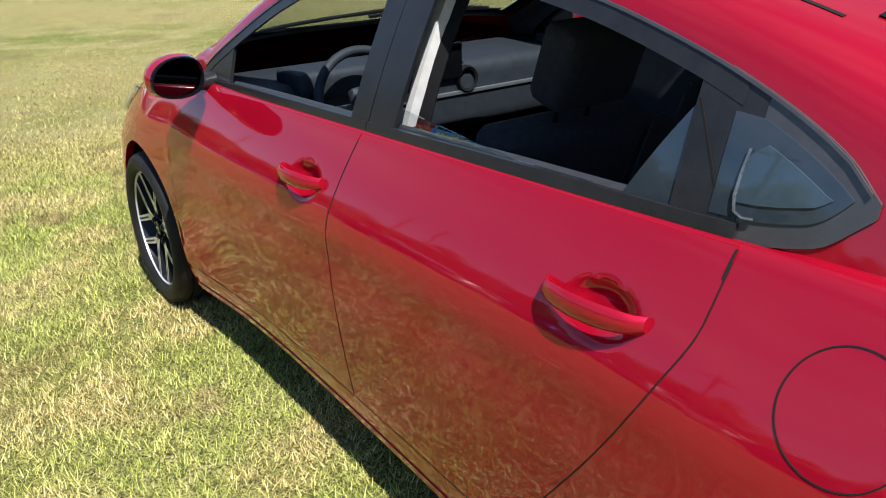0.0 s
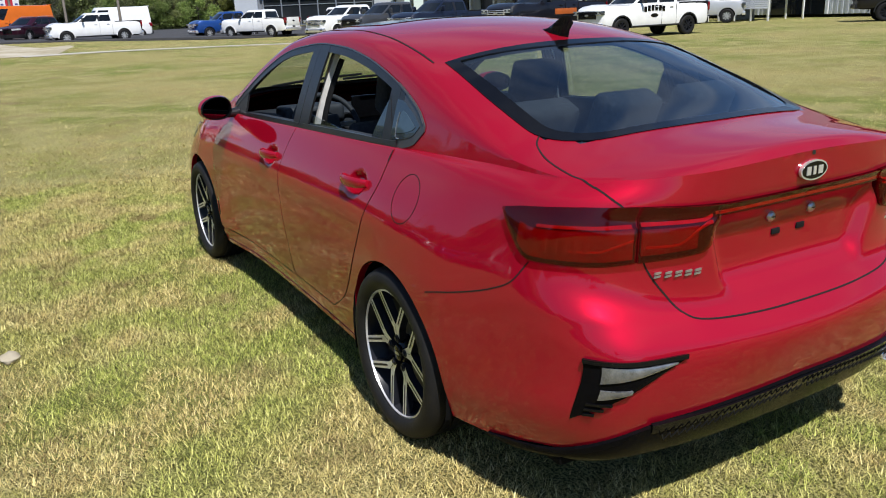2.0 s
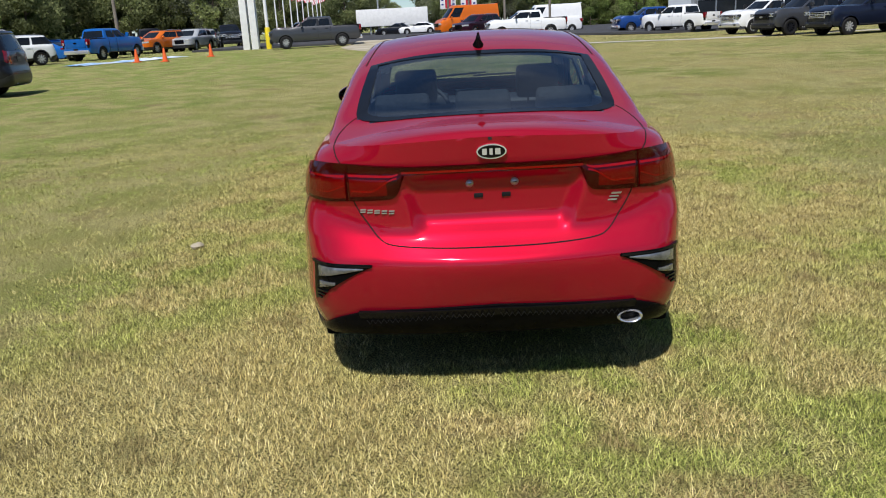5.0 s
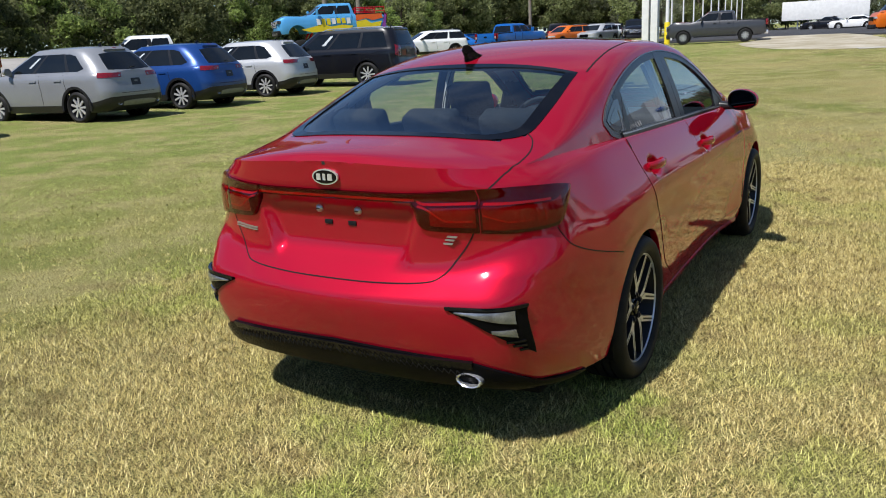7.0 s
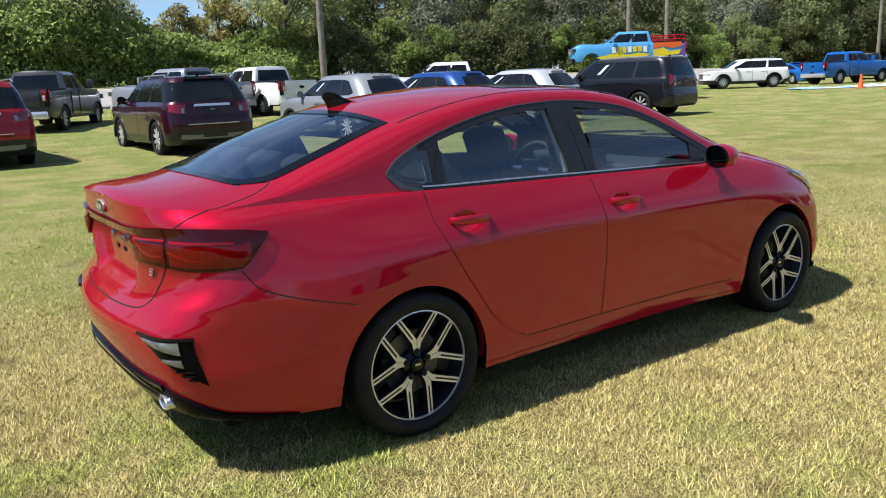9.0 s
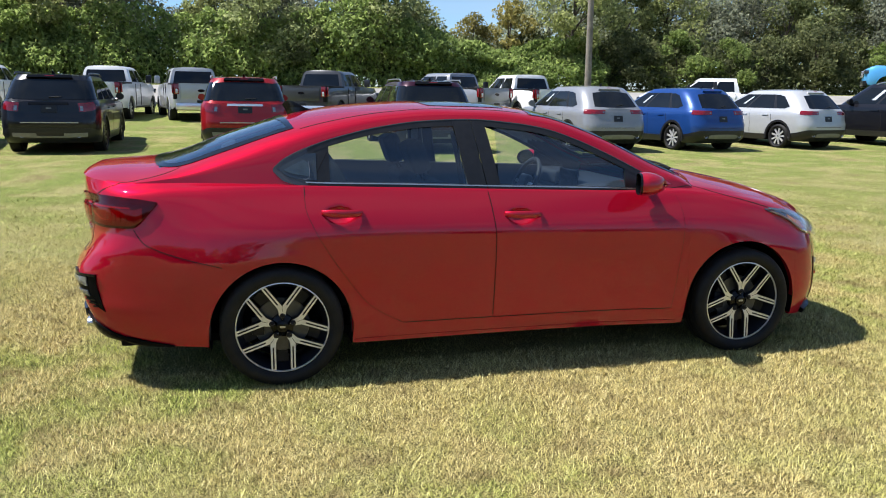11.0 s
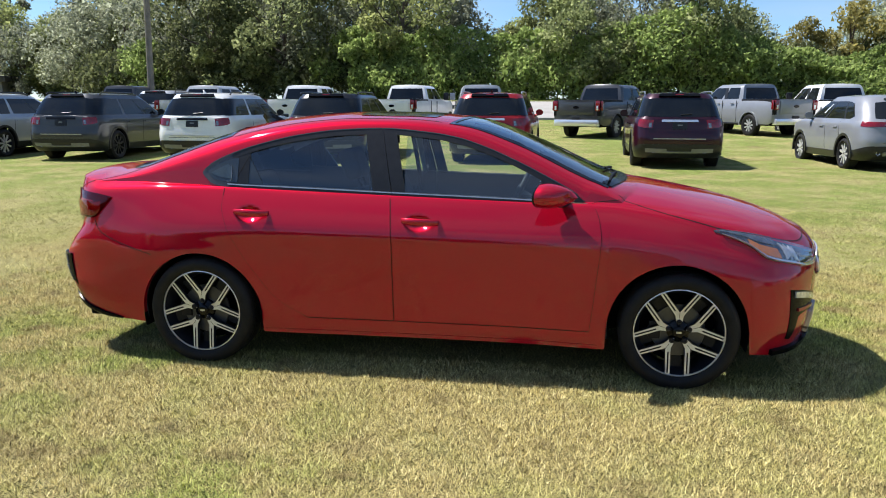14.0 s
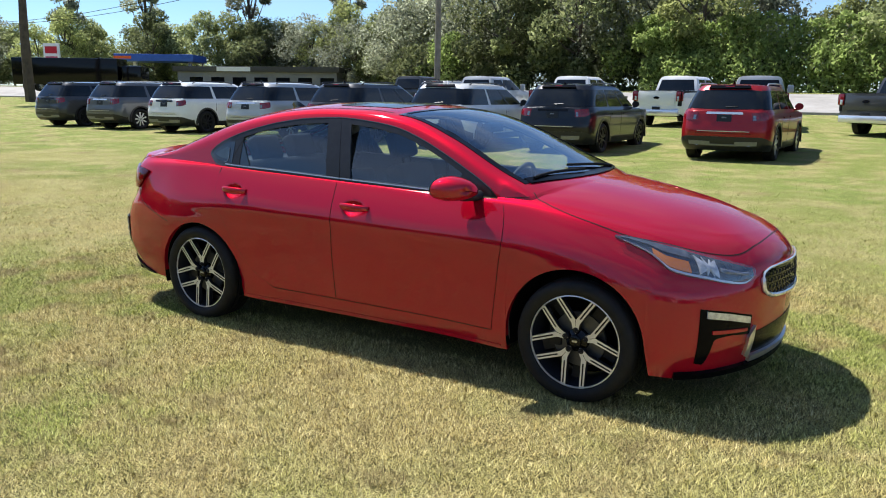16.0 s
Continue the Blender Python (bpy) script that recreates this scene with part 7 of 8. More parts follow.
def at(x, y, yaw, dz=0.0):
    """A pose on the ground; yaw turns the vehicle's nose from +x towards +y."""
    x, y = x * 1.0125, y * 1.0125
    return Matrix.Translation((x, y, ground_z(x, y) - .015 + dz)) @ Matrix.Rotation(radians(yaw), 4, "Z")


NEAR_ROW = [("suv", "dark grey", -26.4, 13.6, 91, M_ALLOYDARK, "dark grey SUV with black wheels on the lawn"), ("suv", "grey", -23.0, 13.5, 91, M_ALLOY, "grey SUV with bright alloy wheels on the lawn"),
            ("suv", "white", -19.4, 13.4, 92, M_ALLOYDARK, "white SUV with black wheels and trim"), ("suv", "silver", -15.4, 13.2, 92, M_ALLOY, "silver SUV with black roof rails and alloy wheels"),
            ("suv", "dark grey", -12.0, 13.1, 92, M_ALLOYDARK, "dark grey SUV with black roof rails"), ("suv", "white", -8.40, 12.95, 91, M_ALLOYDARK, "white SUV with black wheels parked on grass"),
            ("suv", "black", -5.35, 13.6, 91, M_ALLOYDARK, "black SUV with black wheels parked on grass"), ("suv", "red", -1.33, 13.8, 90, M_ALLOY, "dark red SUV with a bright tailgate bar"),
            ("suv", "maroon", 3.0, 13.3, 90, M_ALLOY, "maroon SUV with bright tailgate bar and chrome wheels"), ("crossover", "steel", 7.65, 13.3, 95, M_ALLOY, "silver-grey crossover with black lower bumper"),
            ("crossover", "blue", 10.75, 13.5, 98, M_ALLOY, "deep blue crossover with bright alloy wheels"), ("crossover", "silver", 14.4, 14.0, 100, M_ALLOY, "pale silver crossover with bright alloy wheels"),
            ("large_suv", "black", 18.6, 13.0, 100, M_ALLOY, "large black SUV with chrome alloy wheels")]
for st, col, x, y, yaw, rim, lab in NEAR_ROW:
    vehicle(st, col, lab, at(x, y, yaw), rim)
FAR_ROW = [("pickup", "silver", -14.4, 23.5, 84, "silver pickup truck on the grass"), ("pickup", "white", -10.6, 25.0, 88, "white pickup truck with a plain tailgate"), ("pickup", "white", -6.3, 25.0, 84, "white pickup truck with black plastic bed"),
           ("pickup", "silver", -2.7, 24.6, 100, "silver pickup truck with dark rear window"), ("pickup", "dark grey", 0.7, 23.6, 62, "dark grey pickup truck parked at an angle"), ("pickup", "steel", 8.4, 25.3, 118, "grey pickup truck parked at an angle"),
           ("pickup", "white", 10.6, 24.6, 100, "white pickup truck near the pole"), ("pickup", "white", 20.5, 24.0, 150, "white crew-cab pickup truck behind the crossovers"), ("pickup", "dark grey", -19.5, 26.0, 88, "dark grey pickup truck with roof bars"),
           ("suv", "silver", -16.0, 24.5, 92, "silver SUV in the second row")]
for st, col, x, y, yaw, lab in FAR_ROW:
    vehicle(st, col, lab, at(x, y, yaw), M_ALLOY, "truck" if st == "pickup" else "car")
LOT = [("suv", "white", 42.5, 24.0, 142, "white SUV parked sideways near the trees"), ("coupe", "bright blue", 47.0, 24.6, 75, "bright blue coupe seen from behind"), ("pickup", "bright blue", 44.2, 23.2, -12, "bright blue pickup truck by the cones"),
       ("pickup", "black", 56.5, 26.2, 22, "black pickup truck behind the blue one"), ("pickup", "black", 58.6, 23.8, 24, "black off-road truck in the back row"), ("suv", "orange", 61.0, 22.4, 160, "orange off-road SUV with a black roof"),
       ("suv", "silver", 63.5, 21.2, 175, "silver SUV near the flag row"), ("suv", "white", 71.0, 22.8, 165, "white SUV in the back row"), ("pickup", "black", 67.0, 20.2, -160, "black pickup truck near the flag row"),
       ("pickup", "dark grey", 49.0, 6.3, 101, "dark grey pickup truck side-on at the lot edge"), ("pickup", "white", 56.0, -8.2, 96, "white heavy-duty pickup truck side-on in the lot"), ("pickup", "blue", 61.0, -18.6, 98, "deep blue pickup truck in the lot"),
       ("pickup", "white", 52.0, -18.0, 35, "white pickup truck seen from behind in the lot"), ("pickup", "white", 59.0, -22.5, 205, "white pickup truck with a black grille"), ("van", "orange", 72.0, -4.0, 110, "orange hire van in the lot"),
       ("van", "white", 73.0, -12.0, 98, "long white delivery van"), ("coupe", "white", 88.0, 1.5, 80, "white car in the lot"), ("coupe", "black", 92.0, 4.5, 80, "black car in the lot"), ("suv", "maroon", 66.5, -3.6, 140, "brown SUV beside the orange van"),
       ("suv", "red", 68.0, -29.5, 205, "red SUV in front of the showroom"), ("pickup", "silver", 75, 12.0, 100, "silver pickup truck behind the flag poles")]
for st, col, x, y, yaw, lab in LOT:
    vehicle(st, col, lab, at(x, y, yaw), M_ALLOY, "truck" if st == "pickup" else "van" if st == "van" else "car")
M_ORANGE = mat("burnt_orange_panel", (0.42, 0.10, 0.02), rough=.4, var=.2, scale=5)
FRONT = [("pickup", "white", 22.4, -26.0, 88, M_ALLOYDARK, "white pickup truck with black door graphics and wheels"), ("lifted", "black", 27.0, -24.1, 98, M_ALLOY, "tall black lifted pickup with orange door panel"),
         ("coupe", "dark grey", 31.9, -24.4, 102, M_ALLOYDARK, "low dark grey coupe between the trucks"), ("pickup", "navy", 34.9, -22.7, 104, M_ALLOY, "navy pickup truck with chrome wheels"),
         ("pickup", "dark grey", 38.4, -21.3, 106, M_ALLOYDARK, "dark grey off-road pickup with black wheels"), ("pickup", "white", 44.3, -21.3, 110, M_ALLOY, "white heavy-duty pickup truck facing the lawn"),
         ("pickup", "silver", 33.9, -34.0, -138, M_ALLOY, "silver work truck near the workshop wall"), ("lifted", "black", 22.0, -37.0, -140, M_ALLOYDARK, "black truck parked far off on the lawn")]
for st, col, x, y, yaw, rim, lab in FRONT:
    t = vehicle(st, col, lab, at(x, y, yaw), rim, "truck" if st != "coupe" else "car")
    if "work truck" in lab:
        for s in (1, -1):
            lk = part("side_locker", B(((.05, s * .93 - .16, .75), (1.75, s * .93 + .12, 1.62), .03)), car_paint("silver"), t, "steel side locker of the service body")
            for k in range(3):
                part("locker_door", B(((.12 + .55 * k, s * 1.055 - .012, .95), (.60 + .55 * k, s * 1.055 + .006, 1.52), .01)), car_paint("silver"), lk)
            bm = bmesh.new()
            tube(bm, [(.1, s * .85, 1.6), (.1, s * .85, 2.15), (3.3, s * .85, 2.15)], .03, 6)
            tube(bm, [(1.7, s * .85, 1.6), (1.7, s * .85, 2.15)], .03, 6)
            part("ladder_rack", bm, M_PLASTIC, t)
        for x_ in (.1, 1.7, 3.2):
            bm = bmesh.new()
            tube(bm, [(x_, -.85, 2.15), (x_, .85, 2.15)], .03, 6)
            part("rack_bar", bm, M_PLASTIC, t)
    if "graphics" in lab or "panel" in lab:
        for s in (1, -1):
            if "graphics" in lab:
                for k in range(6):
                    h = .13 + .05 * math.sin(math.pi * (k + .5) / 6)
                    part("door_mark", B(((2.62 + .20 * k, s * 1.012 - .012, 1.02 + .05 * math.sin(math.pi * (k + .5) / 6)), (2.76 + .20 * k, s * 1.012 + .012, 1.02 + h * 1.6), .006)), M_BLACKGLOSS, t)
                bm = bmesh.new()
                prism(bm, [(.20 * math.cos(a), .08 * math.sin(a)) for a in [2 * math.pi * k / 20 for k in range(20)]], .03, Matrix.Translation((3.2, s * 1.012 + .015, .88)) @ Matrix.Rotation(radians(90), 4, "X"))
                part("door_badge", bm, M_BLACKGLOSS, t)
            else:
                part("door_panel", B(((2.2, s * 1.033 - .012, 1.05), (3.6, s * 1.033 + .012, 1.30), .01)), M_ORANGE, t)

# a pale stone in the lawn
bm = bmesh.new()
bmesh.ops.create_icosphere(bm, subdivisions=3, radius=.05)
for v in bm.verts:
    v.co = Vector((v.co.x * 1.2, v.co.y * .9, v.co.z * .5)) * (1 + .25 * noise.noise(v.co * 30))
bmesh.ops.translate(bm, verts=bm.verts, vec=(.245, 2.09, .016))
tagged(link_mesh("pale_stone", bm, M_SAND), "small pale stone lying in the grass", "stone")

# ---- woods ----
def leaf_mat(name, c1, c2):
    m = mat(name, c1, rough=0.7, color2=c2, scale=0.5, rand=0.65, spec=0.25)
    nt = m.node_tree
    b, out = nt.nodes["Principled BSDF"], nt.nodes["Material Output"]
    tl = nt.nodes.new("ShaderNodeBsdfTranslucent")
    src = b.inputs["Base Color"].links[0].from_socket
    oi, mr, tone = nt.nodes.new("ShaderNodeObjectInfo"), nt.nodes.new("ShaderNodeMapRange"), nt.nodes.new("ShaderNodeMix")
    mr.inputs["To Min"].default_value, mr.inputs["To Max"].default_value = .55, 1.45
    nt.links.new(oi.outputs["Random"], mr.inputs["Value"])
    tone.data_type, tone.blend_type = "RGBA", "MULTIPLY"
    tone.inputs[0].default_value = 1.0
    nt.links.new(src, tone.inputs[6])
    nt.links.new(mr.outputs[0], tone.inputs[7])
    src = tone.outputs[2]
    nt.links.new(src, b.inputs["Base Color"])
    nt.links.new(src, tl.inputs["Color"])
    mx = nt.nodes.new("ShaderNodeMixShader")
    mx.inputs[0].default_value = 0.66
    nt.links.new(b.outputs[0], mx.inputs[1])
    nt.links.new(tl.outputs[0], mx.inputs[2])
    nt.links.new(mx.outputs[0], out.inputs[0])
    return m


M_LEAF = leaf_mat("oak_leaves", (0.050, 0.072, 0.026), (0.39, 0.42, 0.19))
M_LEAFY = leaf_mat("pale_leaves", (0.078, 0.100, 0.034), (0.50, 0.53, 0.21))
M_LEAFG = leaf_mat("grey_leaves", (0.078, 0.090, 0.060), (0.46, 0.48, 0.33))
M_VINE = leaf_mat("vine_leaves", (0.062, 0.105, 0.025), (0.40, 0.48, 0.16))
M_AUTUMN = leaf_mat("yellowing_leaves", (0.16, 0.15, 0.05), (0.44, 0.38, 0.13))
M_BARK = mat("bark", (0.11, 0.085, 0.065), rough=0.95, var=0.5, scale=3, bump=0.6, bscale=20)


def leaf_cloud(pts, size, rg, drop=0.0):
    """Small bent leaf sprays at the given points, as a mesh of loose quads."""
    n = len(pts)
    ax = rg.normal(size=(n, 3))
    ax[:, 2] = np.abs(ax[:, 2]) * 0.9 + 0.15
    ax /= np.linalg.norm(ax, axis=1)[:, None]
    t = np.cross(ax, rg.normal(size=(n, 3)))
    t /= np.linalg.norm(t, axis=1)[:, None]
    b = np.cross(ax, t)
    s = size * rg.uniform(0.5, 1.3, n)[:, None]
    w = s * rg.uniform(0.45, 0.9, n)[:, None]
    sag = np.array([0, 0, -1.0]) * s * drop
    co = np.empty((n, 3, 3))
    co[:, 0] = pts - t * s
    co[:, 1] = pts + t * s * .6 - b * w + sag * .6
    co[:, 2] = pts + t * s * .6 + b * w + sag
    me = bpy.data.meshes.new("leaves")
    me.vertices.add(n * 3)
    me.vertices.foreach_set("co", co.ravel())
    me.loops.add(n * 3)
    me.loops.foreach_set("vertex_index", np.arange(n * 3, dtype=np.int32))
    me.polygons.add(n)
    me.polygons.foreach_set("loop_start", np.arange(0, n * 3, 3, dtype=np.int32))
    me.update(calc_edges=True)
    return me


def make_tree(name, label, h, spread, leafm, n, seed, base=0.25, blobs=11, size=0.30, category="tree"):
    """Trunk with forking limbs and a lumpy, gappy crown."""
    rg = np.random.default_rng(seed)
    t = thing(name, label, category, Matrix.Translation((0, 0, -500)), "wood edge")
    bm = bmesh.new()
    lean = rg.uniform(-.06, .06, 2)
    spine_ = [(lean[0] * h * k + .12 * math.sin(k * 5 + seed), lean[1] * h * k, h * .78 * k - .3) for k in np.linspace(0, 1, 8)]
    r0 = .012 * h + .09
    tube(bm, spine_, [r0 * (1 - .8 * k) for k in np.linspace(0, 1, 8)], 8)
    cents = []
    for k in range(blobs):
        a = 2.4 * k + rg.uniform(-.4, .4)
        f = base + (1 - base) * (k + .6) / blobs
        rad = spread * (math.sin(math.pi * min(.96, (f - base) / (1 - base) * .86 + .14)) ** .7) * rg.uniform(.45, 1.0)
        c = np.array([lean[0] * h * f + rad * math.cos(a), lean[1] * h * f + rad * math.sin(a), h * f * .93])
        cents.append((c, spread * rg.uniform(.26, .50)))
        s = Vector((lean[0] * h * f * .7, lean[1] * h * f * .7, h * max(.12, f * .62)))
        e = Vector(c)
        mid = s.lerp(e, .5) + Vector((0, 0, -.1 * h * .3))
        tube(bm, [s, mid, e], [r0 * .38, r0 * .24, r0 * .07], 5)
    part("trunk", bm, M_BARK, t)
    pts = []
    per = n // blobs
    for c, r in cents:
        d = rg.normal(size=(per, 3))
        d /= np.linalg.norm(d, axis=1)[:, None]
        rr = r * rg.uniform(.25, 1.0, per)[:, None] ** .5
        lump = 1 + .25 * np.sin(d[:, :1] * 7 + seed) * np.cos(d[:, 1:2] * 6)
        p = c + d * rr * lump * np.array([1, 1, .78])
        pts.append(p)
    me = leaf_cloud(np.concatenate(pts), size, rg, .35)
    me.materials.append(leafm)
    cr = new("crown", me)
    cr.parent = t
    return t


KINDS = [make_tree("oak_tree", "dense dark green broadleaf tree at the wood edge", 12.5, 4.6, M_LEAF, 7600, 11, .18, 15, .21), make_tree("oak_tree", "tall green broadleaf tree with ragged crown", 14.5, 4.2, M_LEAFY, 7000, 12, .22, 15, .20),
         make_tree("oak_tree", "grey-green moss-hung oak at the wood edge", 13.0, 5.2, M_LEAFG, 7600, 13, .20, 16, .20), make_tree("bushy_tree", "low bushy dark green tree under the taller ones", 7.5, 3.8, M_LEAF, 6500, 14, .05, 12, .19),
         make_tree("bushy_tree", "low bright green leafy tree", 6.5, 3.0, M_VINE, 6000, 15, .05, 12, .17), make_tree("pine_tree", "tall thin pine with a high sparse crown", 19.0, 2.6, M_LEAFG, 3200, 16, .58, 11, .22),
         make_tree("young_tree", "yellowing tree among the green ones", 8.5, 2.4, M_AUTUMN, 3600, 17, .25, 11, .17)]


def plant(kind, x, y, s=1.0, yaw=0.0, z=None):
    m = Matrix.Translation((x, y, ground_z(x, y) if z is None else z)) @ Matrix.Rotation(radians(yaw), 4, "Z") @ Matrix.Scale(s, 4)
    c = copy_thing(KINDS[kind], m)
    c.matrix_basis = m
    return c


rt = np.random.default_rng(5)
# along the road behind the parked vehicles
TALL = curve((-40, .80), (-26, .92), (-15, .92), (-11.5, .78), (-9, .50), (-6, .44), (-4, .60), (-1, .80), (4, .84), (7, .74), (9, .54), (11, .66), (14.5, .60), (17, .46), (21, .42), (24, .50), (27, .78), (32, .88), (60, .92), (110, .8))
x = -34.0
while x < 108:
    for row, (yy, ks) in enumerate(((54.5, (3, 4, 3, 4, 0)), (59.5, (0, 1, 2, 0, 2)), (66, (1, 2, 0, 1, 2)))):
        k = ks[int(rt.integers(0, 5))]
        s = TALL(x) * rt.uniform(.85, 1.12) * (.95 if row == 0 else 1.0)
        plant(k, x + rt.uniform(-1.6, 1.6), yy + 1.0 + rt.uniform(-1.2, 1.2) + max(0, x - 40) * -.10, s, rt.uniform(0, 360))
    x += 4.3
for xx, yy, k, s in ((19.5, 57, 6, .95), (17, 58, 6, .8), (-13, 56, 1, .95), (24, 55, 1, .85), (9.5, 56, 0, .85)):
    plant(k, xx, yy, s, xx * 40)
# far woods beyond the road's bend
for k in range(46):
    a = k / 45
    plant(int(rt.choice((0, 1, 2, 2, 0, 1))), -38 - 75 * a + rt.uniform(-2, 2), 66 + 14 * math.sin(a * 3) + rt.uniform(-6, 10) - 22 * a, rt.uniform(.58, .86), rt.uniform(0, 360))
for xx, yy, s in ((-62, 76, .95), (-75, 72, 1.0), (-88, 66, 1.0), (-55, 80, .9), (-95, 60, .9), (-48, 82, .95)):
    plant(5, xx, yy, s, xx * 3)
plant(5, -57.5, 31.5, 1.35, 40)
# woods behind the sales lot: falling away towards a gap, then a farther, lower line
HEIGHTS = (12.5, 14.5, 13.0, 7.5, 6.5)
wood_h = curve((-20, 9.5), (-12, 10), (-6, 11), (1.2, 10.0), (2.4, 8.0))
bank_h = curve((3.8, 4.6), (6, 6.2), (10, 7.6), (17, 9.8), (23, 12), (34, 13))


def wood_arc(a0, a1, step, dist, height, kinds):
    a = a0
    while a < a1:
        k = int(rt.choice(kinds))
        d = dist + rt.uniform(-5, 5)
        plant(k, d * math.cos(radians(a)), d * math.sin(radians(a)), height(a) * rt.uniform(.82, 1.06) / HEIGHTS[k], rt.uniform(0, 360))
        a += step * rt.uniform(.8, 1.2)


wood_arc(4.0, 30, .95, 112, bank_h, (0, 2, 3, 0))
wood_arc(4.4, 30, 1.1, 122, bank_h, (0, 1, 2))
wood_arc(-19, 2.2, .75, 146, wood_h, (0, 1, 3, 2))
wood_arc(-18, 1.8, .9, 160, wood_h, (0, 2, 1))
# next two arcs: unseen woods, added for the dark band mirrored in the paint
wood_arc(186, 266, 2.6, 74, lambda a: 13.0, (0, 1, 2, 3))
wood_arc(188, 264, 3.0, 84, lambda a: 15.0, (0, 1, 2))
wood_arc(-13, -7, .8, 128, lambda a: 5.6, (4, 4, 3))
for o in KINDS:
    for ch in list(o.children):
        bpy.data.objects.remove(ch)
    bpy.data.objects.remove(o)


def hedge(label, x0, x1, y, top, n, leafm, seed, depth=2.6, size=.26):
    """A bank of vines and brush: leaf sprays over a lumpy face that hangs in curtains."""
    rg = np.random.default_rng(seed)
    xx = rg.uniform(x0, x1, n)
    f = rg.random(n) ** .8
    lump = np.array([noise.noise((a * .22, f_ * 2.2, seed)) * 1.5 + noise.noise((a * .8, f_ * 5, seed + 3.1)) * .6 for a, f_ in zip(xx, f)])
    tp = np.array([top(a) + 1.0 * noise.noise((a * .3, 9.1, seed)) + .5 * noise.noise((a * 1.1, 2.2, seed)) for a in xx])
    g = np.array([ground_z(a, y) for a in xx])
    zz = g + .55 + tp * f
    yy = y + depth * (f**1.6) * .9 - lump * .8 + rg.uniform(0, .8, n)
    me = leaf_cloud(np.stack([xx, yy, zz], 1), size, rg, .6)
    me.materials.append(leafm)
    return tagged(new("vine_bank", me), label, "hedge", kind="stuff")


hedge("bank of bright green vines hanging over the brush", -16, 26, 51.5, curve((-16, 4.5), (-9, 5.5), (0, 5.2), (8, 6.5), (14, 4.2), (20, 3.6), (26, 5.0)), 30000, M_VINE, 21, 2.6, .17)
hedge("dark green brush along the road", -40, 110, 52.6, curve((-40, 4), (0, 4), (40, 4.5), (110, 3.5)), 42000, M_LEAF, 22, 3.0, .19)

# ---- poles, flags, garlands ----
M_WOODPOLE = mat("grey_pole", (0.24, 0.21, 0.17), rough=0.9, var=0.4, scale=4, bump=0.3, bscale=25)
M_WHITEPAINT = mat("white_paint", (0.78, 0.78, 0.76), rough=0.5, var=0.12, scale=3)
M_YELLOW = mat("yellow_paint", (0.75, 0.58, 0.02), rough=0.5, var=0.15, scale=5)
M_FLAGRED = mat("flag_red", (0.50, 0.02, 0.04), rough=0.8, var=0.2, scale=6)
M_FLAGWHITE = mat("flag_white", (0.75, 0.74, 0.74), rough=0.8, var=0.1, scale=6)
M_FLAGBLUE = mat("flag_blue", (0.03, 0.05, 0.22), rough=0.8, var=0.2, scale=6)
M_FOILBLUE = mat("foil_blue", (0.05, 0.13, 0.26), rough=0.35, metal=0.5, rand=0.6, color2=(0.38, 0.46, 0.58), scale=2)
M_CONE = mat("cone_orange", (0.75, 0.12, 0.02), rough=0.6, var=0.15, scale=10)
M_STEEL = mat("galvanised", (0.42, 0.43, 0.44), rough=0.45, metal=0.6, var=0.2, scale=6)


def pole(name, x, y, h, r, material, label, lean=(0, 0), arm=False):
    t = thing(name, label, "pole", Matrix.Translation((x, y, ground_z(x, y))))
    bm = bmesh.new()
    tube(bm, [(lean[0] * k, lean[1] * k, h * k - .3 * (k == 0)) for k in np.linspace(0, 1, 6)], [r * (1 - .35 * k) for k in np.linspace(0, 1, 6)], 12)
    part("shaft", bm, material, t)
    if arm:
        bm = bmesh.new()
        box(bm, (-1.2, -.06, h - .7), (1.2, .06, h - .55), .01)
        part("cross_arm", bm, material, t)
        for dx in (-1.0, -.4, .4, 1.0):
            bm = bmesh.new()
            lathe(bm, [(.001, h - .40), (.04, h - .42), (.05, h - .48), (.03, h - .55)], 10, "z", (dx, 0, 0))
            part("insulator", bm, M_WHITEPAINT, t)
    return t


pole("utility_pole", 14.6, 30.3, 9.5, .17, M_WOODPOLE, "weathered grey wooden utility pole on the grass", (-.1, 0), True)
pole("utility_pole", -18.9, 29.6, 9.5, .17, M_WOODPOLE, "weathered grey wooden utility pole by the road", (.1, 0), True)
pole("utility_pole", 30.5, 25.8, 9.5, .15, M_WOODPOLE, "grey wooden pole near the trees", (0, 0))
pole("utility_pole", 34.5, 26.5, 9.5, .15, M_WOODPOLE, "grey wooden pole beside its twin", (0, 0))
pole("utility_pole", 60.0, 27.0, 10.5, .15, M_WOODPOLE, "grey wooden pole behind the flag row", (0, 0))
pole("utility_pole", 100.0, 26.0, 9.0, .14, M_STEEL, "slim grey pole behind the trailer", (0, 0))
pole("utility_pole", 105.0, 10.0, 9.0, .14, M_STEEL, "slim grey pole in the lot", (0, 0))
# overhead wires along the road
for dz, dy in ((0, 0), (-.5, .3)):
    bm = bmesh.new()
    pts = [(-100, 45 + dy, 9.0), (-60, 37 + dy, 8.0), (-18.9, 29.6 + dy, 9.6 + dz)]
    tube(bm, [Vector(pts[0]).lerp(Vector(pts[2]), k) + Vector((0, 0, -1.6 * math.sin(math.pi * k))) for k in np.linspace(0, 1, 20)], .02, 5)
    tagged(link_mesh("overhead_wire", bm, M_UNDER), "thin black overhead wire sagging between poles", "wire")


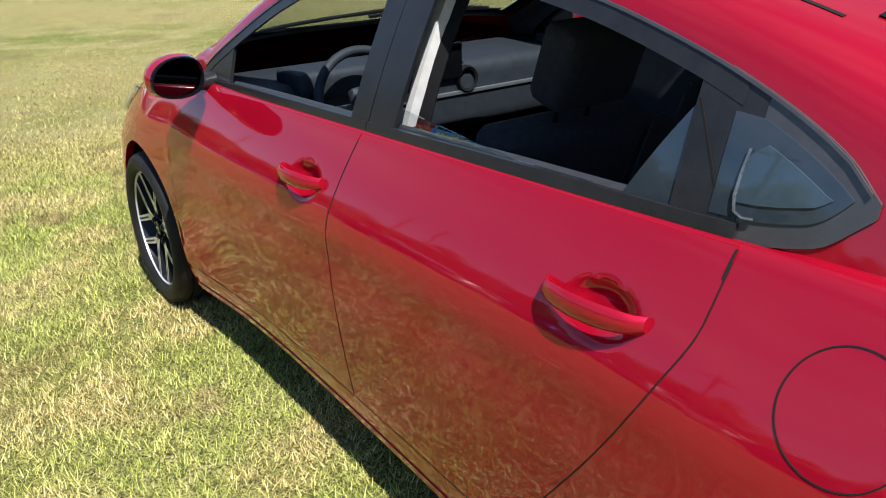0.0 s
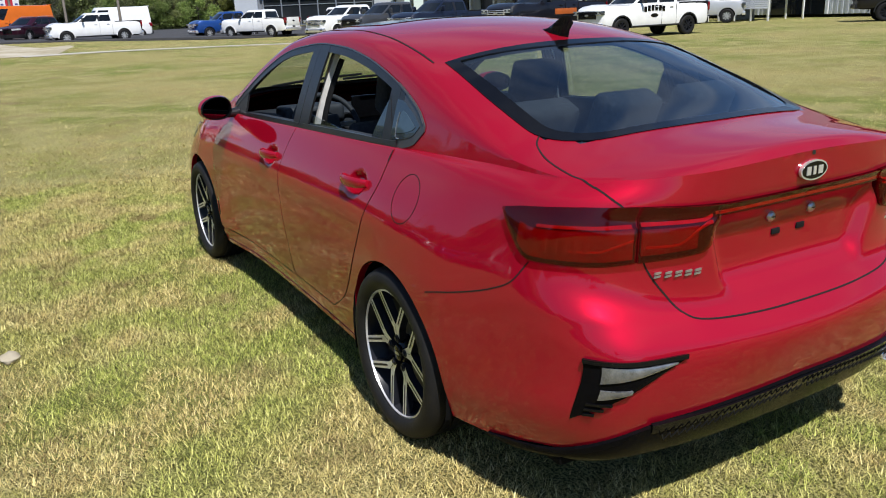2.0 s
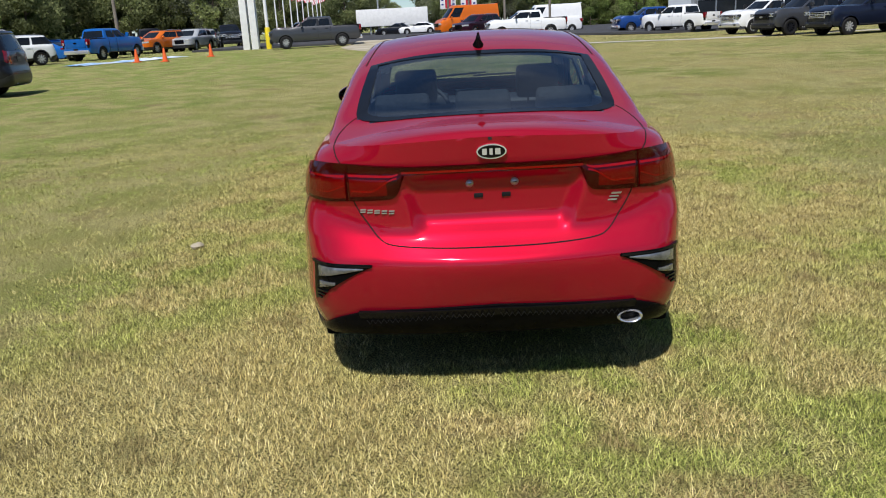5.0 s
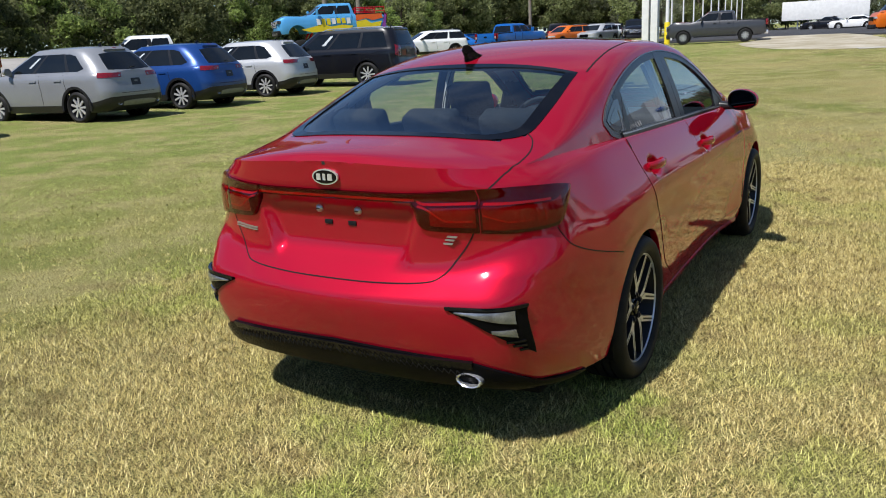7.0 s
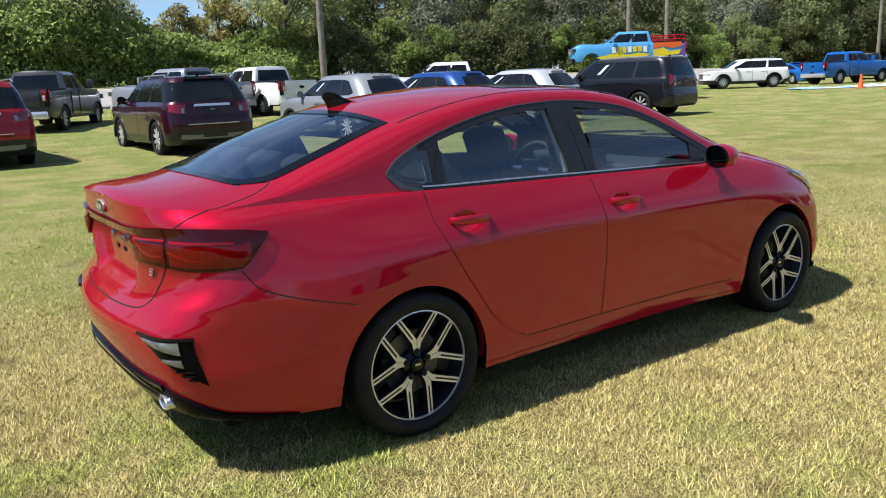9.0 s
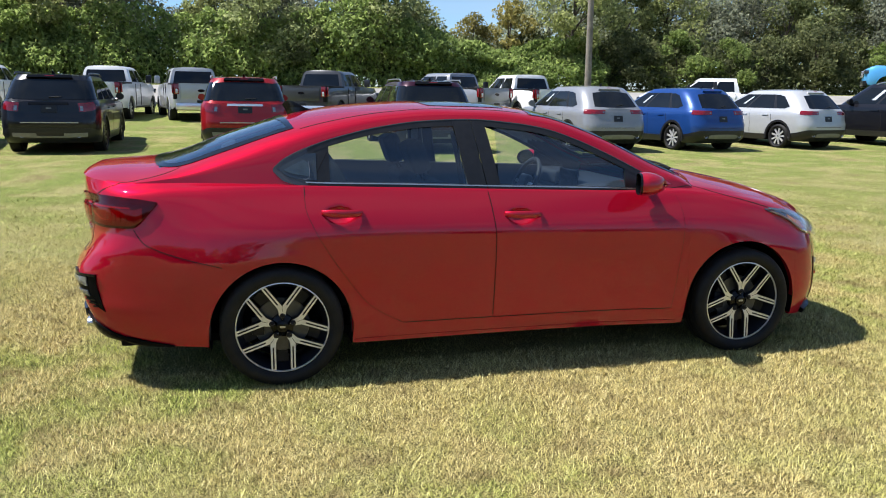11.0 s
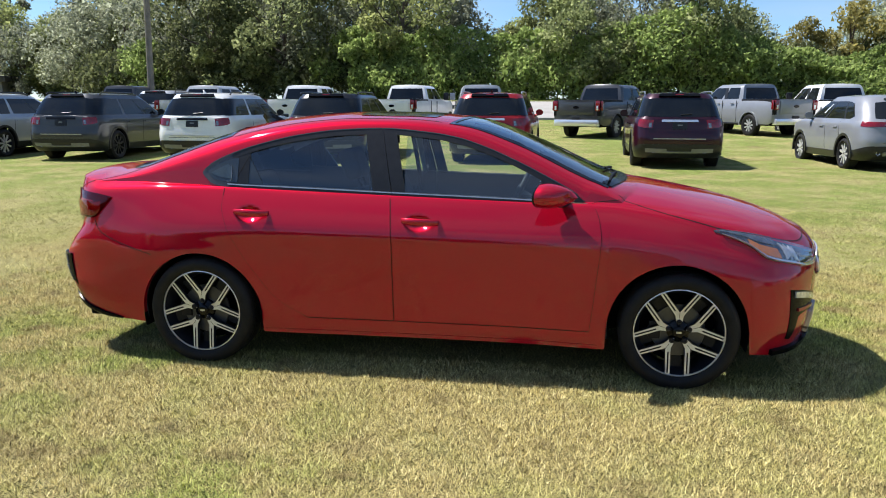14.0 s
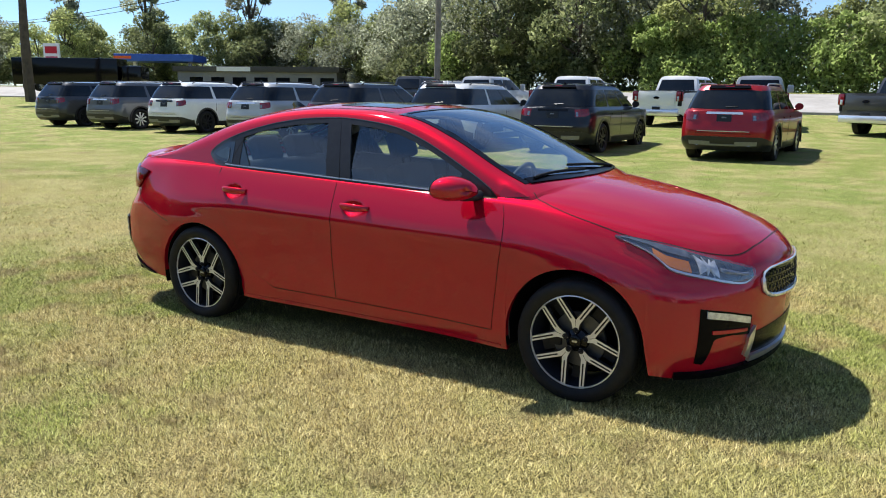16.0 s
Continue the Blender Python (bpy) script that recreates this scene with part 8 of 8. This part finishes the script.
def flag(t, m, w, h):
    """A striped flag with a dark canton, hanging in soft folds: cloth, stripes and canton."""
    at_ = lambda u, y, o: m @ Vector((w * u * .92, .10 * math.sin(u * 9 + y * .9) * u + .05 * math.sin(y * 7) + o, -y))

    def panel(u0, u1, y0, y1, o):
        bm = bmesh.new()
        n = max(2, int((u1 - u0) * 12))
        r = max(1, int((y1 - y0) / h * 13 + .5))
        grid_mesh(bm, [[at_(u0 + (u1 - u0) * i / n, y0 + (y1 - y0) * j / r, o) for j in range(r + 1)] for i in range(n + 1)])
        return bm
    cloth = part("flag", panel(0, 1, 0, h, 0), M_FLAGWHITE, t)
    for k in range(0, 13, 2):
        for o in (.012, -.012):
            part("stripe", panel(.4 if k < 7 else 0, 1, h * k / 13, h * (k + 1) / 13, o), M_FLAGRED, cloth)
    for o in (.012, -.012):
        part("canton", panel(0, .4, 0, h * 7 / 13, o), M_FLAGBLUE, cloth)


for k in range(11):
    a = k / 10
    x, y = 53.5 + 46 * a, 14.2 + 2.6 * a
    h = 7.3
    t = thing("flag_pole", "pale pole flying a striped red and white flag", "flag", Matrix.Translation((x, y, ground_z(x, y))), "flag row")
    bm = bmesh.new()
    tube(bm, [(0, 0, -.2), (0, 0, h)], [.07, .05], 10)
    part("pole", bm, M_WHITEPAINT, t)
    flag(t, Matrix.Translation((.0, 0, h - .3)) @ Matrix.Rotation(radians(-78 + 10 * math.sin(k * 2.1)), 4, "Z") @ Matrix.Rotation(radians(80 + 6 * math.sin(k * 1.7)), 4, "Y"), 2.7, 1.75)
# the sign pylon and bollard pole at the row's head
t = thing("sign_pylon", "tall white sheet-metal sign pylon beside the flags", "sign", Matrix.Translation((52.6, 14.2, ground_z(52, 14))))
for s in (0, .62):
    bm = bmesh.new()
    box(bm, (-.25, s - .24, -.2), (.25, s + .24, 9.0), .02)
    part("pylon_leg", bm, M_WHITEPAINT, t)
t = pole("bollard_pole", 51.0, 12.9, 8.0, .13, M_WHITEPAINT, "white pole with a yellow painted foot")
bm = bmesh.new()
lathe(bm, [(.001, 1.45), (.17, 1.45), (.19, 1.40), (.19, -.2)], 14, "z")
part("yellow_foot", bm, M_YELLOW, t)
# foil garlands strung across the lot
HANG = [((53.5, 14.2, 6.4), (60, -4, 6.6), 1.2), ((58, 14.5, 6.4), (60, -4, 6.4), 1.9), ((62, 14.6, 6.5), (64, -2, 6.4), 1.0), ((66, 14.8, 6.4), (60, -7.4, 6.0), 1.5), ((70, 15, 6.6), (87, -1, 6.2), 1.4), ((53.5, 14.2, 6.8), (58, -7.4, 7.2), .7), ((76, 15, 6.4), (87, .5, 6.0), 1.6),
        ((60, -4, 6.6), (70, -18, 7.0), 1.0), ((54, 14.2, 7.6), (60, -6, 7.8), .9), ((60, 14.5, 7.4), (58, -8, 8.0), 1.3), ((56, 14.3, 8.2), (62, -9, 8.6), 1.0), ((58, -7.4, 6.6), (75, -20, 6.8), 1.2)]
for k, (a, b, sag) in enumerate(HANG):
    rg = np.random.default_rng(60 + k)
    a, b = np.array(a), np.array(b)
    n = 900
    u = rg.random(n)
    p = a + (b - a) * u[:, None]
    p[:, 2] -= sag * 4 * u * (1 - u)
    p += rg.normal(size=(n, 3)) * .05
    me = leaf_cloud(p, .085, rg, .5)
    me.materials.append(M_FOILBLUE)
    tagged(new("foil_garland", me), "blue and silver foil garland strung overhead", "garland", "garlands", "stuff")
# banner posts
for x, y, h in ((59, -4, 8.5), (58, -7.4, 8.0), (87, .5, 7.0), (86.6, -1.8, 7.0)):
    t = thing("banner_post", "light post with two white banners striped red", "banner", Matrix.Translation((x, y, ground_z(x, y))), "banner posts")
    bm = bmesh.new()
    tube(bm, [(0, 0, -.2), (0, 0, h)], [.10, .08], 10)
    part("post", bm, M_WOODPOLE, t)
    for s in (1, -1):
        bm = bmesh.new()
        box(bm, (-.02, s * .50 - .38, h - 4.4), (.02, s * .50 + .38, h - 2.2), .01)
        b_ = part("banner", bm, M_FLAGWHITE, t)
        bm = bmesh.new()
        box(bm, (-.026, s * .22 - .10, h - 4.35), (.026, s * .22 + .10, h - 2.25))
        part("stripe", bm, M_FLAGRED, b_)
        for q in range(4):
            part("mark", B(((-.028, s * .62 - .12, h - 2.62 - .46 * q), (-.022, s * .62 + .12, h - 2.46 - .46 * q))), M_FLAGBLUE, b_)

# ---- monster truck ----
t = thing("monster_truck", "sky-blue monster truck with yellow and red flame graphics", "truck", at(28.2, 20.6, 142) @ Matrix.Scale(.88, 4))
bt = vehicle("pickup", "sky blue", "sky-blue show truck body", Matrix.Identity(4), M_ALLOY, "truck")
keepers = [o for o in bt.children if o.name.split(".")[0] not in ("wheel", "sill", "chassis", "dealer_plate", "arch_trim")]
for o in list(bt.children):
    if o not in keepers:
        for c_ in list(o.children_recursive):
            bpy.data.objects.remove(c_)
        bpy.data.objects.remove(o)
for o in keepers:
    o.parent = t
    o.matrix_basis = Matrix.Translation((0, 0, 1.67))
bpy.data.objects.remove(bt)
for wx in (.95, 4.75):
    for s in (1, -1):
        bm = bmesh.new()
        lathe(bm, [(.38, s * 1.25), (.70, s * 1.30), (.88, s * 1.22), (.92, s * 1.1), (.92, s * .75), (.86, s * .66), (.38, s * .64)], 28, at=(wx, 0, .91))
        w = part("wheel", bm, M_RUBBER, t)
        bm = bmesh.new()
        lathe(bm, [(.39, s * 1.24), (.33, s * 1.12), (.001, s * 1.10)], 20, at=(wx, 0, .91))
        part("rim", bm, M_SATIN, w)
        bm = bmesh.new()
        tube(bm, [(wx, s * .5, .91), (wx + (.7 if wx < 2 else -.7), s * .45, 2.15)], .06, 8)
        part("suspension_arm", bm, M_LAMPBRIGHT, t)
for wx in (.95, 4.75):
    bm = bmesh.new()
    tube(bm, [(wx, -.8, .91), (wx, .8, .91)], .12, 10)
    part("axle", bm, M_STEEL, t)
M_PURPLE = mat("purple_paint", (0.22, 0.05, 0.30), rough=.4, var=.2, scale=4)
for s in (1, -1):
    def decal(nm, pts, mt, o=0.0):
        bm = bmesh.new()
        prism(bm, pts, .012, Matrix.Translation((0, s * (1.030 + o) + .006, .62)) @ Matrix.Rotation(radians(90), 4, "X"))
        part(nm, bm, mt, t)
    decal("flame", [(4.75, 1.70), (4.2, 1.55), (3.2, 1.55), (2.2, 1.60), (1.9, 1.80), (2.5, 1.88), (3.1, 1.80), (3.6, 1.95), (4.2, 1.80)], M_YELLOW)
    decal("flame", [(1.7, 1.62), (.4, 1.75), (.3, 2.0), (.9, 1.90), (1.2, 2.10), (1.75, 2.0)], M_YELLOW)
    decal("flame", [(1.75, 2.05), (1.2, 2.15), (.8, 2.05), (.25, 2.15), (.3, 2.38), (1.75, 2.36)], M_CONE)
    decal("flame", [(.1, 1.60), (.35, 1.62), (.22, 2.0), (.15, 2.36), (.05, 2.3)], M_PURPLE)
    for k in range(7):
        decal("side_mark", [(2.05 + .27 * k, 1.92 + .03 * math.sin(k)), (2.25 + .27 * k, 1.92 + .03 * math.sin(k)), (2.28 + .27 * k, 2.22), (2.08 + .27 * k, 2.22)], M_YELLOW if k % 3 else M_FLAGWHITE, .014)
    bm = bmesh.new()
    for z in (3.14, 3.34):
        tube(bm, [(.1, s * .9, z), (1.75, s * .9, z)], .025, 6)
    for xx in (.1, .65, 1.2, 1.75):
        tube(bm, [(xx, s * .9, 2.97), (xx, s * .9, 3.36)], .025, 6)
    part("bed_rail", bm, M_LAMPBRIGHT, t)

# ---- cones, sheet ----
for x, y in ((40.9, 14.0), (37.6, 15.5), (38.6, 17.4)):
    t = thing("traffic_cone", "orange traffic cone standing on the lawn", "cone", Matrix.Translation((x, y, ground_z(x, y))), "cones")
    bm = bmesh.new()
    lathe(bm, [(.001, .72), (.03, .72), (.045, .68), (.14, .04)], 18, "z")
    part("cone", bm, M_CONE, t)
    part("base", B(((-.19, -.19, 0), (.19, .19, .045), .012)), M_CONE, t)
bm = bmesh.new()
rows = []
for i in range(26):
    u = i / 25
    row = []
    for j in range(12):
        v = j / 11
        x, y = 37.0 + 5.6 * u + .5 * v, 19.6 - 3.9 * u + 1.7 * v + .3 * math.sin(u * 9)
        row.append((x, y, ground_z(x, y) + .03 + .22 * abs(noise.noise((u * 6, v * 3, 3.3))) * math.sin(math.pi * min(1, max(0, v))) ** .5))
    rows.append(row)
grid_mesh(bm, rows)
M_SHEET = mat("vinyl_sheet", (0.74, 0.76, 0.78), rough=0.5, color2=(0.10, 0.30, 0.55), scale=.55)
tagged(link_mesh("crumpled_sheet", bm, M_SHEET), "crumpled white and blue plastic sheet lying on grass", "sheet")

# ---- box trailer, hut ----
t = thing("box_trailer", "long white box trailer parked beyond the lot", "trailer", Matrix.Translation((105.5, 3.5, ground_z(105, 5))) @ Matrix.Rotation(radians(97), 4, "Z"))
bm = bmesh.new()
box(bm, (0, -1.25, 1.15), (9.5, 1.25, 3.35), .05)
part("box", bm, M_WHITEPAINT, t)
for x in np.arange(.6, 9.3, .8):
    part("rib", B(((x, -1.28, 1.2), (x + .05, 1.28, 3.3))), M_WHITEPAINT, t)
for x in (1.2, 2.4):
    for s in (1, -1):
        bg_wheel(x, s, 2.4, .5, t, M_SATIN)
part("leg", B(((7.6, -.9, 0), (7.75, -.75, 1.15)), ((7.6, .75, 0), (7.75, .9, 1.15))), M_STEEL, t)
t = thing("garden_shed", "small pale shed with a dark gabled roof", "shed", Matrix.Translation((112, -2.5, ground_z(112, -2))))
part("wall", B(((-1.5, -2.2, 0), (1.5, 2.2, 2.2), .02)), M_WHITEPAINT, t)
bm = bmesh.new()
for s in (1, -1):
    prism(bm, [(-1.9, 0), (1.9, 0), (1.9, 2.75), (-1.9, 2.75)], .08, Matrix.Translation((0, 0, 3.1)) @ Matrix.Rotation(radians(-22 * s), 4, "X") @ (Matrix.Identity(4) if s > 0 else Matrix.Rotation(math.pi, 4, "Z")))
part("roof", bm, M_PLASTIC, t)
t = thing("black_trailer", "long black enclosed trailer beyond the road", "trailer", Matrix.Translation((-67.5, 36.5, ground_z(-63, 39) + .55)) @ Matrix.Rotation(radians(33), 4, "Z"))
part("box", B(((0, -1.2, .6), (9.2, 1.2, 2.9), .06)), M_BLACKGLOSS, t)
for x in (1.2, 2.4, 7.5):
    for s in (1, -1):
        bg_wheel(x, s, 2.2, .45, t, M_SATIN)
part("tractor_cab", B(((9.5, -1.1, .5), (11.2, 1.1, 2.3), .2)), M_BLACKGLOSS, t)
# fuel station canopy and low shop beyond the road
t = thing("station_canopy", "blue flat canopy of a fuel station far off", "canopy", Matrix.Translation((-80, 56.5, ground_z(-78, 58) + .4)) @ Matrix.Rotation(radians(34), 4, "Z"))
part("fascia", B(((0, -3, 3.3), (9.0, 3, 4.1), .05)), mat("canopy_blue", (0.03, 0.10, 0.42), rough=.5, var=.2, scale=2), t)
part("stripe", B(((0, -3.03, 3.55), (2.0, -3.0, 3.85))), M_CONE, t)
for x in (1.2, 7.6):
    part("column", B(((x, -.2, 0), (x + .4, .2, 3.3))), M_WHITEPAINT, t)
t = thing("price_sign", "tall red and white roadside sign with plain bars", "sign", Matrix.Translation((-75.5, 44.8, ground_z(-75, 45) + .5)) @ Matrix.Rotation(radians(34), 4, "Z"))
part("post", B(((-.15, -.15, -1), (.15, .15, 2))), M_STEEL, t)
part("panel", B(((-.8, -.15, 1.6), (.8, .15, 4.6), .04)), M_WHITEPAINT, t)
part("bar", B(((-.6, -.18, 3.6), (.6, -.14, 4.3)), ((-.6, -.18, 2.9), (.6, -.14, 3.3)), ((-.6, -.18, 2.1), (.6, -.14, 2.6))), M_FLAGRED, t)
t = thing("roadside_shop", "long low grey shop with flat roof far off", "building", Matrix.Translation((-73, 58.5, ground_z(-65, 60))) @ Matrix.Rotation(radians(24), 4, "Z"))
part("wall", B(((0, 0, -.5), (19, 8, 2.6), .02)), mat("grey_render", (0.26, 0.25, 0.24), rough=.85, var=.2, scale=.6), t)
part("roof", B(((-.4, -.4, 2.6), (19.4, 8.4, 3.2), .03)), mat("dark_fascia", (0.07, 0.065, 0.06), rough=.7, var=.3, scale=1), t)
part("fascia_sign", B(((5, -.46, 2.65), (9, -.4, 3.15))), M_FLAGWHITE, t)
for x in np.arange(1.5, 18, 2.6):
    part("window", B(((x, -.03, .6), (x + 1.6, .02, 2.0))), M_VGLASS, t)

# ---- showroom and workshop ----
M_PANELGREY = mat("grey_cladding", (0.20, 0.215, 0.235), rough=.5, var=.12, scale=.4)
M_PANELLIGHT = mat("pale_cladding", (0.50, 0.53, 0.56), rough=.5, var=.12, scale=.4)
M_FASCIA = mat("white_corrugated", (0.72, 0.74, 0.76), rough=.5, var=.12, scale=.5)
M_SHOPGLASS = mat("shop_glass", (0.02, 0.024, 0.028), rough=.06, var=.3, scale=.5)
M_SIGNBLUE = mat("sign_blue", (0.02, 0.07, 0.30), rough=.3, var=.15, scale=3)
ang = math.degrees(math.atan2(-40.6 + 25.6, 81.5 - 91.5))
show = thing("showroom", "grey-clad car showroom with full-height dark glazing", "building", Matrix.Translation((91.3, -25.2, .25)) @ Matrix.Rotation(radians(ang), 4, "Z"))
LW = 18.5
part("wall", B(((2.6, .8, 0), (LW, 12, 8.2), .03)), M_PANELGREY, show)
part("upper_panel", B(((2.6, .2, 3.55), (LW, .9, 8.2), .03)), M_PANELGREY, show)
part("end_pier", B(((LW - 2.2, .1, 0), (LW, .9, 8.2), .03)), M_PANELLIGHT, show)
bm = bmesh.new()
rows = []
for k in range(17):
    z = 9.0 * k / 16
    w = .55 * math.cos((z - 4.5) / 9.0 * 1.2)
    rows.append([(-.4 + (1 - w) * .8, .0, z), (2.9 - (1 - w) * .3, -.35, z), (2.9 - (1 - w) * .3, 2.4, z), (-.4 + (1 - w) * .8, 2.4, z)])
grid_mesh(bm, [r + [r[0]] for r in rows])
part("entrance_arch", bm, M_PANELLIGHT, show)
for k in range(6):
    x0 = 3.2 + k * 2.15
    wdw = part("shop_window", B(((x0, .74, .25), (x0 + 2.0, .82, 3.4))), M_SHOPGLASS, show)
    part("mullion", B(((x0 - .1, .6, .1), (x0 + .02, .86, 3.5))), M_SATIN, wdw)
    part("transom", B(((x0, .66, 2.3), (x0 + 2.0, .84, 2.38))), M_SATIN, wdw)
for k in range(6):
    part("letter_bar", B(((5.4 + k * .78, .06, 4.75), (5.4 + k * .78 + .14, .2, 5.75)), ((5.4 + k * .78 + .40, .06, 4.75), (5.4 + k * .78 + .54, .2, 5.75)), ((5.4 + k * .78, .06, 5.2 + .2 * (k % 3 - 1)), (5.4 + k * .78 + .54, .2, 5.36 + .2 * (k % 3 - 1)))), M_FLAGWHITE, show)
for cx, cz, cy, a in ((14.6, 5.6, .1, 1.05), (1.2, 6.2, -.42, .75)):
    bm = bmesh.new()
    prism(bm, [(a * math.cos(q), .48 * a * math.sin(q)) for q in [2 * math.pi * i / 28 for i in range(28)]], .1, Matrix.Translation((cx, cy + .1, cz)) @ Matrix.Rotation(radians(90), 4, "X"))
    sg = part("oval_sign", bm, M_SATIN, show, "plain blue oval sign with pale rim")
    bm = bmesh.new()
    prism(bm, [(.9 * a * math.cos(q), .41 * a * math.sin(q)) for q in [2 * math.pi * i / 28 for i in range(28)]], .1, Matrix.Translation((cx, cy + .07, cz)) @ Matrix.Rotation(radians(90), 4, "X"))
    part("field", bm, M_SIGNBLUE, sg)
    part("mark", B(((cx - .5 * a, cy - .04, cz - .06), (cx + .5 * a, cy - .02, cz + .06))), M_FLAGWHITE, sg)
shop = thing("workshop", "long pale grey workshop with white corrugated canopy", "building", Matrix.Translation((80.0, -41.5, .2)) @ Matrix.Rotation(radians(181), 4, "Z"))
part("wall", B(((0, 2.5, 0), (78, 14, 7.0), .03)), M_PANELLIGHT, shop)
bm = bmesh.new()
for k in range(120):
    x0 = 34 + k * .36
    box(bm, (x0, 2.44, 0), (x0 + .16, 2.5, 7.0))
part("wall_ribs", bm, M_PANELLIGHT, shop)
bm = bmesh.new()
rows = []
for k in range(61):
    z = 3.4 + 2.6 * k / 60
    rows.append([(1.0, -2.5 - (.05 if k % 4 < 2 else 0), z), (33, -2.5 - (.05 if k % 4 < 2 else 0), z)])
grid_mesh(bm, rows)
box(bm, (1.0, -2.42, 3.4), (33, 2.5, 6.0))
part("canopy", bm, M_FASCIA, shop, "white corrugated canopy fascia")
for k in range(9):
    part("canopy_post", B(((1.4 + k * 3.9, -2.2, 0), (1.7 + k * 3.9, -1.9, 3.4))), M_STEEL, shop)
for k, x0 in enumerate((3, 7.5, 12, 16.5, 21, 25.5)):
    part("window", B(((x0, 2.44, 1.0), (x0 + 2.6, 2.5, 2.5))), M_SHOPGLASS, shop)
# flat dark panels on the wall stand for the shade inside open doorways
for x0 in (38, 47, 56, 65):
    d = part("workshop_door", B(((x0, 2.40, 0), (x0 + 4.0, 2.5, 4.2))), M_VGLASS, shop, "open workshop doorway, drawn as a dark panel for the shade inside")
    part("frame", B(((x0 - .2, 2.36, 0), (x0, 2.5, 4.4)), ((x0 + 4.0, 2.36, 0), (x0 + 4.2, 2.5, 4.4)), ((x0 - .2, 2.36, 4.2), (x0 + 4.2, 2.5, 4.4))), M_FASCIA, d)


# ---- carports by the workshop ----
def carport(x0, x1, y0, y1, eave, peak):
    """A white sheet-metal carport: posts, ribbed half-walls, arched roof in ribbed sheets and open dark gable."""
    zg = ground_z(x0, y0) - .05
    t = thing("carport", "white ribbed sheet-metal carport beside the workshop", "shelter", Matrix.Translation((x0, y0, zg)), "carports")
    L, W = x1 - x0, y0 - y1
    prof = [(0, eave - .12), (-.06, eave), (.10, eave + .14)] + [(W * f, eave + .14 + (peak - eave - .14) * (1 - abs(2 * f - 1) ** 1.6)) for f in np.linspace(.12, .88, 9)] + [(W - .10, eave + .14), (W + .06, eave), (W, eave - .12)]
    n = 18
    for k in range(n):
        xa, xb = L * k / n - .05, L * (k + 1) / n - .05
        bm = bmesh.new()
        rows = [[(xa, -y, z), (xa + .03, -y, z + .03), (xb - .05, -y, z + .03), (xb, -y, z)] for y, z in prof]
        grid_mesh(bm, rows)
        part("roof_sheet", bm, M_FASCIA, t)
    for x in np.linspace(.05, L - .05, 4):
        for y in (-.04, -W + .04):
            part("post", B(((x - .05, y - .05, -.2), (x + .05, y + .05, eave), .008)), M_WHITEPAINT, t)
    for k in range(12):
        z = .75 + k * .12
        if z < eave - .1:
            part("wall_sheet", B(((.10, -.02, z), (L - .1, .03, z + .105), .012)), M_FASCIA, t)
    for y in (-.12, -W + .12):
        part("brace", B(((-.06, y - .04, eave - .5), (.02, y + .04, eave + .1))), M_WHITEPAINT, t)
    bm = bmesh.new()
    box(bm, (L - .2, -W + .1, 0), (L - .12, -.1, eave))
    part("back_wall", bm, M_PANELGREY, t)


carport(33.4, 39.2, -39.2, -42.4, 2.15, 2.95)
carport(29.0, 32.8, -39.4, -42.7, 2.15, 2.95)
